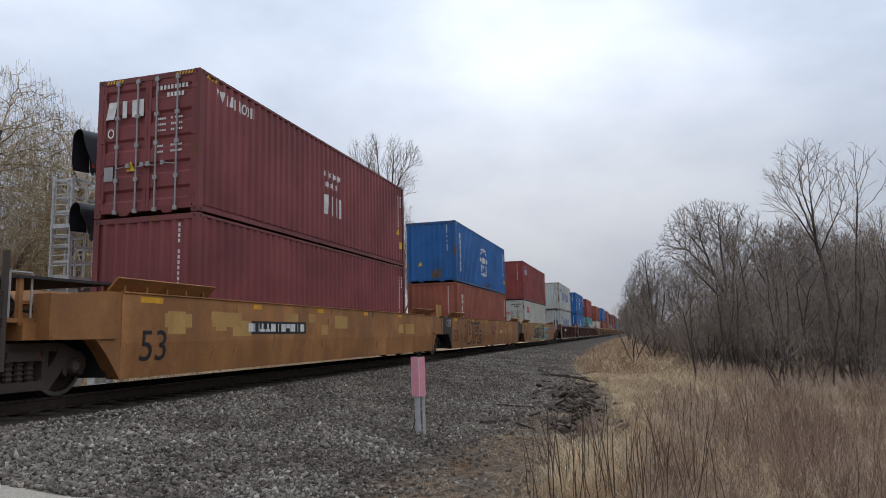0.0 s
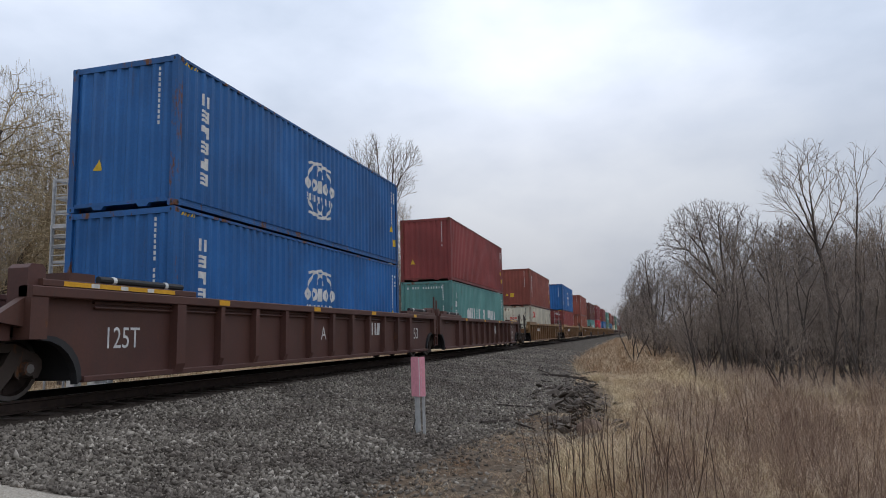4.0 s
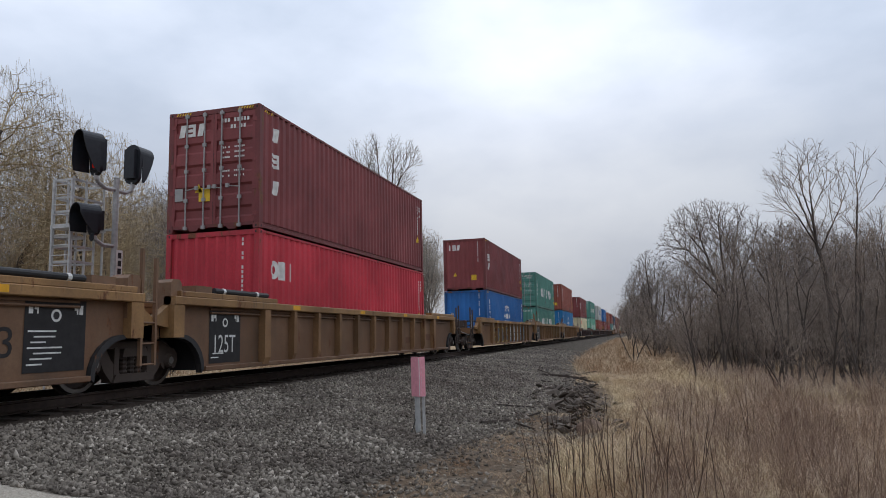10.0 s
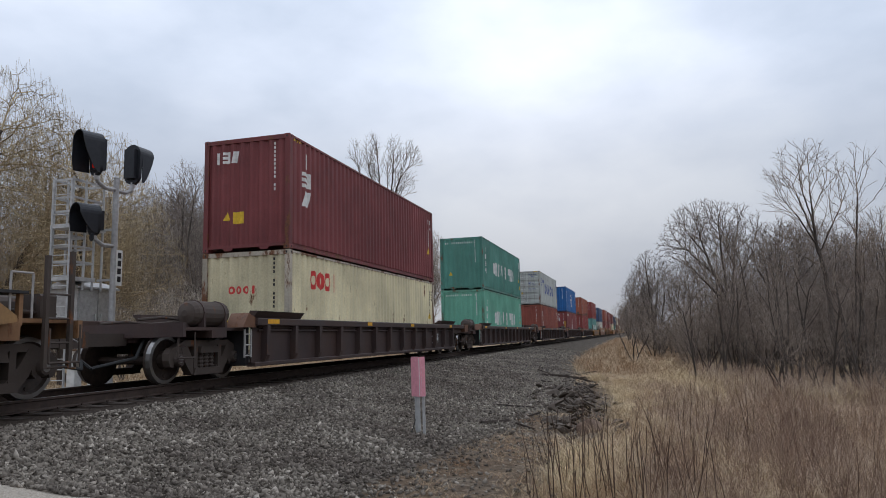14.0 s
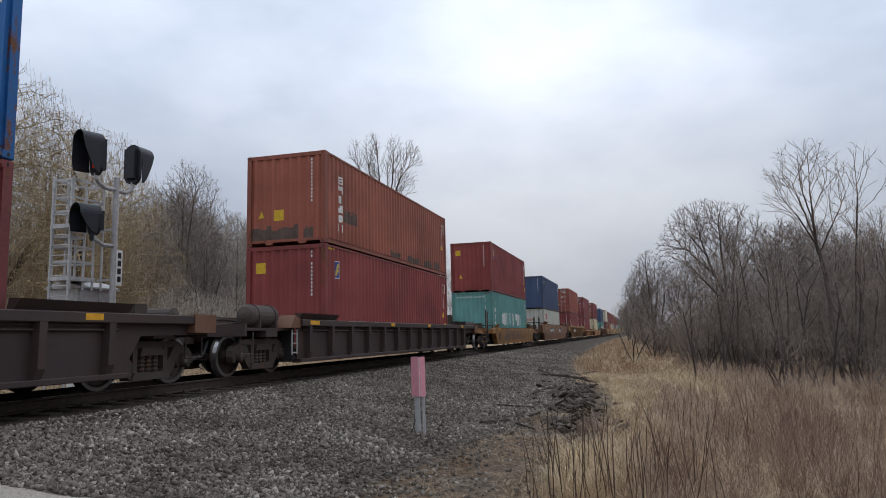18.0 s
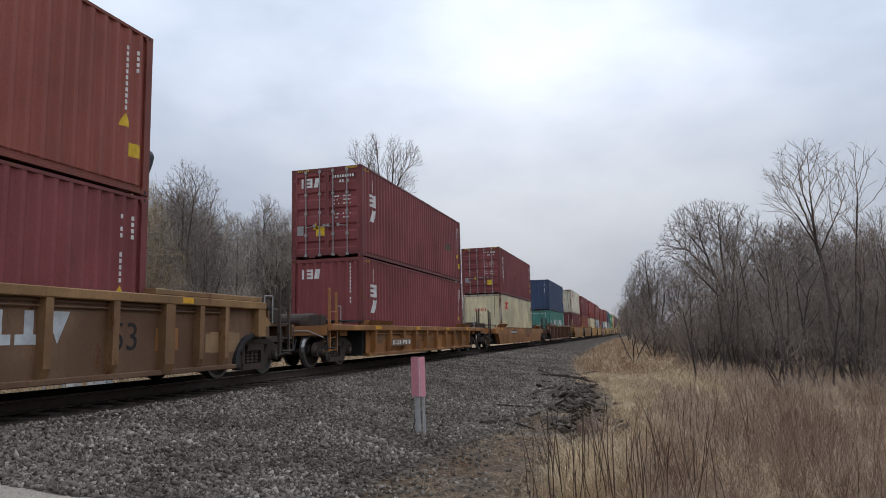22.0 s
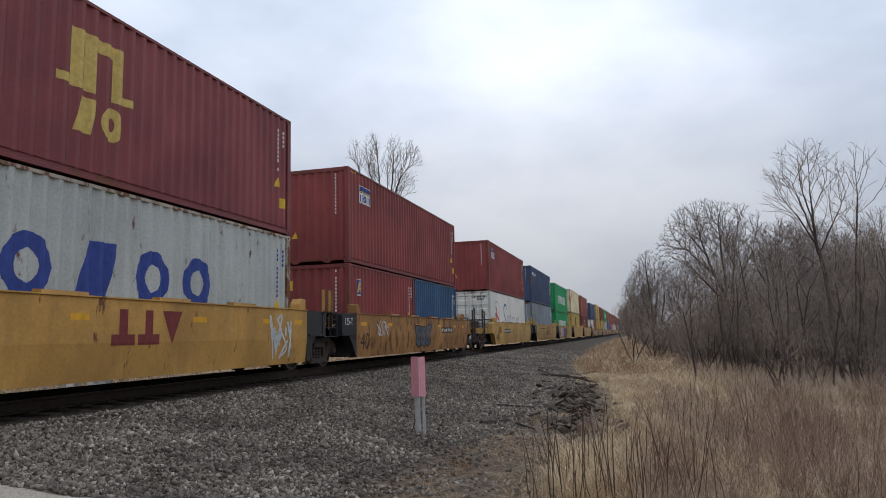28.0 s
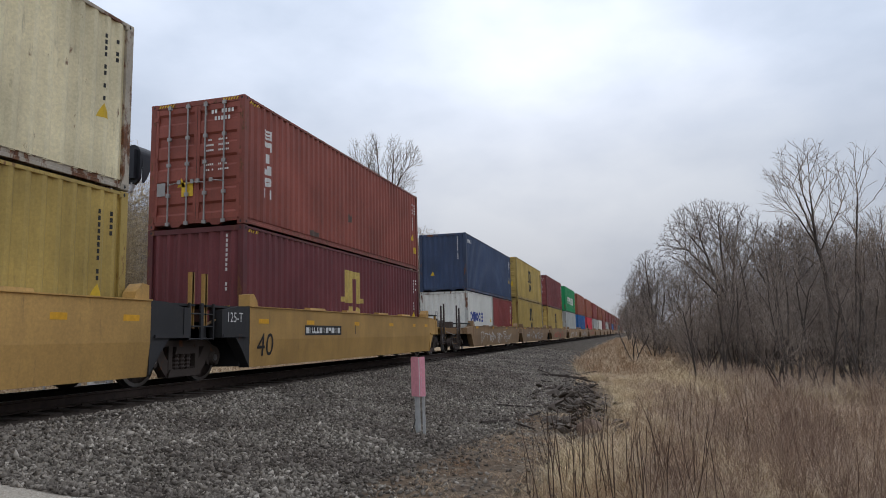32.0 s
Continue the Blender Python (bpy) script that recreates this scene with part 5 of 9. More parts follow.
def well_car(kind, paint, y, near_reach, far_reach, near_free, far_free, trucks, label, end_paint=None, extra=None, ladder_paint=None, far_paint=None):
    car = new("well_car")
    car.matrix_basis = Matrix.Translation((0, y, 0))
    tagged(car, label, "rail car", "well cars of the train")
    end_paint = end_paint or paint
    far_paint = far_paint or end_paint
    h, z1 = HALF[kind], SILL[kind]
    for turn in (0, 180):
        m = pose(0, 0, 0, 0, 0, turn)
        if kind in ("ribbed", "deck", "deck40"):
            # tan cars carry the painted-in light on their top sills and ribs
            tan = paint in (CAR_TAN, CAR_UMBER)
            sill = part("side_sill", sill_ribbed(kind), [paint, CAR_BLACK, CAR_TOP if tan else paint], car, at=m)
            if kind == "ribbed":
                ys = [1.26 * k for k in range(-5, 6)] + ([-8.0, -7.2, 7.2, 8.0] if near_free and far_free else [])
            else:
                n = {"deck": 13, "deck40": 10}[kind]
                ys = np.linspace(-h + 0.45, h - 0.45, n)
            for k, yy in enumerate(ys):
                wide = kind == "ribbed" and abs(abs(yy) - 6.3) < 0.01
                part("rib", wide_rib_mesh(z1) if wide else rib_mesh(z1), CAR_RIB if tan else paint, sill, at=(0, float(yy), 0))
        else:
            sill = part("side_sill", sill_smooth(kind), paint, car, at=m)
            part("end_bracket", end_bracket(kind), end_paint if turn == 0 else far_paint, sill)
            part("end_bracket", end_bracket(kind), far_paint if turn == 0 else end_paint, sill, at=Matrix.Diagonal((1, -1, 1, 1)))
            if kind in ("smooth", "low", "forty_low"):
                part("guide_plate", guide_plate(kind), paint, sill)
                part("guide_plate", guide_plate(kind), paint, sill, at=Matrix.Diagonal((1, -1, 1, 1)))
            else:
                for s in (-1, 1):
                    b = Build()
                    yy = s * (h - 0.02)
                    b.prism([(yy, z1), (yy - s * 0.34, z1), (yy - s * 0.30, z1 + 0.12), (yy - s * 0.16, z1 + 0.26), (yy, z1 + 0.24)], 1.26, 1.52)
                    part("corner_guide", b, paint, sill)
                for yy in (-3.2, -1.0, 1.4, 3.6):
                    b = Build()
                    b.prism([(1.38, z1 - 0.002), (1.565, z1 - 0.02), (1.55, z1 + 0.05), (1.40, z1 + 0.06)], yy - 0.42, yy + 0.42, "y")
                    part("top_guide", b, paint, sill)
    if kind == "ribbed" and not far_free:
        b = Build()
        for yy in (9.46, 9.80):
            b.box(1.46, 1.52, yy - 0.025, yy + 0.025, 0.40, z1 + (0.75 if yy < 9.5 else 0.62))
        for zz in (0.42, 0.76, 1.10, 1.44):
            b.tube((1.50, 9.46, zz), (1.50, 9.80, zz), 0.016, n=6)
        part("ladder", b, paint, car)
    if kind == "ribbed":
        for s, free in ((-1, near_free), (1, far_free)):
            if free:
                continue
            b = Build()
            y0, y1 = sorted((s * 9.42, s * 9.13))
            b.prism([(y0, z1 - 0.4), (y1, z1 - 0.4), (y1, z1 + 0.24), (y1 - 0.06, z1 + 0.30), (y0 + 0.06, z1 + 0.30), (y0, z1 + 0.24)], 1.16, 1.50)
            part("corner_column", b, paint, car)
            b = Build()
            b.box(1.10, 1.56, s * 8.55 - 0.24, s * 8.55 + 0.24, z1 + 0.10, z1 + 0.22)
            part("corner_guide", b, paint, car)
            pipe = Build()
            y0, y1 = sorted((s * 8.2, s * 6.25))
            pipe.tube((1.52, y0, z1 + 0.155), (1.52, y1, z1 + 0.155), 0.055, n=10)
            pipe = part("top_pipe", pipe, CAR_BLACK, car, "black pipe along the top sill")
            for yy in (s * 7.9, s * 6.7):
                b = Build()
                b.tube((1.52, yy - 0.035, z1 + 0.155), (1.52, yy + 0.035, z1 + 0.155), 0.062, n=10)
                part("pipe_band", b, W_PAINT, pipe, "white band")
    part("well_floor", floor_mesh(h), CAR_BLACK, car)
    platform(car, kind, -1, near_reach, end_paint, near_free, end_paint is CAR_BLACK, ladder_paint)
    platform(car, kind, 1, far_reach, far_paint, far_free, far_paint is CAR_BLACK)
    for s in trucks:
        truck(car, s)
    if kind == "smooth" or kind == "low":
        refl(car, [(-8.0, 0.55), (-4.6, 0.32), (-1.6, 0.32), (1.4, 0.32), (4.4, 0.32)], 1.553, z1 - 0.16)
    elif kind == "forty":
        refl(car, [(-6.0, 0.42), (-3.8, 0.40), (-0.9, 0.35), (1.9, 0.40), (4.3, 0.30), (5.7, 0.36)], 1.553, z1 - 0.36)
    elif kind == "ribbed":
        refl(car, [(-5.2, 0.35), (-1.2, 0.35), (2.6, 0.35), (6.6, 0.3)], 1.602, z1 - 0.12)
    else:
        refl(car, [(-h + 0.4, 0.5), (-2.0, 0.35), (2.0, 0.35), (h - 1.0, 0.35)], 1.583 if kind != "forty_low" else 1.553, z1 - 0.12)
    if extra:
        LEAN["on"] = kind not in ("ribbed", "deck", "deck40")
        for e in extra:
            e(car, kind)
        LEAN["on"] = False
    return car


# ---- markings on the cars ----
def fig(words, size, y, z, mat=K_PAINT, stretch=1.0, x=None):
    def go(car, kind):
        xx = x or (1.558 if kind not in ("ribbed", "deck", "deck40") else 1.436)
        letters(words, size * 1.38, mat, car, xx, y, z, stretch)
    return go


def plate(y, z, w=1.5, h=0.24, n=11, back=K_PAINT):
    """A dark panel with pale bars in place of the car's number."""
    def go(car, kind):
        x = 1.554 if kind not in ("ribbed", "deck", "deck40") else 1.596
        decal("number_panel", [rect(y, z, w, h)], back, car, "side", x, label="dark number panel")
        decal("number_marking", shapes("BHTTBIBPBIB"[:n], y + 0.06, z + 0.05, (w - 0.12) / n - 0.03, h - 0.10, 0.03, 0.03), W_PAINT, car, "side", x + 0.003)
    return go


def brand(y, z, mat=DR_PAINT, s=1.0, x=None, row="TTV"):
    def go(car, kind):
        xx = x or (1.554 if kind not in ("ribbed", "deck", "deck40") else 1.436)
        decal("brand_shape", shapes(row, y, z, 0.42 * s, 0.46 * s, 0.06 * s, 0.12 * s), mat, car, "side", xx, label="block shapes of an owner's mark")
    return go


def consolidated(y, z, x=1.437, rows_of=7, bare=False):
    """Black stencil panel with rows of small pale bars."""
    def go(car, kind):
        if not bare:
            decal("stencil_panel", [rect(y, z, 1.06, 1.0)], K_PAINT, car, "side", x, label="black stencil panel")
        rows = []
        for k in range(rows_of):
            rows.append(rect(y + 0.06 + 0.05 * (k * 7 % 3), z + 0.10 + 0.075 * k, 0.25 + 0.11 * (k * 5 % 4), 0.022))
        rows += ring(y + 0.52, z + 0.78, 0.09, 0.09, 0.035) + shapes("BP", y + 0.06, z + 0.80, 0.07, 0.13, 0.02, 0.025) + shapes("PB", y + 0.84, z + 0.80, 0.07, 0.13, 0.02, 0.025)
        decal("stencil_marking", rows, W_PAINT, car, "side", x + 0.003)
    return go


def spray(seed, y, z, w, h, n, fill, line, x=None):
    """Sprayed letter bodies: swollen, leaning, cut by strokes, with heavy outlines."""
    def go(car, kind):
        r = random.Random(seed)
        xx = x or (1.5545 if kind not in ("ribbed", "deck", "deck40") else 1.437)
        bodies, lines, glow = [], [], []
        cw = w / n
        for k in range(n):
            u, v = y + k * cw, z + r.uniform(0, 0.08)
            a, b2, sl = cw * r.uniform(0.95, 1.12), h * r.uniform(0.82, 1.0), r.uniform(-0.12, 0.18)
            waist = r.uniform(0.10, 0.30)
            pts = [(u, v), (u + a * 0.34, v + b2 * 0.06), (u + a * 0.55, v - 0.03), (u + a, v + 0.03), (u + a * 1.04 + sl * 0.3, v + b2 * 0.3), (u + a * (1 - waist) + sl * 0.5, v + b2 * 0.52), (u + a * 1.02 + sl * 0.8, v + b2 * 0.78), (u + a + sl, v + b2), (u + a * 0.5 + sl, v + b2 * 1.03), (u + sl, v + b2 * 0.96), (u - a * 0.05 + sl * 0.7, v + b2 * 0.7), (u + a * waist * 0.6 + sl * 0.5, v + b2 * 0.5), (u - a * 0.06 + sl * 0.3, v + b2 * 0.25)]
            pts = [(pu + a * r.uniform(-0.13, 0.13), pv + b2 * r.uniform(-0.05, 0.05)) for pu, pv in pts]
            c = curved(pts, True, 3)
            bodies.append(c)
            lines += stroke(c + c[:1], r.uniform(0.035, 0.06))
            cu, cv = u + a * r.uniform(0.42, 0.58) + sl * 0.5, v + b2 * 0.5
            for j in range(2):
                q = cv + b2 * (0.25 if j else -0.22) + r.uniform(-0.04, 0.04)
                if r.random() < 0.55:
                    lines += ring(cu, q, a * r.uniform(0.08, 0.14), b2 * r.uniform(0.05, 0.11), 0.035, n=10)
                else:
                    lines += stroke(curved([(cu - a * 0.22, q - 0.02), (cu, q + 0.05), (cu + a * 0.12, q - 0.02), (cu + a * 0.02, q - b2 * 0.16)]), 0.04)
        if fill:
            decal("graffiti_fill", bodies, fill, car, "side", xx, label="sprayed graffiti shapes")
        decal("graffiti_outline", lines, line, car, "side", xx + 0.004, label="sprayed graffiti outlines")
    return go


def scrawl(seed, y, z, w, h, line, n=9, x=None, t=0.04):
    """Quick hand-drawn tags: looped strokes, thick and thin."""
    def go(car, kind):
        r = random.Random(seed)
        xx = x or (1.5545 if kind not in ("ribbed", "deck", "deck40") else 1.437)
        lines = []
        cw = w / n
        for k in range(n):
            u = y + cw * k
            pts = [(u + cw * r.uniform(-0.5, 1.4), z + h * r.random()) for _ in range(r.randint(5, 7))]
            lines += stroke(curved(pts, n=5), t * r.uniform(0.6, 1.2))
            if r.random() < 0.4:
                lines += ring(u + cw * r.random(), z + h * r.uniform(0.2, 0.8), cw * 0.22, h * 0.12, t * 0.8, n=10)
        decal("graffiti_outline", lines, line, car, "side", xx, label="sprayed scrawl")
    return go


LETTER_U = [(0.0, 0.1), (0.18, 1.0), (0.42, 0.98), (0.34, 0.42), (0.52, 0.45), (0.68, 0.95), (0.92, 0.93), (0.75, 0.1), (0.5, 0.0), (0.15, 0.0)]
LETTER_F = [(0.95, 0.02), (1.12, 0.92), (1.75, 0.92), (1.70, 0.72), (1.36, 0.70), (1.34, 0.58), (1.62, 0.56), (1.58, 0.36), (1.30, 0.36), (1.22, 0.02)]
LETTER_B = [(1.62, 0.04), (1.85, 0.98), (2.12, 0.96), (2.02, 0.58), (2.35, 0.55), (2.42, 0.25), (2.22, 0.03), (1.8, 0.0)]
HOLE_B = [(1.94, 0.18), (1.99, 0.38), (2.16, 0.36), (2.18, 0.19)]


def ufb(y, z, s, h):
    """Three hollow letters in heavy black outline."""
    def go(car, kind):
        lines = []
        for pts in (LETTER_U, LETTER_F, LETTER_B, HOLE_B):
            row = [(y + s * u, z + h * v) for u, v in pts]
            lines += stroke(row + row[:1], 0.085)
        for u in (-0.28, -0.22, 2.66, 2.72):
            for v in (0.2, 0.5, 0.8):
                lines += ring(y + s * u + 0.05 * v, z + h * v, 0.10, 0.11, 0.035, n=10)
        decal("graffiti_outline", lines, K_PAINT, car, "side", 1.5585, label="black outlined graffiti letters")
    return go


def blocks(seed, ys, w, z, h, fill, line, x=1.437):
    """Block letters, one between each two ribs: a dark body, a bright face and dark cuts."""
    def go(car, kind):
        r = random.Random(seed)
        back, face, cut = [], [], []
        for y in ys:
            k = r.uniform(-0.04, 0.04)
            back.append(rect(y, z, w, h, k))
            face.append(rect(y + 0.07, z + 0.06, w - 0.14, h - 0.12, k))
            a = y + w * r.uniform(0.42, 0.62)
            cut.append(rect(a, z + h * 0.52, w * 0.36, 0.07))
            cut.append(rect(a + w * 0.05, z + 0.05, 0.05, h * r.uniform(0.25, 0.45)))
            if r.random() < 0.6:
                cut.append(rect(a, z + h * 0.28, w * 0.32, 0.055))
        decal("graffiti_fill", back, line, car, "side", x, label="sprayed block shapes")
        decal("graffiti_fill", face, fill, car, "side", x + 0.004, label="sprayed block faces")
        decal("graffiti_outline", cut, line, car, "side", x + 0.008, label="dark cuts in the block shapes")
    return go


def strip(y, w):
    """An amber strip with black and white dashes on the edge of an end guide."""
    def go(car, kind):
        z = SILL[kind] + 0.016
        decal("guide_strip", [rect(y, z, w, 0.068)], O_PAINT, car, "side", 1.587, label="amber strip on the end guide")
        decal("guide_dash", [rect(y + w * k / 4 + 0.5, z + 0.004, 0.16, 0.06) for k in range(3)], W_PAINT, car, "side", 1.590)
    return go


def placard(y, z, w, h):
    """A faded tan board with a dark band across it."""
    def go(car, kind):
        b = Build()
        b.box(1.430, 1.442, y, y + w, z, z + h)
        board = part("placard", b, CAR_TAN_GREY, car, "faded tan placard with a dark band")
        b = Build()
        b.box(1.442, 1.446, y + 0.02, y + w - 0.02, z + 0.42 * h, z + 0.60 * h)
        b.tube((1.442, y + 0.6 * w, z + 0.5 * h), (1.447, y + 0.6 * w, z + 0.5 * h), 0.12, n=12)
        part("band", b, CAR_RUST_BROWN, board)
    return go


def heart(y, z, w, h, mat):
    def go(car, kind):
        pts = curved([(y + w * 0.5, z), (y + w * 0.06, z + h * 0.52), (y + w * 0.10, z + h * 0.90), (y + w * 0.34, z + h), (y + w * 0.5, z + h * 0.80), (y + w * 0.66, z + h), (y + w * 0.90, z + h * 0.90), (y + w * 0.94, z + h * 0.52)], True, 3)
        decal("graffiti_fill", [[(u, v) for u, v in pts if u <= y + w * 0.5 + 0.01], [(u, v) for u, v in pts if u >= y + w * 0.5 - 0.01]], mat, car, "side", 1.563, label="sprayed blue heart")
    return go


def patches(seed, y0, y1, mat, n=6, z0=0.35, z1=1.4):
    """Touched-up squares of another shade."""
    def go(car, kind):
        r = random.Random(seed)
        x = 1.5535 if kind not in ("ribbed", "deck", "deck40") else 1.4345
        for k in range(n):
            y = r.uniform(y0, y1)
            w, h = r.uniform(0.3, 1.1), r.uniform(0.15, 0.4)
            z = r.uniform(max(z0, 0.82), z1 - h) if kind not in ("ribbed", "deck", "deck40") else r.uniform(z0, z1 - h)
            decal("paint_patch", [rect(y, z, w, h)], mat, car, "side", x + 0.0003 * k, label="patch of newer paint")
    return go

# ---- ground ----
ROAD_Y, ROAD_K = 4.96, 0.12


def edge_x(y):
    """Where the ballast ends and the grass begins."""
    return float(np.interp(y, [-200, 4, 7, 10, 14, 19, 26, 36, 60, 130, 400], [6.4, 6.5, 6.7, 7.0, 7.8, 7.6, 6.8, 6.0, 5.4, 4.9, 4.9]))


def grass_x(y):
    """Where tall grass begins, beyond the trodden dirt."""
    return float(np.interp(y, [4, 7, 10, 14, 19, 24, 30, 36, 60, 130], [8.15, 8.2, 8.35, 8.75, 8.6, 7.6, 6.7, 6.2, 5.7, 5.1]))


def ground_z(x, y):
    z = float(np.interp(x, [-400, -30, -12, -5.0, -1.95, 1.95, 3.2, 6.0, 9.0, 13.0, 18.0, 60, 400], [-1.1, -1.0, -0.95, -0.85, -0.19, -0.19, -0.36, -0.74, -0.88, -1.15, -1.30, -1.3, -1.2]))
    if -1.9 < x < 1.9:
        z = -0.215
    n = noise.noise(Vector((x * 0.45, y * 0.45, 3.1)))
    return z + (0.05 * n if abs(x) > 2.2 else 0.0) + (0.10 * noise.noise(Vector((x * 0.12, y * 0.12, 7.7))) if x > 8 else 0.0)


def smoothstep(a, b, v):
    k = min(1.0, max(0.0, (v - a) / (b - a)))
    return k * k * (3 - 2 * k)


def build_ground():
    xs = np.concatenate([[-4000, -1200, -400, -150, -70, -40, -26, -18, -13, -10], np.arange(-8, 17, 0.16), [18, 20, 23, 27, 33, 42, 60, 100, 250, 800, 4000]])
    ys = np.concatenate([[-4000, -800, -200, -60, -25, -10, -4, 0, 2], np.arange(3, 30, 0.16), np.arange(30, 60, 0.6), np.arange(60, 140, 3.0), [150, 170, 200, 250, 320, 450, 700, 1200, 4000]])
    nx, ny = len(xs), len(ys)
    verts, bal, road, dirt, oil = [], [], [], [], []
    for y in ys:
        for x in xs:
            verts.append((x, y, ground_z(x, y)))
            e = edge_x(y)
            oil.append(1 - smoothstep(1.75, 2.35, abs(x)))
            bal.append(1 - smoothstep(e - 0.5, e + 0.5, x) if x > 0 else smoothstep(-5.2, -4.2, x))
            line = ROAD_Y + ROAD_K * (x - 3.6)
            road.append((1 - smoothstep(line - 0.12, line + 0.12, y)) * (1 - smoothstep(5.2, 6.2, x)) * smoothstep(-9, -8, x) * smoothstep(-4, 0, y))
            dirt.append(smoothstep(e - 0.6, e + 0.3, x) * (1 - smoothstep(grass_x(y) - 0.3, grass_x(y) + 0.6, x)) * (1 - smoothstep(20, 24, y)))
    i = np.arange(nx * ny).reshape(ny, nx)
    quads = np.stack([i[:-1, :-1], i[:-1, 1:], i[1:, 1:], i[1:, :-1]], -1).reshape(-1, 4)
    me = np_mesh("ground", np.array(verts), quads)
    for key, vals in (("ballast", bal), ("road", road), ("dirt", dirt), ("oil", oil)):
        me.attributes.new(key, "FLOAT", "POINT").data.foreach_set("value", vals)
    me.materials.append(GROUND)
    smooth(me)
    ob = new("ground", me)
    tagged(ob, "crushed stone bank running into dry winter grassland", "ground", kind="structure")


def build_track():
    b = Build()
    prof = [(-0.070, -0.180), (0.070, -0.180), (0.070, -0.165), (0.012, -0.145), (0.010, -0.045), (0.036, -0.032), (0.036, -0.006), (0.030, 0.0), (-0.030, 0.0), (-0.036, -0.006), (-0.036, -0.032), (-0.010, -0.045), (-0.012, -0.145), (-0.070, -0.165)]
    for s in (-1, 1):
        b = Build()
        b.prism([(x + s * 0.7525, z) for x, z in prof], -60, 900, "y")
        b.box(s * 0.7525 - 0.026, s * 0.7525 + 0.026, -60, 900, 0.0, 0.0015, 1)
        ob = part("rail", b, [RAIL_STEEL, RAIL_TOP], None)
        tagged(ob, "rusty steel rail with a polished running head", "rail", "rails of the track", "structure")
    def tie():
        t = Build()
        t.prism([(-0.115, -0.36), (0.115, -0.36), (0.115, -0.205), (0.10, -0.19), (-0.10, -0.19), (-0.115, -0.205)], -1.30, 1.30, "x")
        for s in (-1, 1):
            t.box(s * 0.7525 - 0.17, s * 0.7525 + 0.17, -0.10, 0.10, -0.192, -0.178)
            for d in (-0.11, 0.11):
                t.box(s * 0.7525 + d - 0.012, s * 0.7525 + d + 0.012, -0.06, -0.035, -0.18, -0.15)
        return t.mesh("tie")
    me = tie()
    bed = new("track_ties")
    tagged(bed, "dark creosoted timber ties bedded in stone", "railway ties", kind="structure")
    r = random.Random(5)
    for k in range(90):
        part("tie", me, TIE_WOOD, bed, at=pose(r.uniform(-0.03, 0.03), 3.0 + 0.5 * k, r.uniform(-0.012, 0.004), 0, 0, r.uniform(-1, 1)))
    b = Build()
    for k in list(range(240)) + list(range(-216, -90)):
        for y in (48 + 0.5 * k,):
            b.box(-1.3, 1.3, y - 0.11, y + 0.11, -0.36, -0.19)
    far = part("tie_rows", b, TIE_WOOD, bed)
    tagged(far, kind="stuff")


def stones():
    r = np.random.RandomState(11)
    n = 118000
    y = 4.6 + 46.0 * r.rand(n) ** 1.9
    x = np.empty(n)
    ex = np.array([edge_x(v) for v in y])
    x = 1.95 + (ex + 1.9 - 1.95) * r.rand(n)
    line = ROAD_Y + ROAD_K * (x - 3.6)
    keep = (y > line + 0.02 * r.randn(n)) & ((x < ex - 0.5) | (r.rand(n) < 0.55 * np.exp(-np.maximum(0, x - ex + 0.4) / 0.7)))
    x, y = x[keep], y[keep]
    n = len(x)
    z = np.array([ground_z(a, b) for a, b in zip(x, y)])
    size = (0.0120 + 0.0150 * r.rand(n) ** 1.5) * (1 + 0.012 * np.maximum(0, y - 14))
    cube = 1.25 * np.array([(1, 0, 0), (-1, 0, 0), (0, 1, 0), (0, -1, 0), (0.2, 0.1, 1), (-0.1, 0.2, -1)], dtype=float)
    fq = np.array([(0, 2, 4), (2, 1, 4), (1, 3, 4), (3, 0, 4), (2, 0, 5), (1, 2, 5), (3, 1, 5), (0, 3, 5)])
    v = (cube[None] + 0.35 * r.randn(n, 6, 3)) * (0.5 + 0.95 * r.rand(n, 1, 3))
    q = r.randn(n, 4)
    q /= np.linalg.norm(q, axis=1, keepdims=True)
    w, a, b, c = q.T
    rot = np.stack([np.stack([1 - 2 * (b * b + c * c), 2 * (a * b - c * w), 2 * (a * c + b * w)], -1), np.stack([2 * (a * b + c * w), 1 - 2 * (a * a + c * c), 2 * (b * c - a * w)], -1), np.stack([2 * (a * c - b * w), 2 * (b * c + a * w), 1 - 2 * (a * a + b * b)], -1)], -2)
    v = np.einsum("nij,nkj->nki", rot, v) * size[:, None, None]
    v += np.stack([x, y, z + size * 0.35], -1)[:, None]
    faces = (np.arange(n)[:, None, None] * 6 + fq[None]).reshape(-1, 3)
    me = np_mesh("loose_stones", v.reshape(-1, 3), faces)
    me.materials.append(STONE)
    tagged(new("loose_stones", me), "grey crushed stone ballast on the bank", "gravel", kind="stuff")


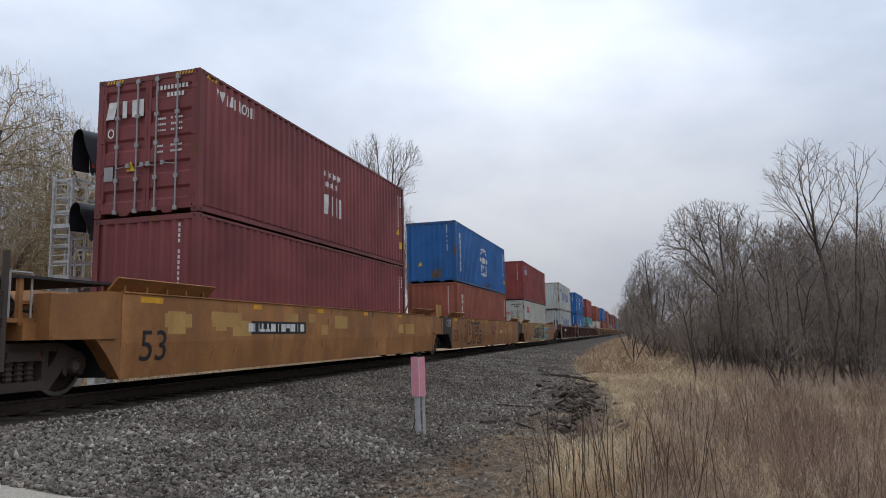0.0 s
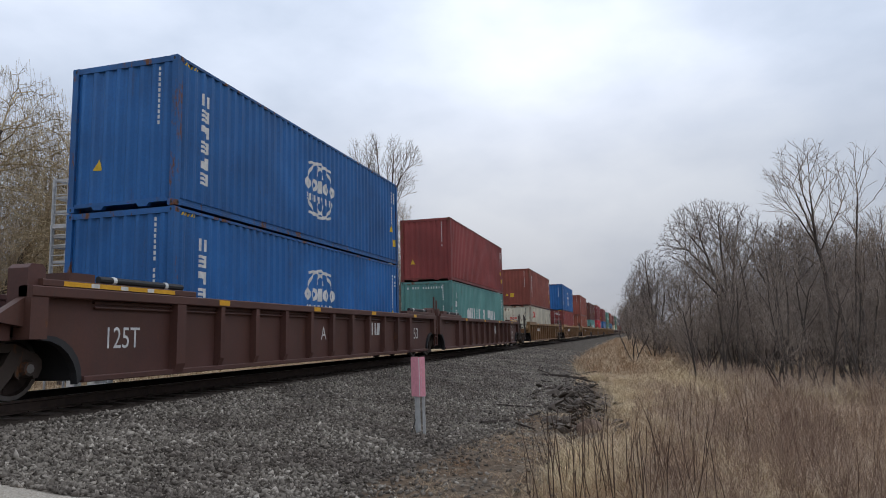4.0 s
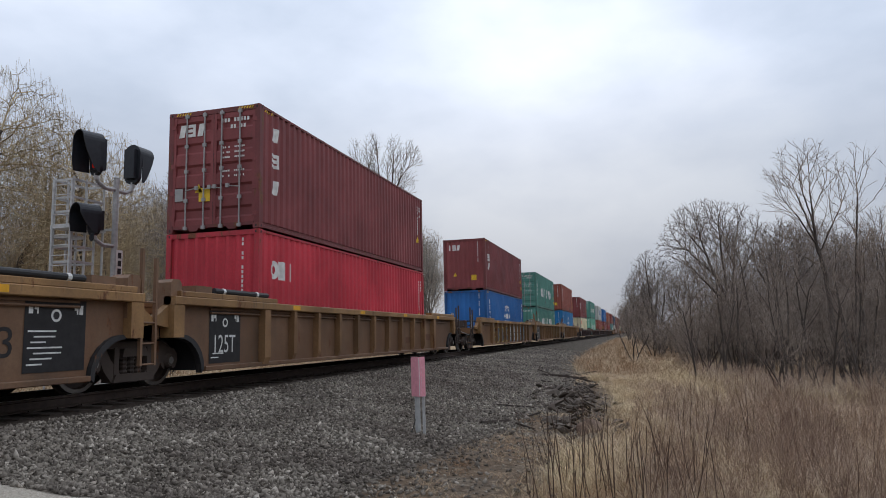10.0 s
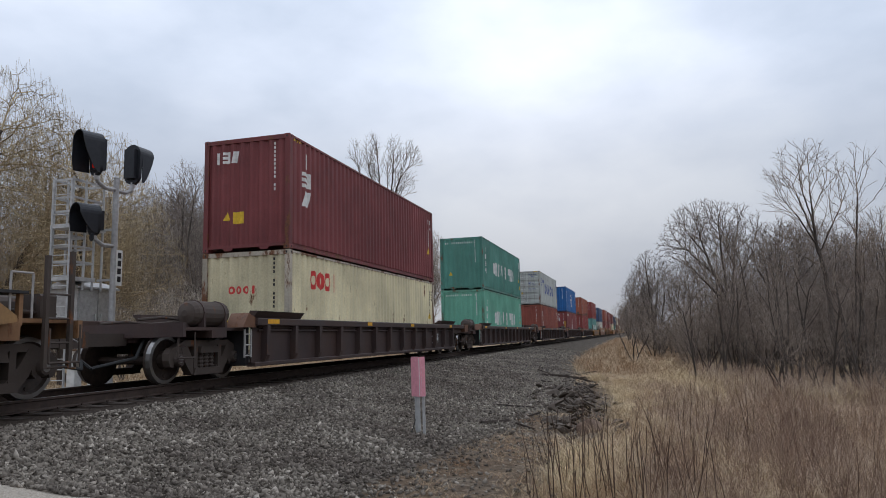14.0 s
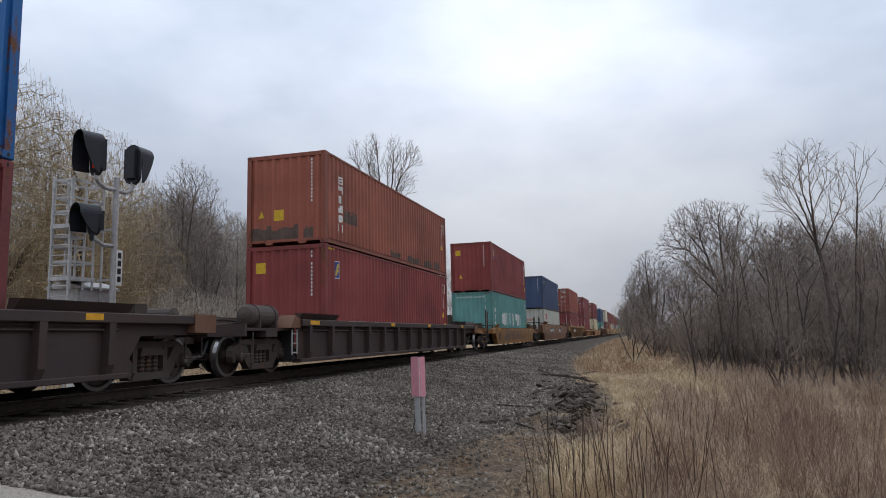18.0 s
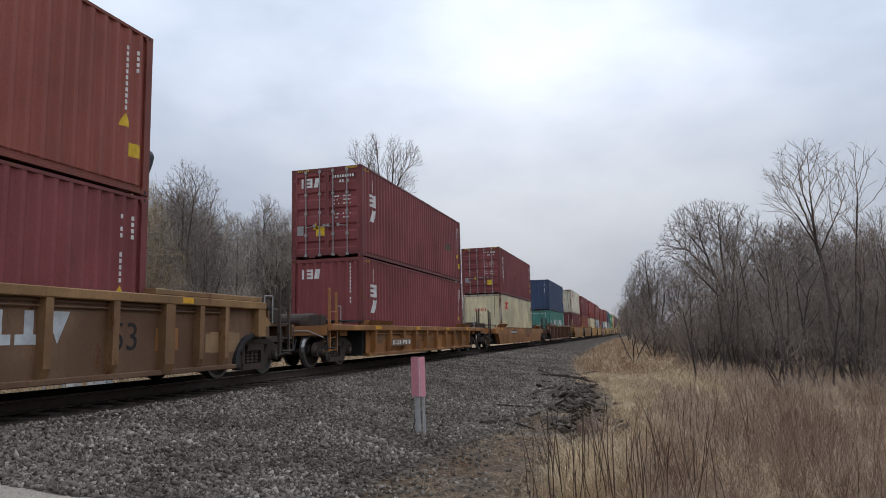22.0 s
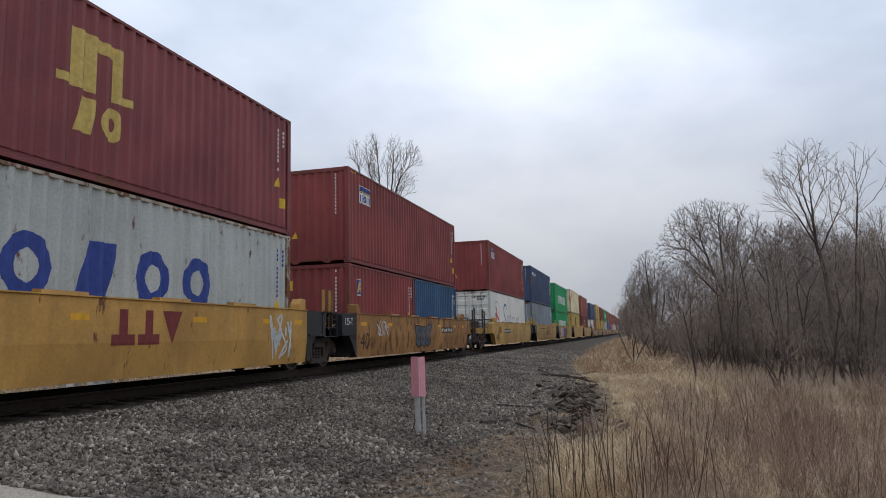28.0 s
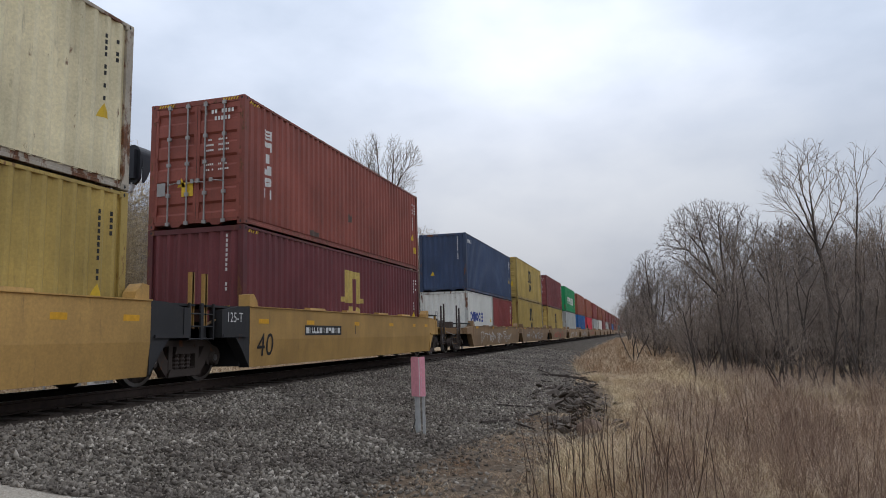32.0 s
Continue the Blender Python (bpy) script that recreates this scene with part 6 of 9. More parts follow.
def blades(name, material, label, count, place, height, width, lean, seed, segs=2):
    r = np.random.RandomState(seed)
    x, y = place(r, count)
    n = len(x)
    z = np.array([ground_z(a, b) for a, b in zip(x, y)]) - 0.02
    h = height(r, n, x, y)
    a = r.rand(n) * 2 * np.pi
    side = np.stack([np.cos(a), np.sin(a), np.zeros(n)], -1)
    la = r.rand(n) * 2 * np.pi
    lv = np.stack([np.cos(la), np.sin(la), np.zeros(n)], -1) * (lean * (0.2 + r.rand(n)) * h)[:, None]
    w = width * (0.6 + 0.8 * r.rand(n)) * (1 + 0.035 * np.maximum(0, y - 8))
    root = np.stack([x, y, z], -1)
    vs = []
    for k in range(segs + 1):
        f = k / segs
        c = root + lv * f ** 2 + np.stack([np.zeros(n), np.zeros(n), h * f * (1 - 0.25 * lean * f)], -1)
        ww = (w * (1 - 0.8 * f))[:, None] * side
        vs += [c - ww, c + ww]
    v = np.stack(vs, 1)
    k = 2 * (segs + 1)
    fq = np.array([(2 * j, 2 * j + 1, 2 * j + 3, 2 * j + 2) for j in range(segs)])
    faces = (np.arange(n)[:, None, None] * k + fq[None]).reshape(-1, 4)
    me = np_mesh(name, v.reshape(-1, 3), faces)
    me.materials.append(material)
    tagged(new(name, me), label, "grass", kind="stuff")


def build_grass():
    def clump(r, n, x0, x1, y0, y1, power, off=0.0):
        k = n // 14
        cy = y0 + (y1 - y0) * r.rand(k) ** power
        e = np.array([grass_x(v) for v in cy]) + off
        lo = np.maximum(e, x0)
        hi = x1 + (cy - 5) * 0.55
        cx = lo + (hi - lo) * r.rand(k)
        i = r.randint(0, k, n)
        s = 0.10 + 0.01 * cy[i]
        return cx[i] + s * r.randn(n), cy[i] + s * r.randn(n)
    def patch(x, y):
        return 0.55 + 0.55 * np.array([noise.noise(Vector((a * 0.55, b * 0.4, 2.0))) for a, b in zip(x, y)]) + 0.25 * np.sin(x * 2.3 + 1.1 * y) ** 2
    blades("dry_grass", GRASS, "tall golden straw-coloured dry grass", 88000, lambda r, n: clump(r, n, 6.4, 12.5, 5.8, 44, 1.3, 0.0), lambda r, n, x, y: (0.10 + 0.62 * r.rand(n) ** 1.6) * np.clip(patch(x, y), 0.25, 1.4), 0.0026, 1.35, 21, 2)
    blades("russet_weeds", RED_GRASS, "russet dead weeds standing in the grass", 52000, lambda r, n: clump(r, n, 9.3, 12.8, 5.6, 22, 1.1, 0.7), lambda r, n, x, y: (0.14 + 0.80 * r.rand(n) ** 1.8) * np.clip(patch(x + 5, y), 0.3, 1.4), 0.0024, 0.9, 22, 2)
    def bright(r, n):
        k = n // 90
        cy = 7 + 18 * r.rand(k) ** 1.3
        cx = np.array([grass_x(v) for v in cy]) + 0.05 + 2.6 * r.rand(k) ** 1.6
        i = r.randint(0, k, n)
        return cx[i] + 0.10 * r.randn(n), cy[i] + 0.12 * r.randn(n)
    def between_stems(r, n):
        k = n // 40
        cy = 19.5 + 17 * r.rand(k) ** 1.2
        cx = np.interp(cy, [19, 26, 34, 40], [10.8, 10.2, 9.6, 9.2]) + r.rand(k) * (6.5 + 0.45 * (cy - 19))
        i = r.randint(0, k, n)
        return cx[i] + 0.26 * r.randn(n), cy[i] + 0.26 * r.randn(n)
    blades("thicket_straw", STRAW, "pale dry straw standing between the thicket stems", 16000, between_stems, lambda r, n, x, y: 0.22 + 0.50 * r.rand(n), 0.0048, 1.2, 29, 2)
    blades("golden_tufts", STRAW, "bright straw tufts along the edge of the grass", 12000, bright, lambda r, n, x, y: 0.18 + 0.32 * r.rand(n), 0.0026, 1.5, 27, 2)
    # short tufts, straw litter and dead leaves on the trodden dirt
    def tuft(r, n):
        k = n // 60
        cy = 5.9 + 8.0 * r.rand(k)
        cx = 6.5 + 0.05 * cy + 1.7 * r.rand(k)
        i = r.randint(0, k, n)
        return cx[i] + 0.07 * r.randn(n), cy[i] + 0.09 * r.randn(n)
    blades("short_dead_grass", GRASS, "short dead grass tufts on trodden dirt", 9000, tuft, lambda r, n, x, y: 0.03 + 0.10 * r.rand(n), 0.0022, 1.6, 23, 2)
    def litter(r, n):
        y = 5.6 + 9.5 * r.rand(n)
        return np.array([edge_x(v) for v in y]) - 0.25 + 2.2 * r.rand(n) ** 0.9 + 0.25 * r.randn(n), y
    blades("straw_litter", LITTER, "brown leaf and straw litter on the dirt", 26000, litter, lambda r, n, x, y: 0.022 + 0.03 * r.rand(n), 0.0042, 2.6, 25, 1)
    def beyond(r, n):
        return -5.5 - 11 * r.rand(n), 2 + 70 * r.rand(n) ** 1.2
    blades("verge_grass", GRASS, "pale dry grass on the verge across the track", 12000, beyond, lambda r, n, x, y: 0.15 + 0.3 * r.rand(n), 0.007, 1.2, 26, 2)
    # pale undergrowth among the stems at the front of the thicket
    def under(r, n):
        k = n // 40
        cy = 19.5 + 11 * r.rand(k) ** 1.3
        cx = np.interp(cy, [19.5, 24, 31], [12.0, 11.2, 10.6]) + (6.0 + 0.2 * (cy - 20)) * r.rand(k)
        i = r.randint(0, k, n)
        return cx[i] + 0.16 * r.randn(n), cy[i] + 0.18 * r.randn(n)
    blades("thicket_undergrowth", RED_GRASS, "pale dead undergrowth among the thicket stems", 15000, under, lambda r, n, x, y: 0.25 + 0.75 * r.rand(n) ** 1.6, 0.0036, 0.8, 29, 2)
    # far field of grass along the bank
    def far(r, n):
        y = 28 + 110 * r.rand(n) ** 1.4
        e = np.array([grass_x(v) for v in y])
        return e - 0.2 + 6.5 * r.rand(n), y
    blades("bank_grass", GRASS, "dry golden grass along the foot of the bank", 24000, far, lambda r, n, x, y: 0.2 + 0.42 * r.rand(n), 0.005, 1.2, 24, 2)


def stalk_mesh(segs, n=5):
    """One unbroken tapering tube through a row of segments."""
    pts = [s[:3] for s in segs] + [segs[-1][3:6]]
    rad = [s[6] for s in segs] + [segs[-1][7]]
    vs = [(p[0] + k * math.cos(2 * math.pi * i / n), p[1] + k * math.sin(2 * math.pi * i / n), p[2]) for p, k in zip(pts, rad) for i in range(n)]
    fs = [(j * n + i, j * n + (i + 1) % n, (j + 1) * n + (i + 1) % n, (j + 1) * n + i) for j in range(len(pts) - 1) for i in range(n)]
    return mesh_from("stalk", vs, fs)


def build_weeds():
    r = random.Random(8)
    for k in range(92):
        y = r.uniform(6.2, 8.6)
        x = r.uniform(8.05, 8.95) if k < 38 else r.uniform(8.9, 10.0) if k < 72 else r.uniform(9.6, 12.0)
        if k >= 72:
            y = r.uniform(8.0, 15.0)
        h = r.uniform(0.28, 1.0) if k < 38 else r.uniform(0.45, 1.1)
        thing = new("dead_weed")
        thing.matrix_basis = Matrix.Translation((x, y, ground_z(x, y) - 0.03))
        tagged(thing, "thin dark dead weed stalk standing in dry grass", "weed", "dead weeds beside the bank")
        p, d, rad = Vector((0, 0, 0)), Vector((r.gauss(0, 0.13), r.gauss(0, 0.13), 1)).normalized(), r.uniform(0.0042, 0.0080)
        segs, twigs = [], []
        for j in range(6):
            q = p + d * h / 6
            segs.append((*p, *q, rad, rad * 0.86))
            if j > 2 and r.random() < 0.5:
                a = r.uniform(0, 6.28)
                e = q + Vector((math.cos(a) * 0.05, math.sin(a) * 0.05, r.uniform(0.07, 0.16)))
                twigs.append((*q, *e, rad * 0.6, rad * 0.35))
            p, rad = q, rad * 0.86
            d = (d + Vector((r.uniform(-0.09, 0.09), r.uniform(-0.09, 0.09), 0.02))).normalized()
        part("stalk", stalk_mesh(segs), STALK, thing)
        for t in twigs:
            part("side_twig", limb_mesh("side_twig", [t], 4), STALK, thing)


def rock_mesh(seed):
    """A jagged split stone with flat broken faces."""
    def make():
        r = random.Random(seed)
        bm = bmesh.new()
        sx, sy, sz = r.uniform(0.8, 1.3), r.uniform(0.5, 0.9), r.uniform(0.22, 0.55)
        for k in range(13):
            v = Vector((r.gauss(0, 1), r.gauss(0, 1), r.gauss(0, 1))).normalized() * r.uniform(0.8, 1.05)
            bm.verts.new((v.x * sx, v.y * sy, v.z * sz))
        bmesh.ops.convex_hull(bm, input=bm.verts)
        bmesh.ops.bevel(bm, geom=list(bm.edges), offset=0.045, segments=1, affect="EDGES")
        me = bpy.data.meshes.new("rock")
        bm.to_mesh(me)
        bm.free()
        return me
    return cached(("rock", seed), make)


def build_rocks():
    r = random.Random(14)
    for k in range(150):
        y = r.uniform(11.6, 20.5)
        x = float(np.interp(y, [11.5, 13, 16, 20.5], [8.35, 8.15, 7.85, 7.15])) + r.gauss(0, 0.34) - (0.45 * r.random() if k % 3 == 0 else 0)
        s = r.uniform(0.06, 0.12) if k > 40 else r.uniform(0.13, 0.23)
        pile = 0.26 * math.exp(-((x - 7.95) / 0.4) ** 2) * r.random() if 13 < y < 19 else 0.0
        ob = part("rock", rock_mesh(k % 11), ROCK, None, at=pose(x, y, ground_z(x, y) + s * 0.2 + pile, r.uniform(-35, 35), r.uniform(-35, 35), r.uniform(0, 360)) @ Matrix.Diagonal((s, s, s, 1)))
        tagged(ob, "dark brown broken rock in a heap beside the bank", "rock", "heap of broken rocks")
    for k in range(46):
        y = r.uniform(10.9, 13.4)
        x = float(np.interp(y, [10.9, 12, 13.4], [8.35, 8.15, 8.1])) + r.gauss(0, 0.30)
        s = r.uniform(0.05, 0.10) if k > 14 else r.uniform(0.10, 0.19)
        ob = part("rock", rock_mesh(k % 11), ROCK, None, at=pose(x, y, ground_z(x, y) + s * 0.3, r.uniform(-35, 35), r.uniform(-35, 35), r.uniform(0, 360)) @ Matrix.Diagonal((s, s, s, 1)))
        tagged(ob, "dark brown broken rock in a heap beside the bank", "rock", "heap of broken rocks")
    x, y = 8.46, 11.4
    ob = part("rock", rock_mesh(19), RED_ROCK, None, at=pose(x, y, ground_z(x, y) + 0.12, 8, -12, 35) @ Matrix.Diagonal((0.23, 0.26, 0.52, 1)))
    tagged(ob, "reddish-brown boulder lying among dead weeds", "rock", "heap of broken rocks")
    # splinters of old tie timber and sticks thrown down the bank
    for k in range(34):
        y, l = r.uniform(11.5, 27.0), r.uniform(0.35, 1.1)
        x = edge_x(y) - r.uniform(-0.4, 1.2)
        w = r.uniform(0.35, 1.0)
        b = Build()
        b.prism([(-0.03 * w, 0.0), (0.04 * w, -0.005), (0.05 * w, 0.035 * w), (0.0, 0.05 * w)], -l / 2, l / 2, "y")
        ob = part("broken_timber", b, TIE_WOOD, None, at=pose(x, y, ground_z(x, y) + 0.025, r.uniform(-10, 10), r.uniform(-20, 20), r.uniform(0, 180)))
        tagged(ob, "splintered piece of old dark timber on the stones", "timber", "splintered timbers")


def build_marker():
    """Pink plastic marker: a folded sheet on steel channel legs."""
    x, y = 5.93, 10.39
    z = ground_z(x, y)
    ob = new("marker_post")
    ob.matrix_basis = pose(x, y, z, 0, -0.6, 8)
    tagged(ob, "faded pink plastic marker on two grey steel legs", "marker post")
    top = 0.45 - z
    b = Build()
    t = 0.012
    b.prism([(-0.115, 0.03), (0.035, -0.085), (0.035 + t, -0.085), (0.115, -0.02), (0.115, -0.02 + t), (0.045, -0.07), (0.035, -0.07), (-0.115, 0.03 + t)], top - 0.61, top, "z")
    part("pink_sheet", b, PINK, ob)
    b = Build()
    b.box(0.030, 0.040, -0.088, -0.0865, top - 0.60, top - 0.01)
    b.box(0.060, 0.066, -0.068, -0.0655, top - 0.60, top - 0.01)
    part("white_stripe", b, W_PAINT, ob)
    for xx, yy in ((-0.045, 0.01), (0.0, -0.02), (0.075, 0.0)):
        b = Build()
        b.prism([(xx - 0.02, yy), (xx + 0.02, yy), (xx + 0.02, yy + 0.03), (xx + 0.014, yy + 0.03), (xx + 0.014, yy + 0.006), (xx - 0.014, yy + 0.006), (xx - 0.014, yy + 0.03), (xx - 0.02, yy + 0.03)], -0.2, top - 0.05, "z")
        part("steel_leg", b, GALV, ob)
    b = Build()
    b.path([(-0.06, 0.0, 0.22), (-0.09, -0.02, 0.10), (-0.14, -0.05, 0.0)], 0.008)
    part("cable", b, SEAL, ob)


def signal_head(parent, x, y, z, s, height=1.10, lit=False):
    """s = -1: faces down the line, +1: up the line. z: the foot of the head."""
    w = 0.27
    rim = [(x + w * math.cos(a), z + height - w + w * math.sin(a)) for a in [math.pi * i / 12 for i in range(13)]]
    rim += [(x + w * math.cos(a) * 0.9, z + w * 0.9 + w * 0.9 * math.sin(a)) for a in [math.pi + math.pi * i / 12 for i in range(13)]]
    b = Build()
    b.prism(rim, y - 0.05, y + 0.05, "y")
    b.box(x - 0.16, x + 0.16, y - s * 0.05 - 0.12, y - s * 0.05 + 0.12, z + 0.15, z + height - 0.15)
    head = part("signal_head", b, SIGNAL_BLACK, parent, "black signal head with a deep hood")
    head.matrix_basis = Matrix.Translation((x, y, 0)) @ pose(0, 0, 0, 0, 0, -18 if s < 0 else 0) @ Matrix.Translation((-x, -y, 0))
    # open hood: one bent sheet, cut back on its near side
    zt = z + height - w
    prof = [(x - w, z + 0.10, 0.46), (x - w, z + 0.35, 0.50)] + [(px_, pz, 0.50) for px_, pz in reversed(rim[:13])] + [(x + w, zt - 0.25 * (zt - z), 0.44), (x + w, zt - 0.55 * (zt - z), 0.33), (x + w, zt - 0.8 * (zt - z), 0.22), (x + w, z + 0.05, 0.12)]
    vs = []
    for px_, pz, reach in prof:
        ix, iz = x + (px_ - x) * 0.945, pz - (0.013 if pz > zt else 0.0)
        vs += [(px_, y + s * 0.05, pz), (px_, y + s * reach, pz), (ix, y + s * 0.05, iz), (ix, y + s * reach, iz)]
    m = len(prof)
    fs = []
    for k in range(m - 1):
        o, q = 4 * k, 4 * k + 4
        fs += [(o, q, q + 1, o + 1), (o + 2, o + 3, q + 3, q + 2), (o + 1, q + 1, q + 3, o + 3), (o, o + 2, q + 2, q)]
    fs += [(0, 1, 3, 2), (4 * m - 4, 4 * m - 2, 4 * m - 1, 4 * m - 3)]
    part("hood", mesh_from("hood", vs, fs), SIGNAL_BLACK, head)
    for k in range(3):
        b = Build()
        zz = z + height - 0.30 - 0.27 * k
        b.lathe([(y + s * 0.05, 0.105), (y + s * 0.07, 0.09), (y + s * 0.085, 0.0)], 16, "y", (x, 0, zz))
        part("lens", b, RED_LENS if lit and k == 2 else SIGNAL_BLACK, head)
    b = Build()
    b.tube((x, y, z + 0.06), (x, y, z - 0.10), 0.06, n=10)
    part("mount", b, ALU, head)


def build_signal():
    X, Y = -3.9, 14.85
    g = ground_z(X, Y)
    ob = new("railway_signal")
    ob.matrix_basis = pose(X, Y, g)
    tagged(ob, "grey railway signal mast with three black hooded heads", "railway signal")
    b = Build()
    b.tube((0, 0, 0.1), (0, 0, 5.15 - g), 0.085, 0.075, 14)
    b.tube((0, 0, 5.15 - g), (0, 0, 5.22 - g), 0.09, 0.03, 14)
    part("mast", b, ALU, ob, "weathered aluminium mast")
    b = Build()
    b.box(-0.35, 0.35, -0.35, 0.35, -0.15, 0.35)
    part("foundation", b, CONCRETE, ob, "pale concrete base")
    for zz, reach in ((4.93 - g, (-0.72, 0.58)), (3.42 - g, (-0.72,))):
        b = Build()
        for rr in reach:
            k = 1 if rr > 0 else -1
            b.path([(0, 0, zz - 0.10), (0, rr * 0.55, zz - 0.12), (0, rr * 0.9, zz - 0.02), (0, rr, zz + 0.12)], 0.055, 8)
        part("bracket_arm", b, ALU, ob)
    signal_head(ob, 0.0, -0.72, 5.06 - g, -1, 1.12, True)
    signal_head(ob, 0.0, 0.60, 5.10 - g, 1, 1.12)
    signal_head(ob, 0.0, -0.72, 3.50 - g, -1, 0.80)
    b = Build()
    b.box(0.085, 0.10, -0.02, 0.20, 2.28 - g, 3.22 - g)
    pl = part("number_plate", b, W_PAINT, ob, "white plate with dark bars")
    for k in range(4):
        b = Build()
        b.box(0.101, 0.107, 0.03, 0.15, 3.00 - g - 0.21 * k, 3.15 - g - 0.21 * k)
        part("plate_marking", b, K_PAINT, pl)
    # ladder with a safety cage and landings, behind the heads
    xa, xb, ya, yb = -1.08, -0.50, -0.92, 0.12
    b = Build()
    for xx in (xa, xb):
        b.tube((xx, ya - 0.05, 0.2), (xx, ya - 0.05, 5.0 - g), 0.030, n=6)
    for k in range(20):
        b.tube((xa, ya - 0.05, 0.5 + 0.26 * k), (xb, ya - 0.05, 0.5 + 0.26 * k), 0.014, n=5)
    part("ladder", b, GALV, ob, "galvanised ladder")
    for xx in (xa, xb):
        for yy, top in ((ya, 5.05), (ya + 0.42, 5.05), (yb, 5.0), (yb - 0.30, 3.95)):
            b = Build()
            b.tube((xx, yy, 2.15 - g), (xx, yy, top - g), 0.030, n=6)
            part("cage_post", b, GALV, ob, "pale galvanised cage post")
    for zz, y1 in ((2.86, yb - 0.3), (3.25, yb - 0.3), (3.50, ya + 0.42), (4.15, yb), (4.52, yb), (4.98, yb)):
        for xx in (xa, xb):
            b = Build()
            b.box(xx - 0.018, xx + 0.018, ya, y1, zz - g - 0.028, zz - g + 0.028)
            part("cage_rail", b, GALV, ob, "pale galvanised cage rail")
        for yy in (ya, y1):
            b = Build()
            b.box(xa, xb, yy - 0.018, yy + 0.018, zz - g - 0.028, zz - g + 0.028)
            part("cage_rail", b, GALV, ob, "pale galvanised cage rail")
    for y1, za in ((yb - 0.3, 2.38), (yb, 3.72)):
        b = Build()
        b.box(xa - 0.05, xb + 0.05, ya - 0.06, y1 + 0.05, za - g, za + 0.10 - g)
        part("landing", b, GALV, ob, "pale grating landing")
    for zz in (2.40, 3.74):
        b = Build()
        b.box(xb, -0.05, -0.03, 0.03, zz - g, zz + 0.06 - g)
        part("cage_tie", b, GALV, ob)
    cab = new("signal_cabinet")
    cab.matrix_basis = pose(-4.95, 14.98, ground_z(-4.95, 14.98))
    tagged(cab, "grey steel signal equipment cabinet on white posts", "equipment cabinet")
    b = Build()
    b.box(-0.45, 0.45, -0.66, 0.66, 1.55, 3.05)
    part("body", b, ALU, cab)
    b = Build()
    b.prism([(-0.52, 3.05), (0.52, 3.05), (0.52, 3.10), (0.0, 3.28), (-0.52, 3.10)], -0.74, 0.74, "y")
    part("roof", b, ALU, cab)
    for s, w in ((-0.38, 0.12), (0.40, 0.20)):
        b = Build()
        b.box(0.05, 0.30, s - w, s + w, -0.15, 1.55)
        part("support_post", b, W_PAINT, cab, "white painted support post")
    for s in (-1, 1):
        b = Build()
        y0, y1 = sorted((s * 0.02, s * 0.62))
        b.box(0.45, 0.475, y0, y1, 1.62, 2.98)
        d = part("door", b, ALU, cab)
        b = Build()
        b.box(0.475, 0.51, s * 0.10 - 0.02, s * 0.10 + 0.02, 2.2, 2.4)
        part("handle", b, GALV, d)


# ---- bare trees ----
def limb_mesh(name, segs, sides, tip=0.7):
    """segs: rows of p0, p1, r0, r1."""
    a = np.array(segs, dtype=float)
    p, q, r0, r1 = a[:, 0:3], a[:, 3:6], a[:, 6], a[:, 7]
    d = q - p
    d /= np.linalg.norm(d, axis=1, keepdims=True) + 1e-9
    ref = np.where(np.abs(d[:, 2:3]) < 0.9, np.array([[0, 0, 1.0]]), np.array([[1.0, 0, 0]]))
    u = np.cross(d, ref)
    u /= np.linalg.norm(u, axis=1, keepdims=True)
    w = np.cross(d, u)
    vs = []
    for k in range(sides):
        c, s = math.cos(2 * math.pi * k / sides), math.sin(2 * math.pi * k / sides)
        o = c * u + s * w
        vs.append(p + o * r0[:, None])
    for k in range(sides):
        c, s = math.cos(2 * math.pi * k / sides), math.sin(2 * math.pi * k / sides)
        vs.append(q + (c * u + s * w) * r1[:, None])
    v = np.stack(vs, 1).reshape(-1, 3)
    fq = np.array([(k, (k + 1) % sides, sides + (k + 1) % sides, sides + k) for k in range(sides)])
    faces = (np.arange(len(a))[:, None, None] * 2 * sides + fq[None]).reshape(-1, 4)
    return np_mesh(name, v, faces)


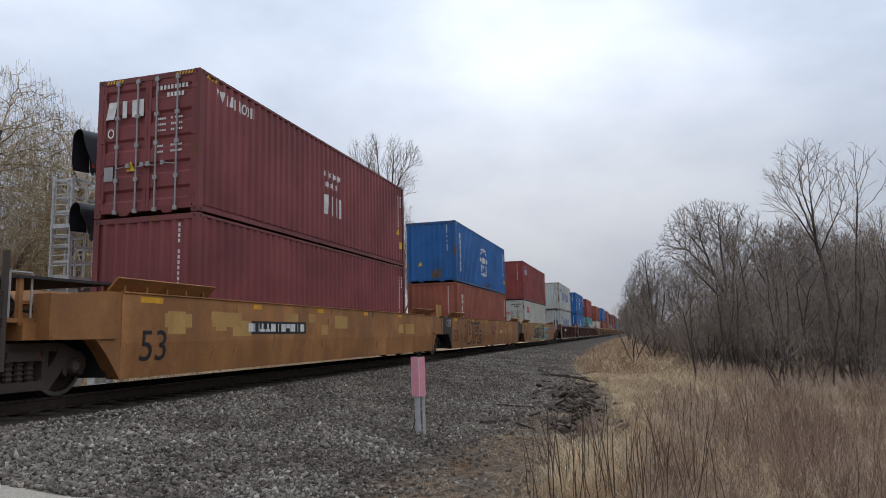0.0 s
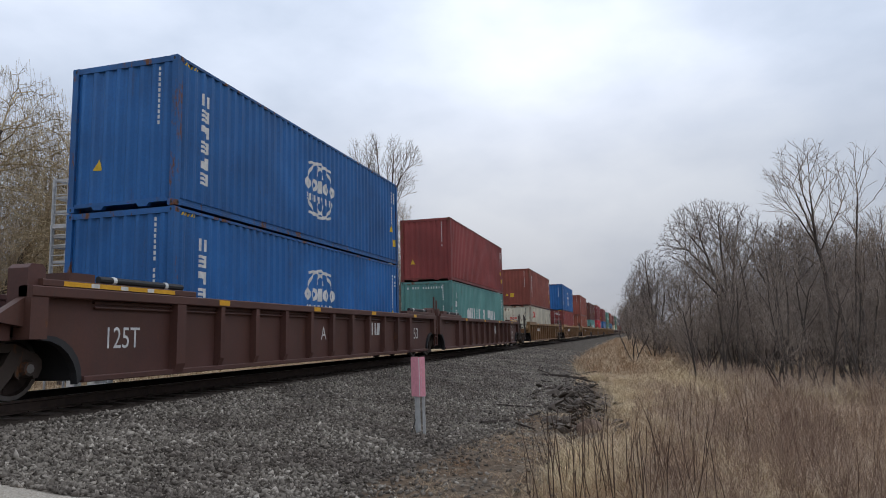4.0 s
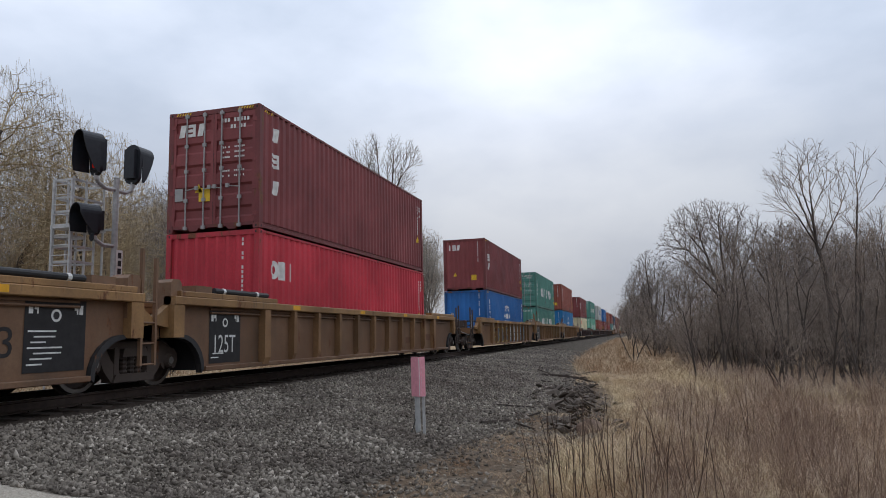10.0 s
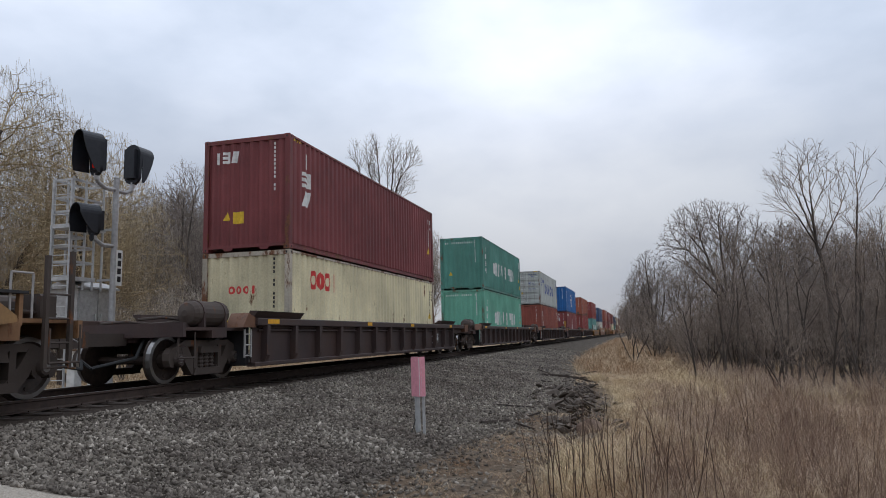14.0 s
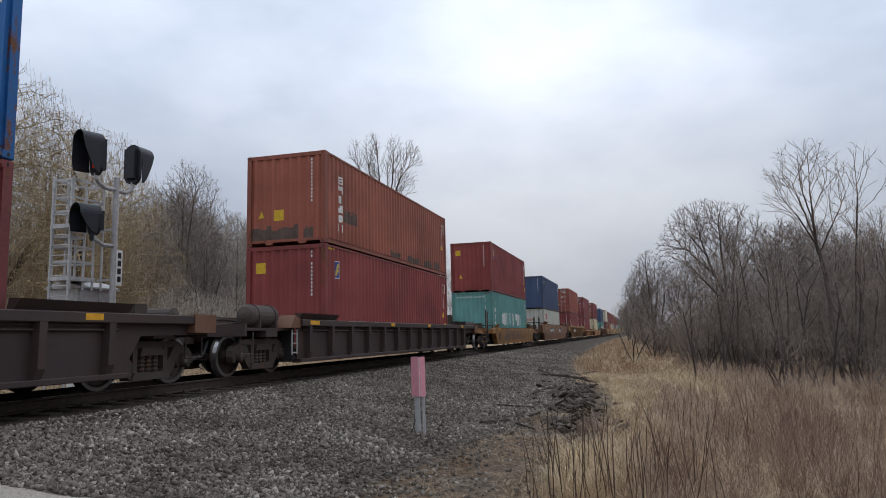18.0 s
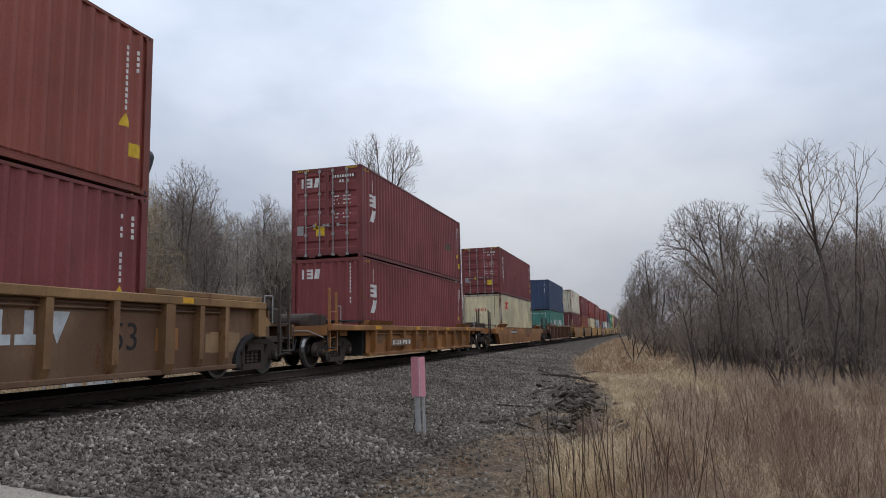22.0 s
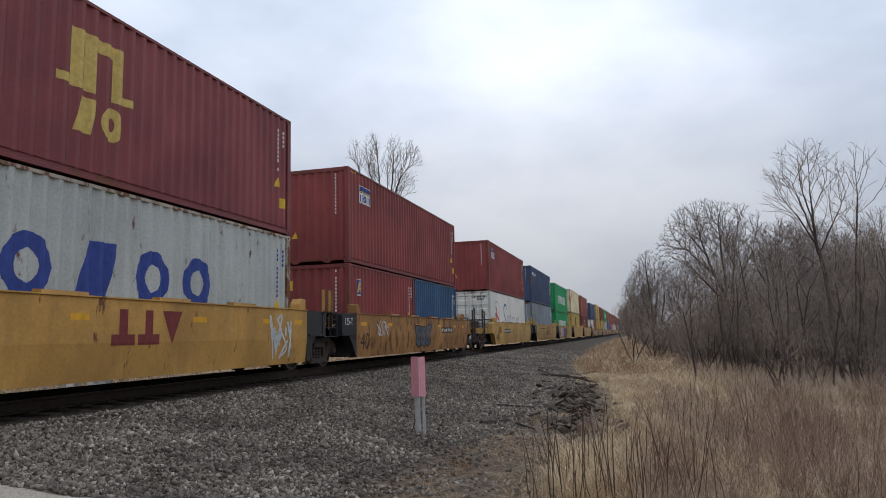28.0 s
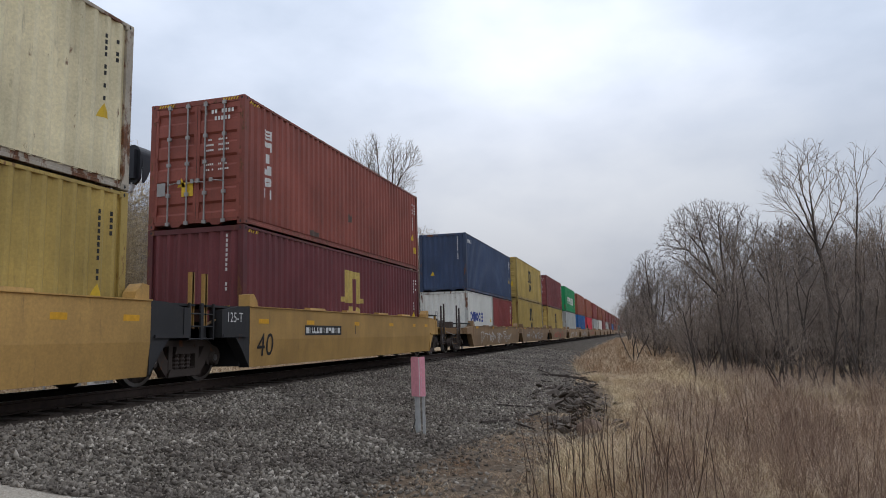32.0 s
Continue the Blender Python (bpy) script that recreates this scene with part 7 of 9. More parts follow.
def grow(seed, lens, radii, kids, angles, ups, segs, bend=0.08, first=0.3, stems=1, spread=0.15, droop=0.0, crown=0.45):
    """Limbs and twigs of a bare tree; every list has one entry a level."""
    r = random.Random(seed)
    rows = [[] for _ in lens]
    last = len(lens) - 1

    def branch(p, d, length, rad, level):
        n = segs[level]
        pos, dirn = p.copy(), d.copy()
        marks = [(pos.copy(), dirn.copy(), rad)]
        end = 0.0 if level == last else 0.42 if level else 0.35
        for k in range(n):
            w = Vector((r.gauss(0, bend), r.gauss(0, bend), r.gauss(0, bend)))
            dirn = (dirn + w + Vector((0, 0, ups[level] - (droop * (k + 1) / n if level >= last - 1 else 0)))).normalized()
            nxt = pos + dirn * length / n
            r0, r1 = rad * (1 - (1 - end) * k / n), rad * (1 - (1 - end) * (k + 1) / n)
            rows[level].append((*pos, *nxt, r0, r1))
            pos = nxt
            marks.append((pos.copy(), dirn.copy(), r1))
        if level == last:
            return
        count = kids[level]
        for k in range(count):
            f = (first if level == 0 else 0.22) + (1 - (first if level == 0 else 0.22)) * (k + r.random()) / count
            i = min(n - 1, int(f * n))
            base = marks[i][0].lerp(marks[i + 1][0], f * n - i)
            dd = marks[i + 1][1]
            side = Matrix.Rotation(2.4 * k + r.uniform(-0.7, 0.7), 3, dd) @ dd.orthogonal().normalized()
            an = radians(angles[level] * r.uniform(0.6, 1.3))
            nd = (dd * math.cos(an) + side * math.sin(an)).normalized()
            size = lens[level + 1] / lens[level] * length * r.uniform(0.7, 1.2) * (1 + (crown if level == 0 else 0.12) * (0.5 - f))
            branch(base, nd, size, min(marks[i + 1][2] * 0.8, radii[level + 1] * r.uniform(0.75, 1.2)), level + 1)

    for s in range(stems):
        a = r.uniform(0, 6.28)
        lean = spread * r.uniform(0.2, 1.0) if stems > 1 else r.uniform(0, 0.05)
        d = Vector((math.cos(a) * lean, math.sin(a) * lean, 1)).normalized()
        o = Vector((math.cos(a), math.sin(a), 0)) * (0.15 * r.random() * stems ** 0.5 if stems > 1 else 0)
        o.z = -0.15
        branch(o, d, lens[0] * (r.uniform(0.65, 1.05) if stems > 1 else 1.0), radii[0] * (r.uniform(0.6, 1.0) if stems > 1 else 1.0), 0)
    return rows


TREES = {}


def twig_mesh(rows):
    """Middle limbs as three-sided tubes, the last twigs as pointed spikes."""
    tubes = np.array(rows[0], dtype=float)
    v, f = [], []
    for a, spike in ((tubes, False), (np.array(rows[1], dtype=float), True)):
        p, q = a[:, 0:3], a[:, 3:6]
        d = q - p
        d /= np.linalg.norm(d, axis=1, keepdims=True) + 1e-9
        ref = np.where(np.abs(d[:, 2:3]) < 0.9, np.array([[0, 0, 1.0]]), np.array([[1.0, 0, 0]]))
        u = np.cross(d, ref)
        u /= np.linalg.norm(u, axis=1, keepdims=True)
        w = np.cross(d, u)
        ring_ = [math.cos(2.0944 * k) * u + math.sin(2.0944 * k) * w for k in range(3)]
        vs = [p + o * a[:, 6:7] for o in ring_] + ([q] if spike else [q + o * a[:, 7:8] for o in ring_])
        vs = np.stack(vs, 1)
        base = sum(len(x) for x in v)
        m = vs.shape[1]
        idx = base + np.arange(len(a))[:, None, None] * m
        if spike:
            fq = np.array([(0, 1, 3), (1, 2, 3), (2, 0, 3)])
        else:
            fq = np.array([(0, 1, 4), (0, 4, 3), (1, 2, 5), (1, 5, 4), (2, 0, 3), (2, 3, 5)])
        v.append(vs.reshape(-1, 3))
        f.append((idx + fq[None]).reshape(-1, 3))
    return np_mesh("crown", np.concatenate(v), np.concatenate(f))


def tree_kind(key, split, *args, **kw):
    """Levels below split belong to the trunk and its limbs, the rest to the crown."""
    rows = grow(*args, **kw)
    thick = [t for lv in rows[:split] for t in lv]
    TREES[key] = (limb_mesh("trunk", thick, 6), twig_mesh([[t for lv in rows[split:-1] for t in lv] or thick[-1:], rows[-1]]))


def lobes(r, n, balls, skin=0.0):
    """Points spread through a few overlapping ellipsoids (x, y, z, rx, rz), thicker towards their skin."""
    size = np.array([b[3] * b[3] * b[4] for b in balls])
    pick = r.choice(len(balls), n, p=size / size.sum())
    b = np.array(balls)[pick]
    d = r.randn(n, 3)
    d /= np.linalg.norm(d, axis=1, keepdims=True)
    k = (skin + (1 - skin) * r.rand(n)) ** 0.42
    return b[:, :3] + d * k[:, None] * b[:, [3, 3, 4]]


def stem_points(r, stems, step):
    """Points along the main stems; a stem that starts above the ground forks off the nearest one before it."""
    pos, par, runs = [], [], []
    for stem in stems:
        pts = [np.array(p, dtype=float) for p in stem]
        last, run = -1, []
        if pos and pts[0][2] > 0.5:
            last = int(np.linalg.norm(np.array(pos) - pts[0], axis=1).argmin())
        for a, b in zip(pts, pts[1:]):
            m = max(1, int(np.linalg.norm(b - a) / step))
            for j in range(m + (1 if last < 0 else 0)):
                f = (j if last < 0 else j + 1) / m
                pos.append(a + (b - a) * min(1.0, f) + 0.06 * step * r.randn(3))
                par.append(last)
                last = len(pos) - 1
                run.append(last)
        runs.append(run)
    return pos, par, runs


def filled_tree(key, seed, stems, goals, step=0.30, reach=3.0, kill=0.45, up=0.10, tip=0.008, power=2.5, thick=0.035, twigs=3, twig_len=0.45, droop=0.0, wander=0.07, keep_on=0.45, patience=4):
    """A bare tree that forks its way into the room of its crown: stems are rows of points, goals the room."""
    r = np.random.RandomState(seed)
    pos, par, runs = stem_points(r, stems, step)
    way = [np.array([0.0, 0.0, 1.0]) if p < 0 else (pos[k] - pos[p]) / (np.linalg.norm(pos[k] - pos[p]) + 1e-6) for k, p in enumerate(par)]
    goals = np.array(goals)
    near = np.full(len(goals), 1e9)
    who = np.zeros(len(goals), dtype=int)
    fails = np.zeros(len(goals), dtype=int)
    fresh = 0
    for turn in range(140):
        new_pts = np.array(pos[fresh:])
        d = np.linalg.norm(goals[:, None] - new_pts[None], axis=2)
        i = d.argmin(1)
        m = d[np.arange(len(goals)), i]
        better = m < near
        near[better], who[better] = m[better], i[better] + fresh
        # a goal is done when it is reached, or when several steps came no nearer
        fails += ~better & (near < 2.2 * step)
        keep = (near > kill) & (fails < patience)
        fails = fails[keep]
        goals, near, who = goals[keep], near[keep], who[keep]
        live = near < reach
        if not live.any():
            break
        fresh = len(pos)
        base = np.array(pos)
        v = goals[live] - base[who[live]]
        v /= np.linalg.norm(v, axis=1, keepdims=True)
        ids, inv = np.unique(who[live], return_inverse=True)
        total = np.zeros((len(ids), 3))
        np.add.at(total, inv, v)
        total /= np.bincount(inv)[:, None]
        total += keep_on * np.array([way[w] for w in ids]) + np.array([0, 0, up]) + wander * r.randn(len(ids), 3)
        total /= np.linalg.norm(total, axis=1, keepdims=True) + 1e-6
        for w, t in zip(ids, total):
            pos.append(pos[w] + step * t)
            par.append(w)
            way.append(t)
        # a fork that leads nowhere new is left alone
        if turn > 6 and len(pos) > 20000:
            break
    TREES[key] = grown_meshes(r, pos, par, step, tip, power, thick, twigs, twig_len, droop, up)


def grown_meshes(r, pos, par, step, tip, power, thick, twigs, twig_len, droop, up):
    """Trunk and crown of a tree: every limb as thick as what it bears, with fine twigs at the ends."""
    n = len(pos)
    rad = np.zeros(n)
    kids = np.zeros(n, dtype=int)
    for k in range(n - 1, -1, -1):
        rad[k] = tip if kids[k] == 0 else rad[k] ** (1 / power)
        if par[k] >= 0:
            rad[par[k]] += rad[k] ** power
            kids[par[k]] += 1
    wood, limbs, spikes = [], [], []
    for k in range(n):
        if par[k] < 0:
            continue
        a, b = pos[par[k]], pos[k]
        row = (*a, *b, min(rad[par[k]], rad[k] * 1.3), rad[k])
        (wood if rad[k] > thick else limbs).append(row)
        if rad[k] < tip * 3.2:
            d = (b - a) / step
            for j in range(twigs if kids[k] == 0 else max(1, twigs // 2)):
                v = d + 0.62 * r.randn(3) + np.array([0, 0, 0.25 * up])
                v /= np.linalg.norm(v)
                l = twig_len * (0.5 + 0.8 * r.rand())
                q = b + v * l * (0.55 if droop else 1.0)
                spikes.append((*b, *q, tip * 0.8, 0.0))
                if droop:
                    spikes.append((*q, *(q + np.array([0.25 * v[0], 0.25 * v[1], -droop]) * l * (0.6 + r.rand())), tip * 0.7, 0.0))
    return limb_mesh("trunk", wood or limbs[:1], 6), twig_mesh([limbs, spikes])


def forked_tree(key, seed, stems, room, step=0.2, first=0.35, gaps=(0.5, 0.4, 0.3), angles=(38, 38, 38), lengths=(2.4, 1.2, 0.6), up=0.12, wander=0.10, tip=0.008, power=2.3, thick=0.04, twigs=2, twig_len=0.3):
    """A bare tree with straight ascending limbs that fork off one another inside its crown's ellipsoids."""
    r = np.random.RandomState(seed)
    pos, par, runs = stem_points(r, stems, step)
    balls = np.array(room, dtype=float)
    for depth, gap in enumerate(gaps):
        grown = []
        for ids in runs:
            n = len(ids)
            every = max(1.0, gap / step)
            k = (first * n if depth == 0 else 0.6) + r.rand() * every
            turn = r.rand() * 6.28
            while k < n:
                i = ids[int(k)]
                d = pos[i] - pos[par[i]] if par[i] >= 0 else np.array([0.0, 0.0, 1.0])
                d = d / (np.linalg.norm(d) + 1e-6)
                u = np.cross(d, [0.31, 0.22, 0.92] if abs(d[2]) < 0.8 else [1.0, 0.2, 0.0])
                u /= np.linalg.norm(u) + 1e-6
                v = np.cross(d, u)
                turn += 2.4 + 0.5 * r.randn()
                bend = math.radians(angles[depth] * (0.75 + 0.5 * r.rand()))
                d = math.cos(bend) * d + math.sin(bend) * (math.cos(turn) * u + math.sin(turn) * v)
                left = lengths[depth] * (0.55 + 0.6 * r.rand()) * (1 - 0.35 * k / n)
                p, last, run = pos[i], i, []
                while left > 0:
                    d = d + np.array([0, 0, up]) + wander * r.randn(3)
                    d /= np.linalg.norm(d)
                    p = p + step * d
                    if ((((p - balls[:, :3]) / balls[:, [3, 3, 4]]) ** 2).sum(1)).min() > 1.0:
                        break
                    pos.append(p)
                    par.append(last)
                    last = len(pos) - 1
                    run.append(last)
                    left -= step
                if run:
                    grown.append(run)
                k += every * (0.7 + 0.6 * r.rand())
        runs = grown
    TREES[key] = grown_meshes(r, pos, par, step, tip, power, thick, twigs, twig_len, 0.0, up)


def plant(key, x, y, scale, turn, bark, twig, label, name="tree", group="", z=None):
    trunk, crown = TREES[key]
    ob = new(name)
    ob.matrix_basis = Matrix.Translation((x, y, ground_z(x, y) if z is None else z)) @ pose(0, 0, 0, 0, 0, turn) @ Matrix.Diagonal((scale, scale, scale, 1))
    tagged(ob, label, "tree" if name == "tree" else "shrub", group)
    if trunk:
        part("trunk" if name == "tree" else "stem", trunk, bark, ob)
    if crown:
        part("crown", crown, twig, ob)
    return ob


def build_trees():
    g = np.random.RandomState(404)
    # a round-headed tree on several leaning stems, and a fuller, lower one
    forked_tree("dome_a", 1, [
        [(0.05, 0, -0.2), (0.35, 0, 3.9), (-0.41, 0, 5.7), (-0.86, 0, 7.3), (-1.3, 0, 9.3)], [(0.25, 0, -0.2), (0.69, 0.1, 4.2), (1.06, 0.3, 6.8), (1.4, 0.4, 8.9)],
        [(0.4, 0, 4.2), (0.14, -0.6, 6.8), (0.04, -1.2, 9.4)], [(-0.07, 0, 5.1), (-1.82, 0.3, 7.1), (-3.1, 0.6, 7.5)], [(-0.72, 0, 6.7), (-1.93, -0.5, 8.3), (-2.6, -1.0, 9.0)],
        [(0.71, 0, 4.4), (2.06, 0.4, 6.7), (2.5, 0.8, 8.4)], [(0.68, 0, 4.0), (2.1, -0.4, 4.9), (2.9, -0.8, 6.1)], [(0.9, 0, 5.8), (0.47, 0.9, 7.6), (0.79, 1.8, 9.3)],
        [(0.3, 0, 3.6), (-1.2, -0.9, 5.2), (-2.3, -1.5, 6.6)], [(0.5, 0, 3.6), (1.0, 1.4, 5.4), (1.6, 2.2, 7.2)]],
        [(-0.6, 0, 7.1, 3.0, 3.1), (1.1, 0, 6.6, 2.2, 3.3), (-1.9, 0, 6.6, 1.9, 2.6)], step=0.2, first=0.25, gaps=(0.32, 0.30, 0.30), angles=(40, 42, 44), lengths=(2.2, 1.15, 0.7), up=0.05, wander=0.10, tip=0.0085, power=2.25, twigs=3, twig_len=0.30)
    forked_tree("dome_b", 2, [[(0, 0, -0.2), (-0.5, 0, 2.0), (-1.3, 0.3, 4.2), (-1.7, 0.4, 6.4)], [(0, 0, -0.2), (0.5, -0.2, 2.0), (1.1, 0, 4.4), (1.4, 0.1, 6.6)], [(0, 0, -0.2), (0, 0.2, 2.4), (-0.2, 0.8, 5.2), (-0.1, 1.0, 8.0)],
        [(0.2, 0, 1.6), (0.4, -0.9, 4.4), (0.3, -1.3, 7.6)], [(-0.5, 0, 2.0), (-1.8, -0.8, 3.6), (-2.3, -1.0, 5.0)], [(0.5, -0.2, 2.0), (2.0, 0.6, 3.4), (2.5, 0.8, 4.8)]],
        [(0, 0, 5.4, 2.3, 3.4), (0.9, 0.4, 4.0, 2.2, 2.8), (-1.0, -0.3, 3.8, 2.0, 2.8)], step=0.2, first=0.2, gaps=(0.34, 0.30, 0.30), angles=(36, 38, 42), lengths=(2.2, 1.2, 0.7), up=0.08, wander=0.10, tip=0.0085, power=2.3, twigs=3, twig_len=0.32)
    # young trees that open upwards
    forked_tree("vase_a", 3, [
        [(0.39, 0, -0.2), (0.2, 0, 1.2), (0.09, 0, 3.57), (-0.1, 0, 4.6), (-0.14, 0, 6.3), (-0.11, 0, 7.7)], [(-0.06, 0, 4.5), (-0.58, -0.2, 5.45), (-1.08, -0.4, 6.1), (-1.5, -0.6, 7.0)], [(-0.13, 0, 4.8), (-0.61, 0.25, 6.7), (-0.95, 0.5, 7.3)],
        [(-0.03, 0, 4.3), (0.4, -0.13, 5.2), (0.88, -0.27, 6.3), (0.93, -0.4, 6.6)], [(-0.11, 0, 5.6), (0.44, 0.3, 6.7), (0.57, 0.6, 7.1)], [(0.09, 0, 3.57), (0.75, 0.15, 4.5), (1.2, 0.3, 5.1)],
        [(0.02, 0, 3.9), (-0.58, 0.17, 4.3), (-1.19, 0.33, 4.8), (-1.4, 0.5, 5.0)], [(-0.13, 0, 5.3), (-0.5, -0.45, 6.4), (-0.61, -0.9, 7.4)]],
        [(-0.25, 0, 6.0, 1.45, 2.05), (-0.2, 0, 4.6, 1.3, 1.3)], step=0.13, first=0.30, gaps=(0.22, 0.22), angles=(38, 36), lengths=(1.35, 0.6), up=0.05, wander=0.06, tip=0.0050, power=2.06, thick=0.022, twigs=2, twig_len=0.24)
    forked_tree("vase_b", 4, [
        [(0.27, 0, -0.2), (0.45, 0, 2.5), (0.62, 0, 4.3), (0.83, 0, 6.2), (0.83, 0, 7.7)], [(0.83, 0, 6.2), (1.22, 0.25, 7.0), (1.44, 0.5, 7.6)], [(0.75, 0, 5.6), (1.17, -0.3, 6.0), (1.55, -0.6, 6.6)],
        [(0.8, 0, 6.3), (0.56, -0.2, 6.85), (0.36, -0.4, 7.2)], [(0.68, 0, 5.0), (0.41, 0.25, 5.7), (0.39, 0.5, 6.0)], [(0.87, 0, 6.6), (1.01, -0.25, 7.25), (1.01, -0.5, 7.7)]],
        [(0.85, 0, 6.3, 1.0, 1.8), (0.7, 0, 4.8, 0.8, 1.2)], step=0.13, first=0.45, gaps=(0.26, 0.26), angles=(38, 36), lengths=(0.95, 0.45), up=0.06, wander=0.06, tip=0.0050, power=2.06, thick=0.022, twigs=1, twig_len=0.22)
    forked_tree("cottonwood", 5, [
        [(0.6, 0, -0.2), (1.0, 0, 6.0), (1.7, 0, 11.2), (2.79, 0, 14.4), (3.62, 0, 16.6), (4.9, 0, 18.2), (5.3, 0, 19.5)], [(1.7, 0, 11.2), (1.5, 0.25, 16.0), (1.05, 0.5, 20.4)], [(2.6, 0, 14.0), (3.05, -0.25, 17.6), (3.25, -0.5, 20.2)],
        [(1.0, 0, 6.0), (0.4, 0, 12.0), (-0.63, 0.2, 18.0), (-1.25, 0.4, 20.4)], [(1.6, 0, 13.0), (0.7, -0.4, 17.4), (0.45, -0.8, 20.3)], [(3.5, 0, 16.3), (4.18, 0.3, 18.8), (4.6, 0.6, 19.8)], [(1.9, 0, 12.0), (3.58, -0.3, 14.6), (4.3, -0.6, 15.8)],
        [(2.4, 0, 13.6), (2.2, 0.4, 17.0), (2.2, 0.8, 20.0)]],
        [(-1.0, 0, 18.6, 0.9, 2.4), (0.8, 0, 18.2, 1.1, 3.2), (3.1, 0, 17.8, 1.2, 3.2), (4.7, 0, 17.6, 1.2, 2.6), (3.8, 0, 14.6, 1.2, 1.4), (1.3, 0, 12.5, 1.4, 3.0)], step=0.26, first=0.35, gaps=(0.34, 0.34, 0.42), angles=(32, 36, 40), lengths=(2.1, 1.2, 0.7), up=0.10, wander=0.07, tip=0.0098, power=2.25, thick=0.05, twigs=2, twig_len=0.42)
    forked_tree("wood_a", 6, [[(0, 0, -0.2), (0.1, 0, 5.0), (-0.3, 0.1, 9.6), (-0.2, 0.2, 15.6)], [(0.1, 0, 4.2), (1.2, 0.3, 8.6), (2.0, 0.4, 13.4)], [(0.0, 0, 3.4), (-1.3, -0.2, 7.6), (-2.3, -0.4, 12.6)], [(0.1, 0, 5.6), (0.3, -1.0, 9.6), (0.9, -1.6, 14.4)], [(0, 0, 5.0), (-0.6, 1.1, 9.4), (-1.0, 1.7, 14.2)], [(0.1, 0, 4.0), (1.9, -0.4, 7.4), (3.2, -0.6, 9.6)], [(-0.4, 0, 4.8), (-2.0, 0.5, 7.2), (-3.3, 0.8, 9.4)]],
        [(0, 0, 12.2, 3.1, 4.4), (1.7, 0.3, 10.2, 2.5, 4.0), (-1.8, -0.2, 9.8, 2.5, 4.2)], step=0.3, first=0.3, gaps=(0.5, 0.46, 0.5), angles=(38, 40, 42), lengths=(2.8, 1.5, 0.8), up=0.08, wander=0.10, tip=0.011, power=2.3, thick=0.05, twigs=3, twig_len=0.5)
    forked_tree("wood_b", 7, [[(0, 0, -0.2), (-0.2, 0, 6.0), (0.3, 0.1, 10.0), (0.3, 0.2, 16.0)], [(-0.1, 0, 3.0), (1.2, 0.3, 7.0), (1.8, 0.5, 11.8)], [(-0.1, 0, 4.0), (-1.0, -0.4, 8.0), (-1.7, -0.6, 12.4)], [(-0.1, 0, 5.4), (0.6, -0.9, 10.0), (0.9, -1.2, 14.6)], [(-0.1, 0, 5.0), (-0.5, 0.9, 9.4), (-0.7, 1.2, 14.4)], [(0, 0, 2.0), (1.2, -0.3, 4.6), (2.0, -0.5, 7.6)], [(0, 0, 2.4), (-1.2, 0.4, 5.0), (-2.0, 0.6, 7.8)]],
        [(0.2, 0, 12.2, 2.2, 4.5), (0.9, 0.3, 8.6, 2.2, 4.0), (-1.0, -0.4, 9.2, 2.0, 4.0), (0, 0, 5.4, 2.1, 3.4)], step=0.3, first=0.25, gaps=(0.5, 0.46, 0.5), angles=(36, 38, 42), lengths=(2.6, 1.4, 0.8), up=0.10, wander=0.10, tip=0.011, power=2.3, thick=0.05, twigs=3, twig_len=0.5)
    filled_tree("willow", 8, [[(0, 0, -0.2), (0.2, 0, 2.6), (1.4, 0.4, 5.6)], [(0, 0, -0.2), (0.1, 0, 2.2), (-1.6, 0.2, 5.4), (-2.6, 0.4, 7.6)], [(0, 0, -0.2), (0.2, 0, 2.6), (0.0, -0.8, 6.6), (0.3, -0.6, 9.0)]], lobes(g, 3100, [(0, 0, 8.6, 3.9, 4.0), (-2.6, 0.8, 6.0, 2.8, 3.8), (2.5, -0.8, 6.2, 2.7, 3.6), (0.4, 0.6, 10.4, 2.4, 2.5)], 0.06), step=0.28, reach=3.0, kill=0.32, up=0.04, tip=0.0092, power=2.18, thick=0.05, twigs=3, twig_len=0.75, droop=1.0, wander=0.16, keep_on=0.3)
    # thicket shrubs
    filled_tree("bush_a", 9, [[(0, 0, -0.15), (0.25 * k - 0.7, 0.2 * math.sin(3 * k), 0.5), (0.42 * k - 1.2, 0.5 * math.sin(2.2 * k), 1.7)] for k in range(6)], lobes(g, 1250, [(0, 0, 2.75, 1.75, 1.5), (0.4, 0.2, 3.3, 1.2, 1.1)]), step=0.19, reach=2.0, kill=0.21, up=0.20, tip=0.0056, power=2.15, thick=0.024, twigs=3, twig_len=0.42, wander=0.10)
    filled_tree("bush_b", 10, [[(0, 0, -0.15), (0.22 * k - 0.6, 0.3 * math.cos(2 * k), 0.4), (0.5 * k - 1.3, 0.6 * math.cos(1.7 * k), 1.4)] for k in range(6)], lobes(g, 1250, [(0, 0, 2.5, 1.85, 1.45), (-0.5, 0.2, 3.0, 1.3, 1.1)]), step=0.19, reach=2.0, kill=0.21, up=0.14, tip=0.0056, power=2.15, thick=0.024, twigs=3, twig_len=0.42, wander=0.14)
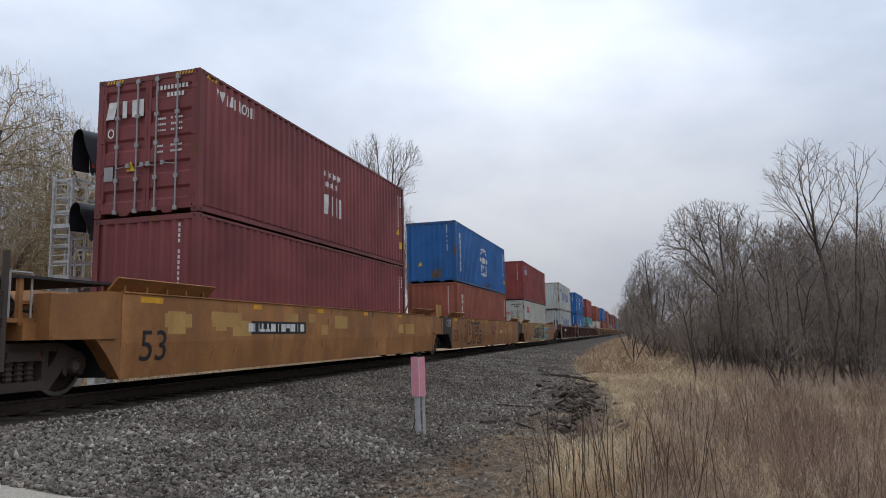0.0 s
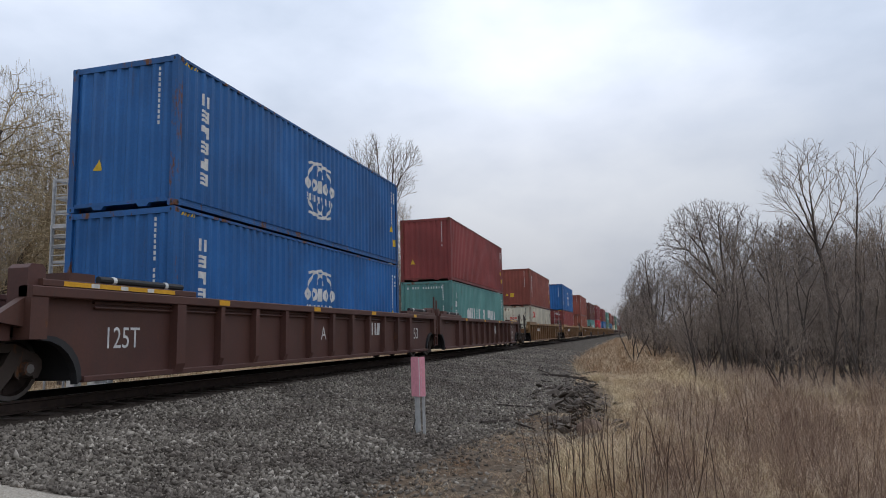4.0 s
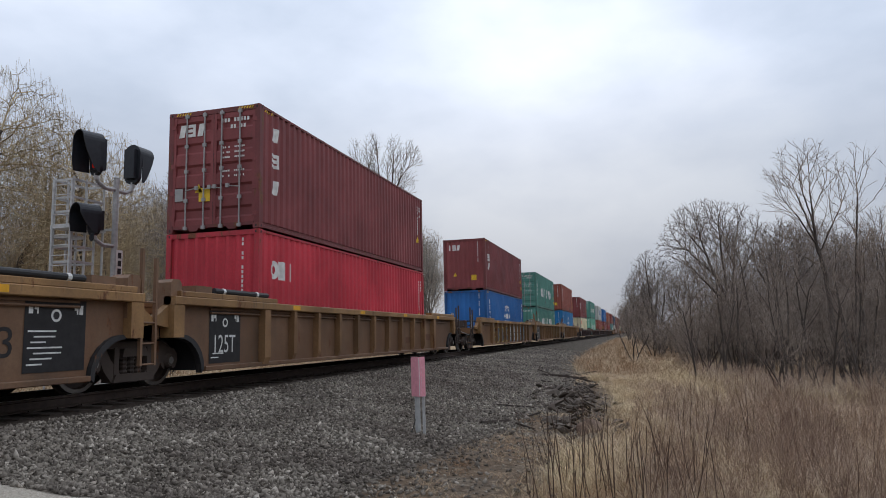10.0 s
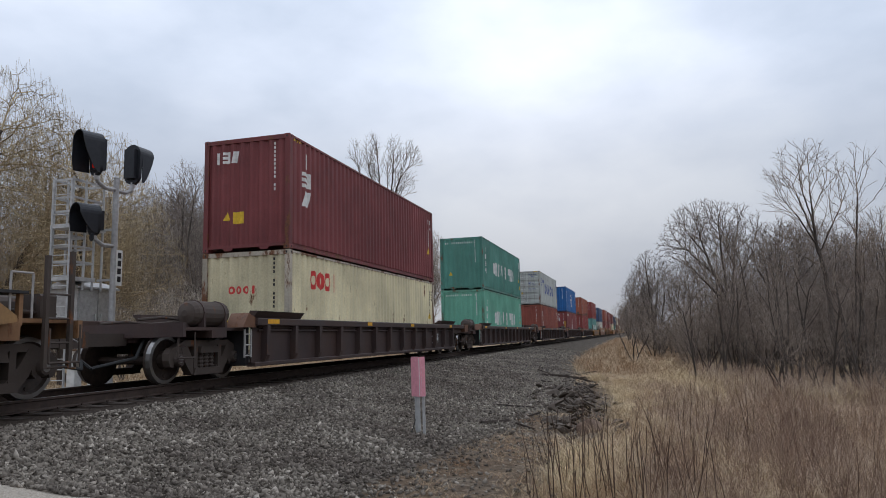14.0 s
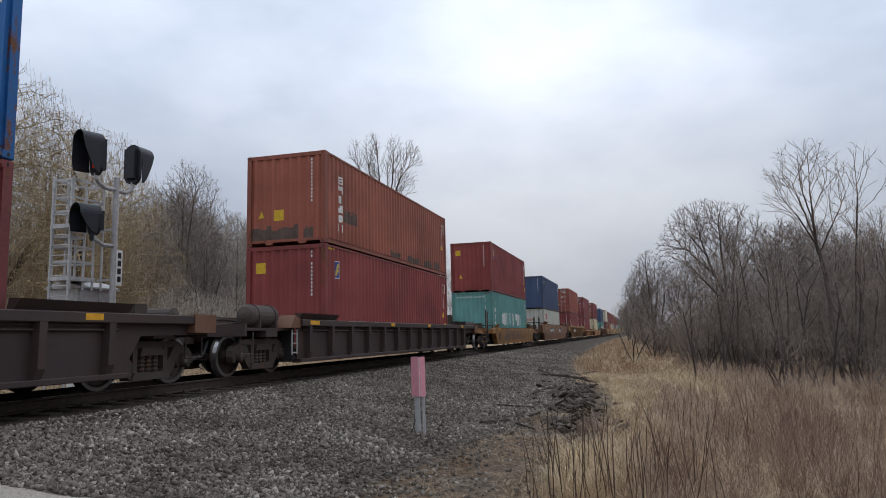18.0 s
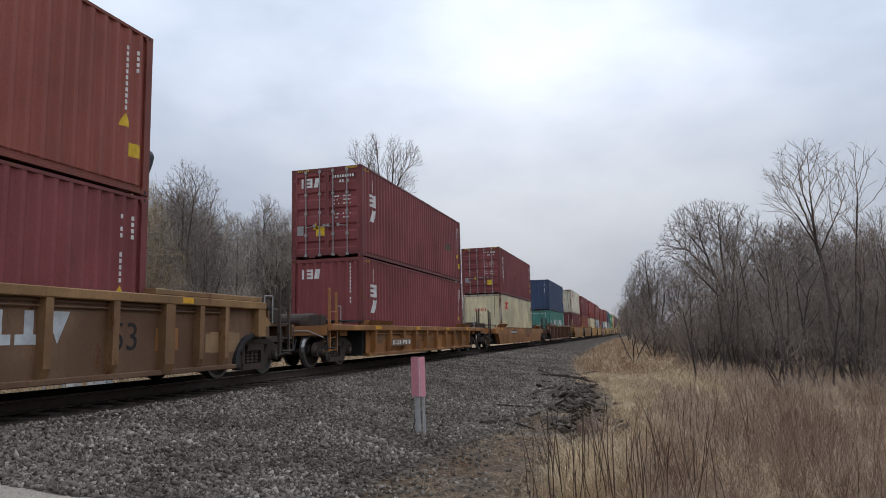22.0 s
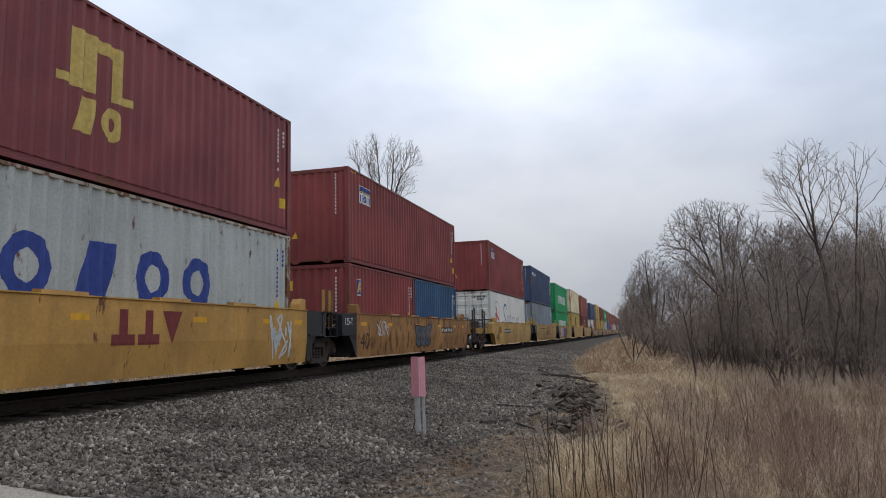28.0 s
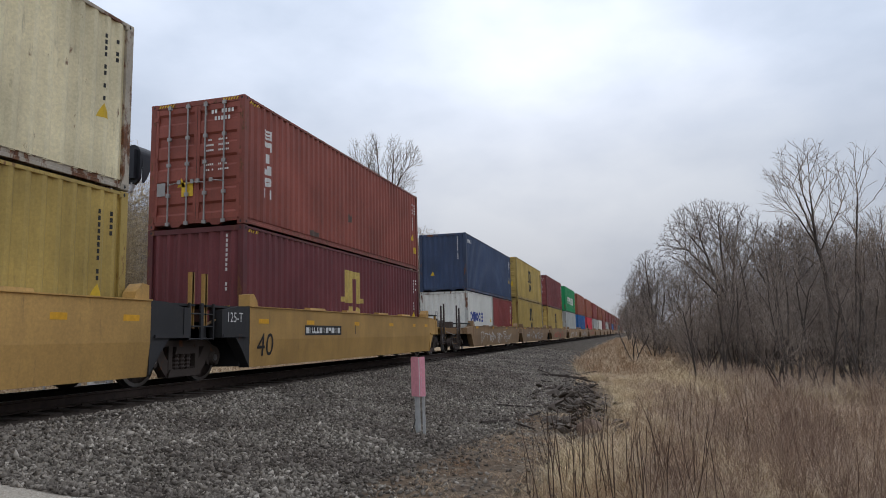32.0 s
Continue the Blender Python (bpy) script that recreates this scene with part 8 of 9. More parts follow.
    forked_tree("pole_a", 11, [[(0, 0, -0.2), (0.08, 0.05, 1.6), (-0.05, 0, 3.4), (0.10, 0.05, 5.6)], [(0.0, 0, 2.4), (0.5, 0.2, 3.5), (0.8, 0.3, 4.8)], [(0, 0, 2.9), (-0.5, -0.2, 3.9), (-0.7, -0.3, 5.0)]],
        [(0, 0, 4.1, 1.25, 1.9)], step=0.14, first=0.4, gaps=(0.26, 0.3), angles=(42, 40), lengths=(1.0, 0.5), up=0.06, wander=0.08, tip=0.0052, power=2.0, thick=0.022, twigs=2, twig_len=0.24)
    forked_tree("pole_b", 12, [[(0, 0, -0.2), (-0.14, 0, 1.4), (-0.42, 0.1, 3.2), (-0.62, 0, 5.2)], [(0.0, 0, 0.2), (0.30, 0.1, 1.8), (0.42, 0.2, 3.4), (0.66, 0.2, 4.8)], [(-0.4, 0, 3.0), (0.0, -0.2, 4.2), (0.1, -0.3, 5.2)]],
        [(-0.1, 0, 3.9, 1.35, 1.8)], step=0.14, first=0.4, gaps=(0.28, 0.3), angles=(40, 40), lengths=(1.0, 0.5), up=0.06, wander=0.08, tip=0.0052, power=2.0, thick=0.022, twigs=2, twig_len=0.24)
    tree_kind("sapling", 2, 35, (4.8, 1.7, 0.8, 0.42), (0.068, 0.022, 0.010, 0.006), (11, 7, 6), (34, 38, 42), (0.03, 0.08, 0.04, 0.0), (7, 4, 2, 1), first=0.30, bend=0.03)
    tree_kind("brush", 1, 33, (3.4, 1.7, 1.0), (0.022, 0.012, 0.0085), (9, 9), (34, 38), (0.0, 0.04, 0.0), (4, 3, 1), first=0.04, bend=0.12, stems=12, spread=0.7)
    tree_kind("far", 1, 34, (3.4, 1.9, 1.2), (0.05, 0.030, 0.024), (7, 7), (34, 38), (0.0, 0.04, 0.0), (3, 1, 1), first=0.04, bend=0.10, stems=7, spread=0.6)
    tree_kind("weed_a", 1, 31, (0.80, 0.30, 0.13), (0.0042, 0.0024, 0.0018), (7, 4), (26, 34), (0.01, 0.10, 0.03), (4, 2, 1), first=0.35, bend=0.08, stems=10, spread=0.45)
    tree_kind("weed_b", 1, 32, (0.70, 0.24, 0.12), (0.0040, 0.0024, 0.0018), (8, 4), (34, 40), (0.01, 0.08, 0.03), (4, 2, 1), first=0.30, bend=0.14, stems=10, spread=0.65)
    r = random.Random(77)
    # across the track: willows, then open woodland
    for x, y, s, a in ((-17.3, 22.5, 1.09, 20), (-15.2, 24.6, 0.96, 150), (-20.5, 25.0, 1.02, 260), (-19.5, 31.0, 0.98, 80), (-27.5, 38.5, 0.98, 200), (-19.0, 17.5, 0.92, 310), (-23.0, 33.5, 0.86, 20)):
        plant("willow", x, y, s, a, DARK_BARK, WILLOW_TWIG, "leafless willow with drooping yellowish twigs", group="willows behind the signal")
    plant("wood_a", -27.8, 50.0, 1.05, 30, BARK, TWIG, "tall bare grey tree with a rounded crown of fine twigs", group="woodland across the track")
    for k in range(52):
        y = 44 + 60 * r.random() ** 1.2
        x = -19 - 0.10 * (y - 36) - r.uniform(0, 15)
        s = (float(np.interp(y, [36, 58, 80, 130], [0.232, 0.218, 0.135, 0.105])) * math.hypot(x - 9.3, y) + 1.6) / 16.8 * r.uniform(0.80, 1.04)
        key = r.choice(("wood_a", "wood_b", "wood_a", "wood_b", "dome_a"))
        plant(key, x, y, s * {"dome_a": 1.58, "dome_b": 1.72}.get(key, 0.96), r.uniform(0, 360), r.choice((BARK, PALE_BARK)), r.choice((PALE_TWIG, TWIG)), "tall bare grey woodland tree across the track", group="woodland across the track")
    for k in range(34):
        y = 19 + 62 * r.random()
        x = -12.5 - 0.12 * max(0, y - 16) - r.uniform(0, 9)
        plant(r.choice(("bush_a", "bush_b")), x, y, r.uniform(0.8, 1.35), r.uniform(0, 360), BARK, PALE_TWIG, "bare brushwood under the trees across the track", "bush", "brushwood across the track")
    plant("cottonwood", -15.35, 60.0, 1.0, 0, BARK, TWIG, "tall bare cottonwood with forking upright limbs")
    for key, x, y, s, a in (("wood_b", -12.5, 62, 0.90, 10), ("wood_a", -11.0, 65, 0.76, 60), ("wood_b", -10.4, 63, 0.70, 10), ("wood_a", -12.4, 68, 0.74, 120), ("wood_b", -9.2, 72, 0.64, 200), ("wood_a", -14.0, 76, 0.80, 300)):
        plant(key, x, y, s, a, PALE_BARK, PALE_TWIG, "tall bare grey woodland tree across the track", group="woodland across the track")
    # beside the bank, on the camera's side of the track
    for key, x, y, s, a in (("dome_a", 14.3, 46, 1.0, 0), ("dome_b", 10.6, 62, 1.0, 140), ("dome_a", 17.0, 40, 0.78, 190), ("dome_b", 9.7, 78, 0.95, 60), ("dome_b", 9.4, 104, 0.9, 310), ("dome_b", 9.0, 140, 1.0, 100), ("dome_a", 13.5, 66, 0.8, 170), ("dome_b", 18.4, 48, 0.98, 250), ("dome_b", 21.3, 50, 1.02, 30), ("dome_b", 24.0, 53, 1.05, 200), ("dome_a", 27.0, 58, 0.86, 120), ("dome_b", 20.0, 42, 0.86, 80), ("dome_b", 22.4, 44, 0.86, 160), ("dome_b", 16.0, 54, 0.85, 20), ("dome_b", 7.6, 112, 0.72, 20), ("dome_b", 7.2, 128, 0.75, 80), ("dome_b", 6.9, 150, 0.8, 140), ("dome_b", 7.0, 176, 0.9, 200)):
        plant(key, x, y, s, a, BARK, TWIG, "spreading bare tree with a rounded crown above the thicket", group="bare trees beside the bank")
    for key, x, y, s, a in (("vase_a", 14.95, 24.0, 1.0, 0), ("vase_b", 15.6, 25.0, 1.0, 0), ("vase_b", 13.6, 27.5, 0.72, 150), ("vase_a", 17.9, 28.0, 0.80, 220), ("vase_b", 15.2, 32.0, 0.78, 200), ("sapling", 11.0, 24.3, 0.52, 200), ("sapling", 13.4, 22.7, 0.60, 300), ("sapling", 13.9, 23.4, 0.67, 30), ("sapling", 14.4, 21.6, 0.55, 15), ("sapling", 15.2, 22.2, 0.62, 190), ("sapling", 12.0, 25.5, 0.57, 75),
            ("pole_a", 12.05, 26.0, 0.92, 20), ("pole_b", 13.75, 24.4, 0.95, 80), ("pole_a", 14.0, 24.8, 0.88, 200), ("pole_a", 12.75, 26.8, 0.90, 140), ("pole_b", 15.35, 23.3, 1.0, 300), ("pole_a", 16.0, 24.2, 1.0, 250), ("pole_b", 12.9, 29.5, 0.92, 30),
            ("pole_a", 14.75, 26.6, 0.95, 330), ("pole_b", 16.6, 26.0, 0.95, 170), ("pole_a", 13.3, 31.5, 1.0, 60), ("pole_b", 11.6, 32.0, 0.86, 220), ("pole_a", 11.3, 29.0, 0.80, 100), ("pole_b", 17.4, 24.6, 0.9, 10)):
        plant(key, x, y, s, a, DARK_BARK, THICKET, "slender bare young tree rising from the thicket", group="young trees in the thicket")
    for k in range(54):
        y = 27.0 + 24 * r.random() ** 1.15
        lo = np.interp(y, [22, 27, 34, 52], [12.8, 11.9, 10.8, 9.6])
        hi = 16.0 + (y - 22) * 0.40
        x = lo + r.random() ** 0.85 * (hi - lo)
        s = r.uniform(0.70, 1.02) * np.interp(x - 0.35 * (y - 22), [5, 9, 12, 15], [0.8, 0.88, 0.99, 1.05])
        plant(r.choice(("bush_a", "bush_b")), x, y, float(s), r.uniform(0, 360), DARK_BARK, THICKET, "dense leafless thicket shrub", "bush", "thicket beside the bank")
    for k in range(5):
        x, y = r.uniform(12.8, 17.2), r.uniform(20.5, 23.5)
        plant(r.choice(("bush_a", "bush_b")), x, y, r.uniform(0.35, 0.60), r.uniform(0, 360), DARK_BARK, THICKET, "low leafless shrub at the front of the thicket", "bush", "thicket beside the bank")
    plant("bush_a", 8.95, 38.0, 0.80, 50, DARK_BARK, THICKET, "tall leafless bush at the edge of the thicket", "bush", "thicket beside the bank")
    # low brush that closes the thicket, and its far end along the line
    for k in range(42):
        y = 31 + 22 * r.random() if k < 16 else 52 + 130 * r.random() ** 1.3
        lo = np.interp(y, [22, 26, 34, 52, 180], [13.0, 12.2, 11.0, 9.2, 7.8])
        x = lo + r.random() * (4.0 + 0.28 * (y - 20))
        plant("brush", x, y, r.uniform(0.7, 1.1) * float(np.interp(x - 0.35 * (y - 22), [5, 9, 12], [1.0, 0.75, 1.05])), r.uniform(0, 360), DARK_BARK, THICKET, "tangled bare brush closing the thicket", "bush", "brush in the thicket")


def joined(name, rows, material, label, category):
    """Many small plants that nobody could count, as one sheet of growth."""
    vs, fs, base = [], [], 0
    for me, mat in rows:
        co = np.empty(len(me.vertices) * 3)
        me.vertices.foreach_get("co", co)
        co = co.reshape(-1, 3) @ np.array(mat.to_3x3()).T + np.array(mat.translation)
        me.calc_loop_triangles()
        tri = np.empty(len(me.loop_triangles) * 3, dtype=np.int32)
        me.loop_triangles.foreach_get("vertices", tri)
        vs.append(co)
        fs.append(tri.reshape(-1, 3) + base)
        base += len(co)
    me = np_mesh(name, np.concatenate(vs), np.concatenate(fs))
    me.materials.append(material)
    tagged(new(name, me), label, category, kind="stuff")


def build_weed_stand():
    r = random.Random(58)
    rows = []
    for k in range(120):
        y = 6.8 + 12.5 * r.random() ** 1.5
        x = max(9.3, grass_x(y) + 0.6) + (3.2 + 0.35 * (y - 6)) * r.random()
        m = Matrix.Translation((x, y, ground_z(x, y))) @ pose(0, 0, 0, 0, 0, r.uniform(0, 360)) @ Matrix.Scale(r.uniform(0.6, 1.25), 4)
        rows += [(me, m) for me in TREES[r.choice(("weed_a", "weed_b"))]]
    joined("weed_stand", rows, WEED_TWIG, "russet-brown branching dead weeds standing in dry grass", "weeds")


def build_far_woods():
    """Bare woods that close the horizon on both sides of the line."""
    r = random.Random(91)
    rows = []
    for k in range(230):
        y = r.uniform(150, 420)
        x = r.uniform(10, 34) + 0.30 * (y - 150) * r.random() if k % 2 else -16 - r.uniform(0, 40)
        size = r.uniform(1.2, 2.0)
        if 84 < k <= 115:
            y, x = r.uniform(40, 120), r.uniform(38, 75)
        elif 115 < k <= 185:
            y = r.uniform(28, 105)
            x, size = -34 - 0.12 * y - r.uniform(0, 14), r.uniform(2.2, 3.4)
        elif k > 185:
            y = r.uniform(52, 80)
            x, size = 12.5 + 0.30 * (y - 50) + r.uniform(0, 20), r.uniform(1.5, 2.1)
        m = Matrix.Translation((x, y, -1.3)) @ pose(0, 0, 0, 0, 0, r.uniform(0, 360)) @ Matrix.Scale(size, 4)
        rows += [(me, m) for me in TREES["far"]]
    joined("far_woods", rows, TWIG, "distant bare woods along the horizon", "woods")


build_ground()
build_track()
build_signal()
build_marker()
build_trees()
build_weed_stand()
build_far_woods()
build_weeds()
build_rocks()
build_grass()
stones()
# centres of the wells at the start, metres up the line
CENTRES = [
    17.35, 36.94, 56.34, 79.83, 99.56, 118.93, 142.34, 165.98, 189.29, 208.84, 228.44, 252.22,
    271.67, 291.25, 314.91, 336.63, 359.17, 380.95, 402.85, 424.77, 446.73, 470.4, 492.24, 514.19,
    537.99, 559.77, 575.65, 591.47, 607.3, 623.07, 642.9, 658.83, 674.58, 690.88, 706.56, 726.52,
    741.21, 757.38, 773.57, 789.76, 805.96, 822.16, 838.36, 854.56, 870.76, 890.76, 906.96, 923.16,
    939.36, 955.56, 975.56, 991.76, 1007.96, 1024.16,
]
CENTRES = [c + float(np.interp(c, [40, 190, 400, 450, 615, 640], [0.0, 0.09, 0.13, 0.17, 0.17, 0.0])) for c in CENTRES]
SPEED, GAIN = 20.6262, 0.026919

# ---- the train ----
BLOCKY = marks_stack("FPIUOH")
TALL3 = marks_stack("IFS", W_PAINT, 0.42, 0.40, 0.10, 0.72, 0.32, "IFS", 0.14)
SLANT3 = marks_stack("SFS", W_PAINT, 0.34, 0.34, 0.30, 0.55, 0.40, "SFS")
LOOPS = marks_row("OOOI", 1.12, 0.92, 0.42, 0.50, 0.0, R_PAINT, 0.13)
GOLD = marks_row("SOOOO", 0.55, 0.62, 0.24, 0.24, 0.03, GOLD_PAINT, 0.08, end=False)
PALE2 = marks_row("OBI", 0.55, 1.10, 0.34, 0.44, 0.05, W_PAINT, 0.12, end=False)
SWIRL = marks_row("OSPOHOS", 0.60, 0.70, 0.24, 0.24, 0.06, W_PAINT, 0.07)
SMALL_Y = marks_row("BOO", 0.45, 0.90, 0.22, 0.26, 0.08, GOLD_PAINT, 0.06, end=False)
SMALL_W = marks_row("FPHF", 0.45, 0.45, 0.18, 0.16, 0.03, W_PAINT, 0.06, end=False)
COLOURS = {AZURE: "clear blue", MAROON: "maroon", MAROON_RED: "dull red", DARK_MAROON: "dark maroon", BROWN_RED: "brownish red", RUST_MAROON: "rusty dark maroon", ORANGE_RED: "orange-red", BRIGHT_RED: "bright red", BLUE: "bright blue", NAVY: "navy blue", SLATE_BLUE: "slate blue", TEAL: "teal", SEA_GREEN: "sea green", MINT: "mint green", GREEN: "strong green", PALE_BEIGE: "pale beige-grey", PALE_GREY: "rust-streaked pale grey", RUSTY_WHITE: "rust-spotted white", CREAM: "stained cream", OFF_WHITE: "off-white", GREY_BLUE: "plain grey", YELLOW: "mustard yellow"}
RUSTY = painted("rusting_cream_post", (0.38, 0.33, 0.26), rust=0.42, grime=0.5)

# each stack: upper paint, its near end, marks, height; lower paint, near end, marks, height
STACKS = [
    ((MAROON, "door", marks_star, HC), (MAROON, "plain", marks_none, HC)),
    ((BLUE, "plain", marks_blue, HC), (ORANGE_RED, "plain", BLOCKY, HC)),
    ((MAROON_RED, "plain", marks_banner, HC), (PALE_BEIGE, "door", LOOPS, HC)),
    ((PALE_GREY, "plain", marks_grey_wide, HC), (PALE_GREY, "plain", marks_grey_wide, HC)),
    ((BLUE, "plain", marks_blue, HC), (BLUE, "plain", marks_blue, HC)),
    ((MAROON_RED, "plain", marks_none, HC), (TEAL, "plain", marks_ship, HC)),
    ((BROWN_RED, "plain", BLOCKY, HC), (RUSTY_WHITE, "plain", LOOPS, STD)),
    ((BLUE, "plain", marks_blue, HC), (MAROON_RED, "door", marks_square, HC)),
    ((BROWN_RED, "plain", BLOCKY, HC), (ORANGE_RED, "plain", BLOCKY, HC)),
    ((RUST_MAROON, "plain", TALL3, HC), (TEAL, "plain", marks_ship, STD)),
    ((MAROON, "door", SLANT3, HC), (BRIGHT_RED, "plain", PALE2, HC)),
    ((MAROON, "plain", TALL3, HC), (BLUE, "plain", marks_blue, HC)),
    ((SEA_GREEN, "door", marks_ship, HC), (SEA_GREEN, "plain", marks_ship, STD)),
    ((BROWN_RED, "plain", BLOCKY, HC), (AZURE, "plain", marks_blue, HC)),
    ((MAROON, "plain", TALL3, HC), (CREAM, "plain", LOOPS, STD)),
    ((SEA_GREEN, "plain", marks_ship, HC), (MINT, "plain", marks_ship, HC)),
    ((PALE_GREY, "door", marks_grey_wide, HC), (BROWN_RED, "plain", BLOCKY, HC)),
    ((BLUE, "plain", marks_blue, HC), (MAROON, "plain", marks_star, HC)),
    ((ORANGE_RED, "plain", BLOCKY, STD), (MAROON_RED, "plain", marks_square, HC)),
    ((MAROON_RED, "plain", marks_square, HC), (TEAL, "plain", marks_ship, HC)),
    ((NAVY, "plain", GOLD, HC), (PALE_BEIGE, "plain", LOOPS, STD)),
    ((BROWN_RED, "door", marks_square, HC), (MAROON, "plain", marks_placards, HC)),
    ((MAROON, "door", TALL3, HC), (MAROON, "plain", TALL3, HC)),
    ((MAROON, "door", BLOCKY, HC), (CREAM, "plain", LOOPS, HC)),
    ((NAVY, "plain", GOLD, HC), (SEA_GREEN, "plain", marks_ship, STD)),
    ((RUSTY_WHITE, "plain", LOOPS, HC), (DARK_MAROON, "plain", TALL3, HC)),
    ((MAROON, "door", marks_banner, HC), (ORANGE_RED, "plain", marks_square, HC)),
    ((MAROON_RED, "door", BLOCKY, HC), (CREAM, "plain", LOOPS, HC)),
    ((MAROON, "door", marks_m(GOLD_PAINT), HC), (PALE_GREY, "plain", marks_grey_wide, HC)),
    ((MAROON_RED, "plain", marks_banner, HC), "two short boxes"),
    ((MAROON_RED, "plain", marks_banner, HC), (OFF_WHITE, "door", marks_script, HC)),
    ((NAVY, "plain", SWIRL, HC), (GREY_BLUE, "plain", SMALL_Y, HC)),
    ((GREEN, "plain", marks_ever, HC), (GREEN, "plain", marks_ever, STD)),
    ((CREAM, "plain", LOOPS, HC), (YELLOW, "plain", marks_m(K_PAINT), HC)),
    ((BROWN_RED, "door", BLOCKY, HC), (DARK_MAROON, "plain", marks_m(GOLD_PAINT), HC)),
    ((NAVY, "plain", SMALL_W, HC), "white and red short boxes"),
    ((YELLOW, "door", marks_m(K_PAINT), HC), (YELLOW, "plain", marks_m(K_PAINT), HC)),
    ((MAROON, "door", marks_none, HC), (YELLOW, "door", marks_m(K_PAINT), HC)),
    ((GREEN, "plain", marks_ever, HC), (PALE_GREY, "plain", marks_none, HC)),
    ((ORANGE_RED, "plain", marks_none, HC), (BLUE, "plain", marks_none, HC)),
    ((ORANGE_RED, "door", marks_none, HC), (BRIGHT_RED, "plain", marks_none, HC)),
    ((MAROON_RED, "plain", marks_none, HC), (PALE_GREY, "plain", marks_none, HC)),
    ((ORANGE_RED, "plain", marks_none, HC), (OFF_WHITE, "plain", marks_none, HC)),
    ((BROWN_RED, "plain", marks_none, HC), (MAROON, "plain", marks_none, HC)),
    ((MAROON_RED, "plain", marks_none, HC), (PALE_GREY, "plain", marks_none, HC)),
    ((MAROON, "plain", marks_none, HC), (MAROON, "plain", marks_none, HC)),
    ((BROWN_RED, "plain", marks_none, HC), (BLUE, "plain", marks_none, HC)),
    ((MAROON_RED, "plain", marks_none, HC), (MAROON, "plain", marks_none, HC)),
    ((MAROON, "plain", marks_none, HC), (ORANGE_RED, "plain", marks_none, HC)),
    ((ORANGE_RED, "plain", marks_none, HC), (MAROON, "plain", marks_none, HC)),
    ((MAROON_RED, "plain", marks_none, HC), (TEAL, "plain", marks_none, HC)),
    ((BROWN_RED, "plain", marks_none, HC), (MAROON, "plain", marks_none, HC)),
    ((MAROON, "plain", marks_none, HC), (MAROON_RED, "plain", marks_none, HC)),
    ((BROWN_RED, "plain", marks_none, HC), (BROWN_RED, "plain", marks_none, HC)),
]
# cars joined over shared trucks
SETS = [(0, 1, 2), (3, 4, 5), (6,), (7,), (8, 9, 10), (11, 12, 13), (14,), (15,), (16,), (17,), (18,), (19,), (20,), (21,), (22,), (23,), (24,), (25, 26, 27, 28, 29), (30, 31, 32, 33, 34), (35, 36, 37, 38, 39), (40, 41, 42, 43, 44), (45, 46, 47, 48, 49), (50, 51, 52, 53)]
N53 = [fig("53", 0.52, -8.05, 0.52), plate(-4.8, 1.0)]
CARS = {}
CARS[0] = ("smooth", CAR_MUSTARD, None, [fig("53", 0.52, -8.0, 0.48), plate(-4.85, 0.90, 2.6, 0.27), patches(3, -8.2, -4.8, CAR_YELLOW, 7), patches(4, -4, 7, CAR_YELLOW, 6)], "mustard well car with a plain panelled side and worn patches")
CARS[1] = ("smooth", CAR_MUSTARD, CAR_BLACK, [fig("53", 0.52, -8.1, 0.52), fig("125T", 0.30, -9.3, 1.16, W_PAINT, 0.9), ufb(-5.75, 0.38, 1.32, 1.04), brand(-0.2, 0.80), patches(7, 2, 7, CAR_YELLOW, 3)], "mustard well car with black sprayed outlines on its side")
CARS[2] = ("smooth", CAR_MUSTARD, None, [fig("53", 0.52, -8.0, 0.48), spray(8, -4.6, 0.30, 7.0, 1.15, 1, SKY_PAINT, LIME_PAINT), spray(9, -4.2, 0.36, 6.0, 1.08, 4, WINE_PAINT, LIME_PAINT, 1.5575), plate(4.2, 0.92, 2.0, 0.24)], "mustard well car with a large wine-red and lime graffiti")
CARS[3] = ("ribbed", CAR_BROWN, None, [plate(-5.6, 0.95, 1.4, 0.3, 9, CAR_BROWN), brand(3.2, 0.85, W_PAINT, 0.8, None, "BHSF"), consolidated(-8.0, 0.4, bare=True), strip(-8.9, 2.4), strip(6.3, 2.2), fig("53", 0.40, 7.0, 0.70, W_PAINT)], "dark brown ribbed well car with white lettering shapes")
CARS[4] = ("ribbed", CAR_BROWN, None, [fig("125T", 0.34, -7.95, 0.70, W_PAINT, 0.8), brand(2.6, 0.85, W_PAINT, 0.8, None, "BHSF"), fig("A", 0.34, -0.5, 0.75, W_PAINT), strip(-8.9, 2.4),  fig("53", 0.40, 7.0, 0.70, W_PAINT)], "dark brown ribbed well car")
CARS[5] = ("ribbed", CAR_BROWN, None, [fig("53", 0.42, 6.6, 0.62, W_PAINT), brand(1.4, 0.85, W_PAINT, 0.9, None, "BHSF"), consolidated(7.3, 0.4, bare=True), strip(6.3, 2.2)], "dark brown ribbed well car with pale patches near its end")
CARS[6] = ("ribbed", CAR_TAN, None, [plate(-5.75, 0.95, 1.7, 0.26, 9, CAR_TAN), brand(6.0, 0.85, GOLD_PAINT, 0.8), patches(12, -8.2, 8, CAR_MUSTARD, 7)], "tan ribbed well car with faded paint")
CARS[7] = ("ribbed", CAR_UMBER, None, [plate(-5.6, 0.95, 2.0, 0.3, 9, CAR_UMBER), brand(4.6, 0.85, GOLD_PAINT, 0.8), patches(13, -8, 8, CAR_MUSTARD, 5)], "tan ribbed well car, weathered brown")
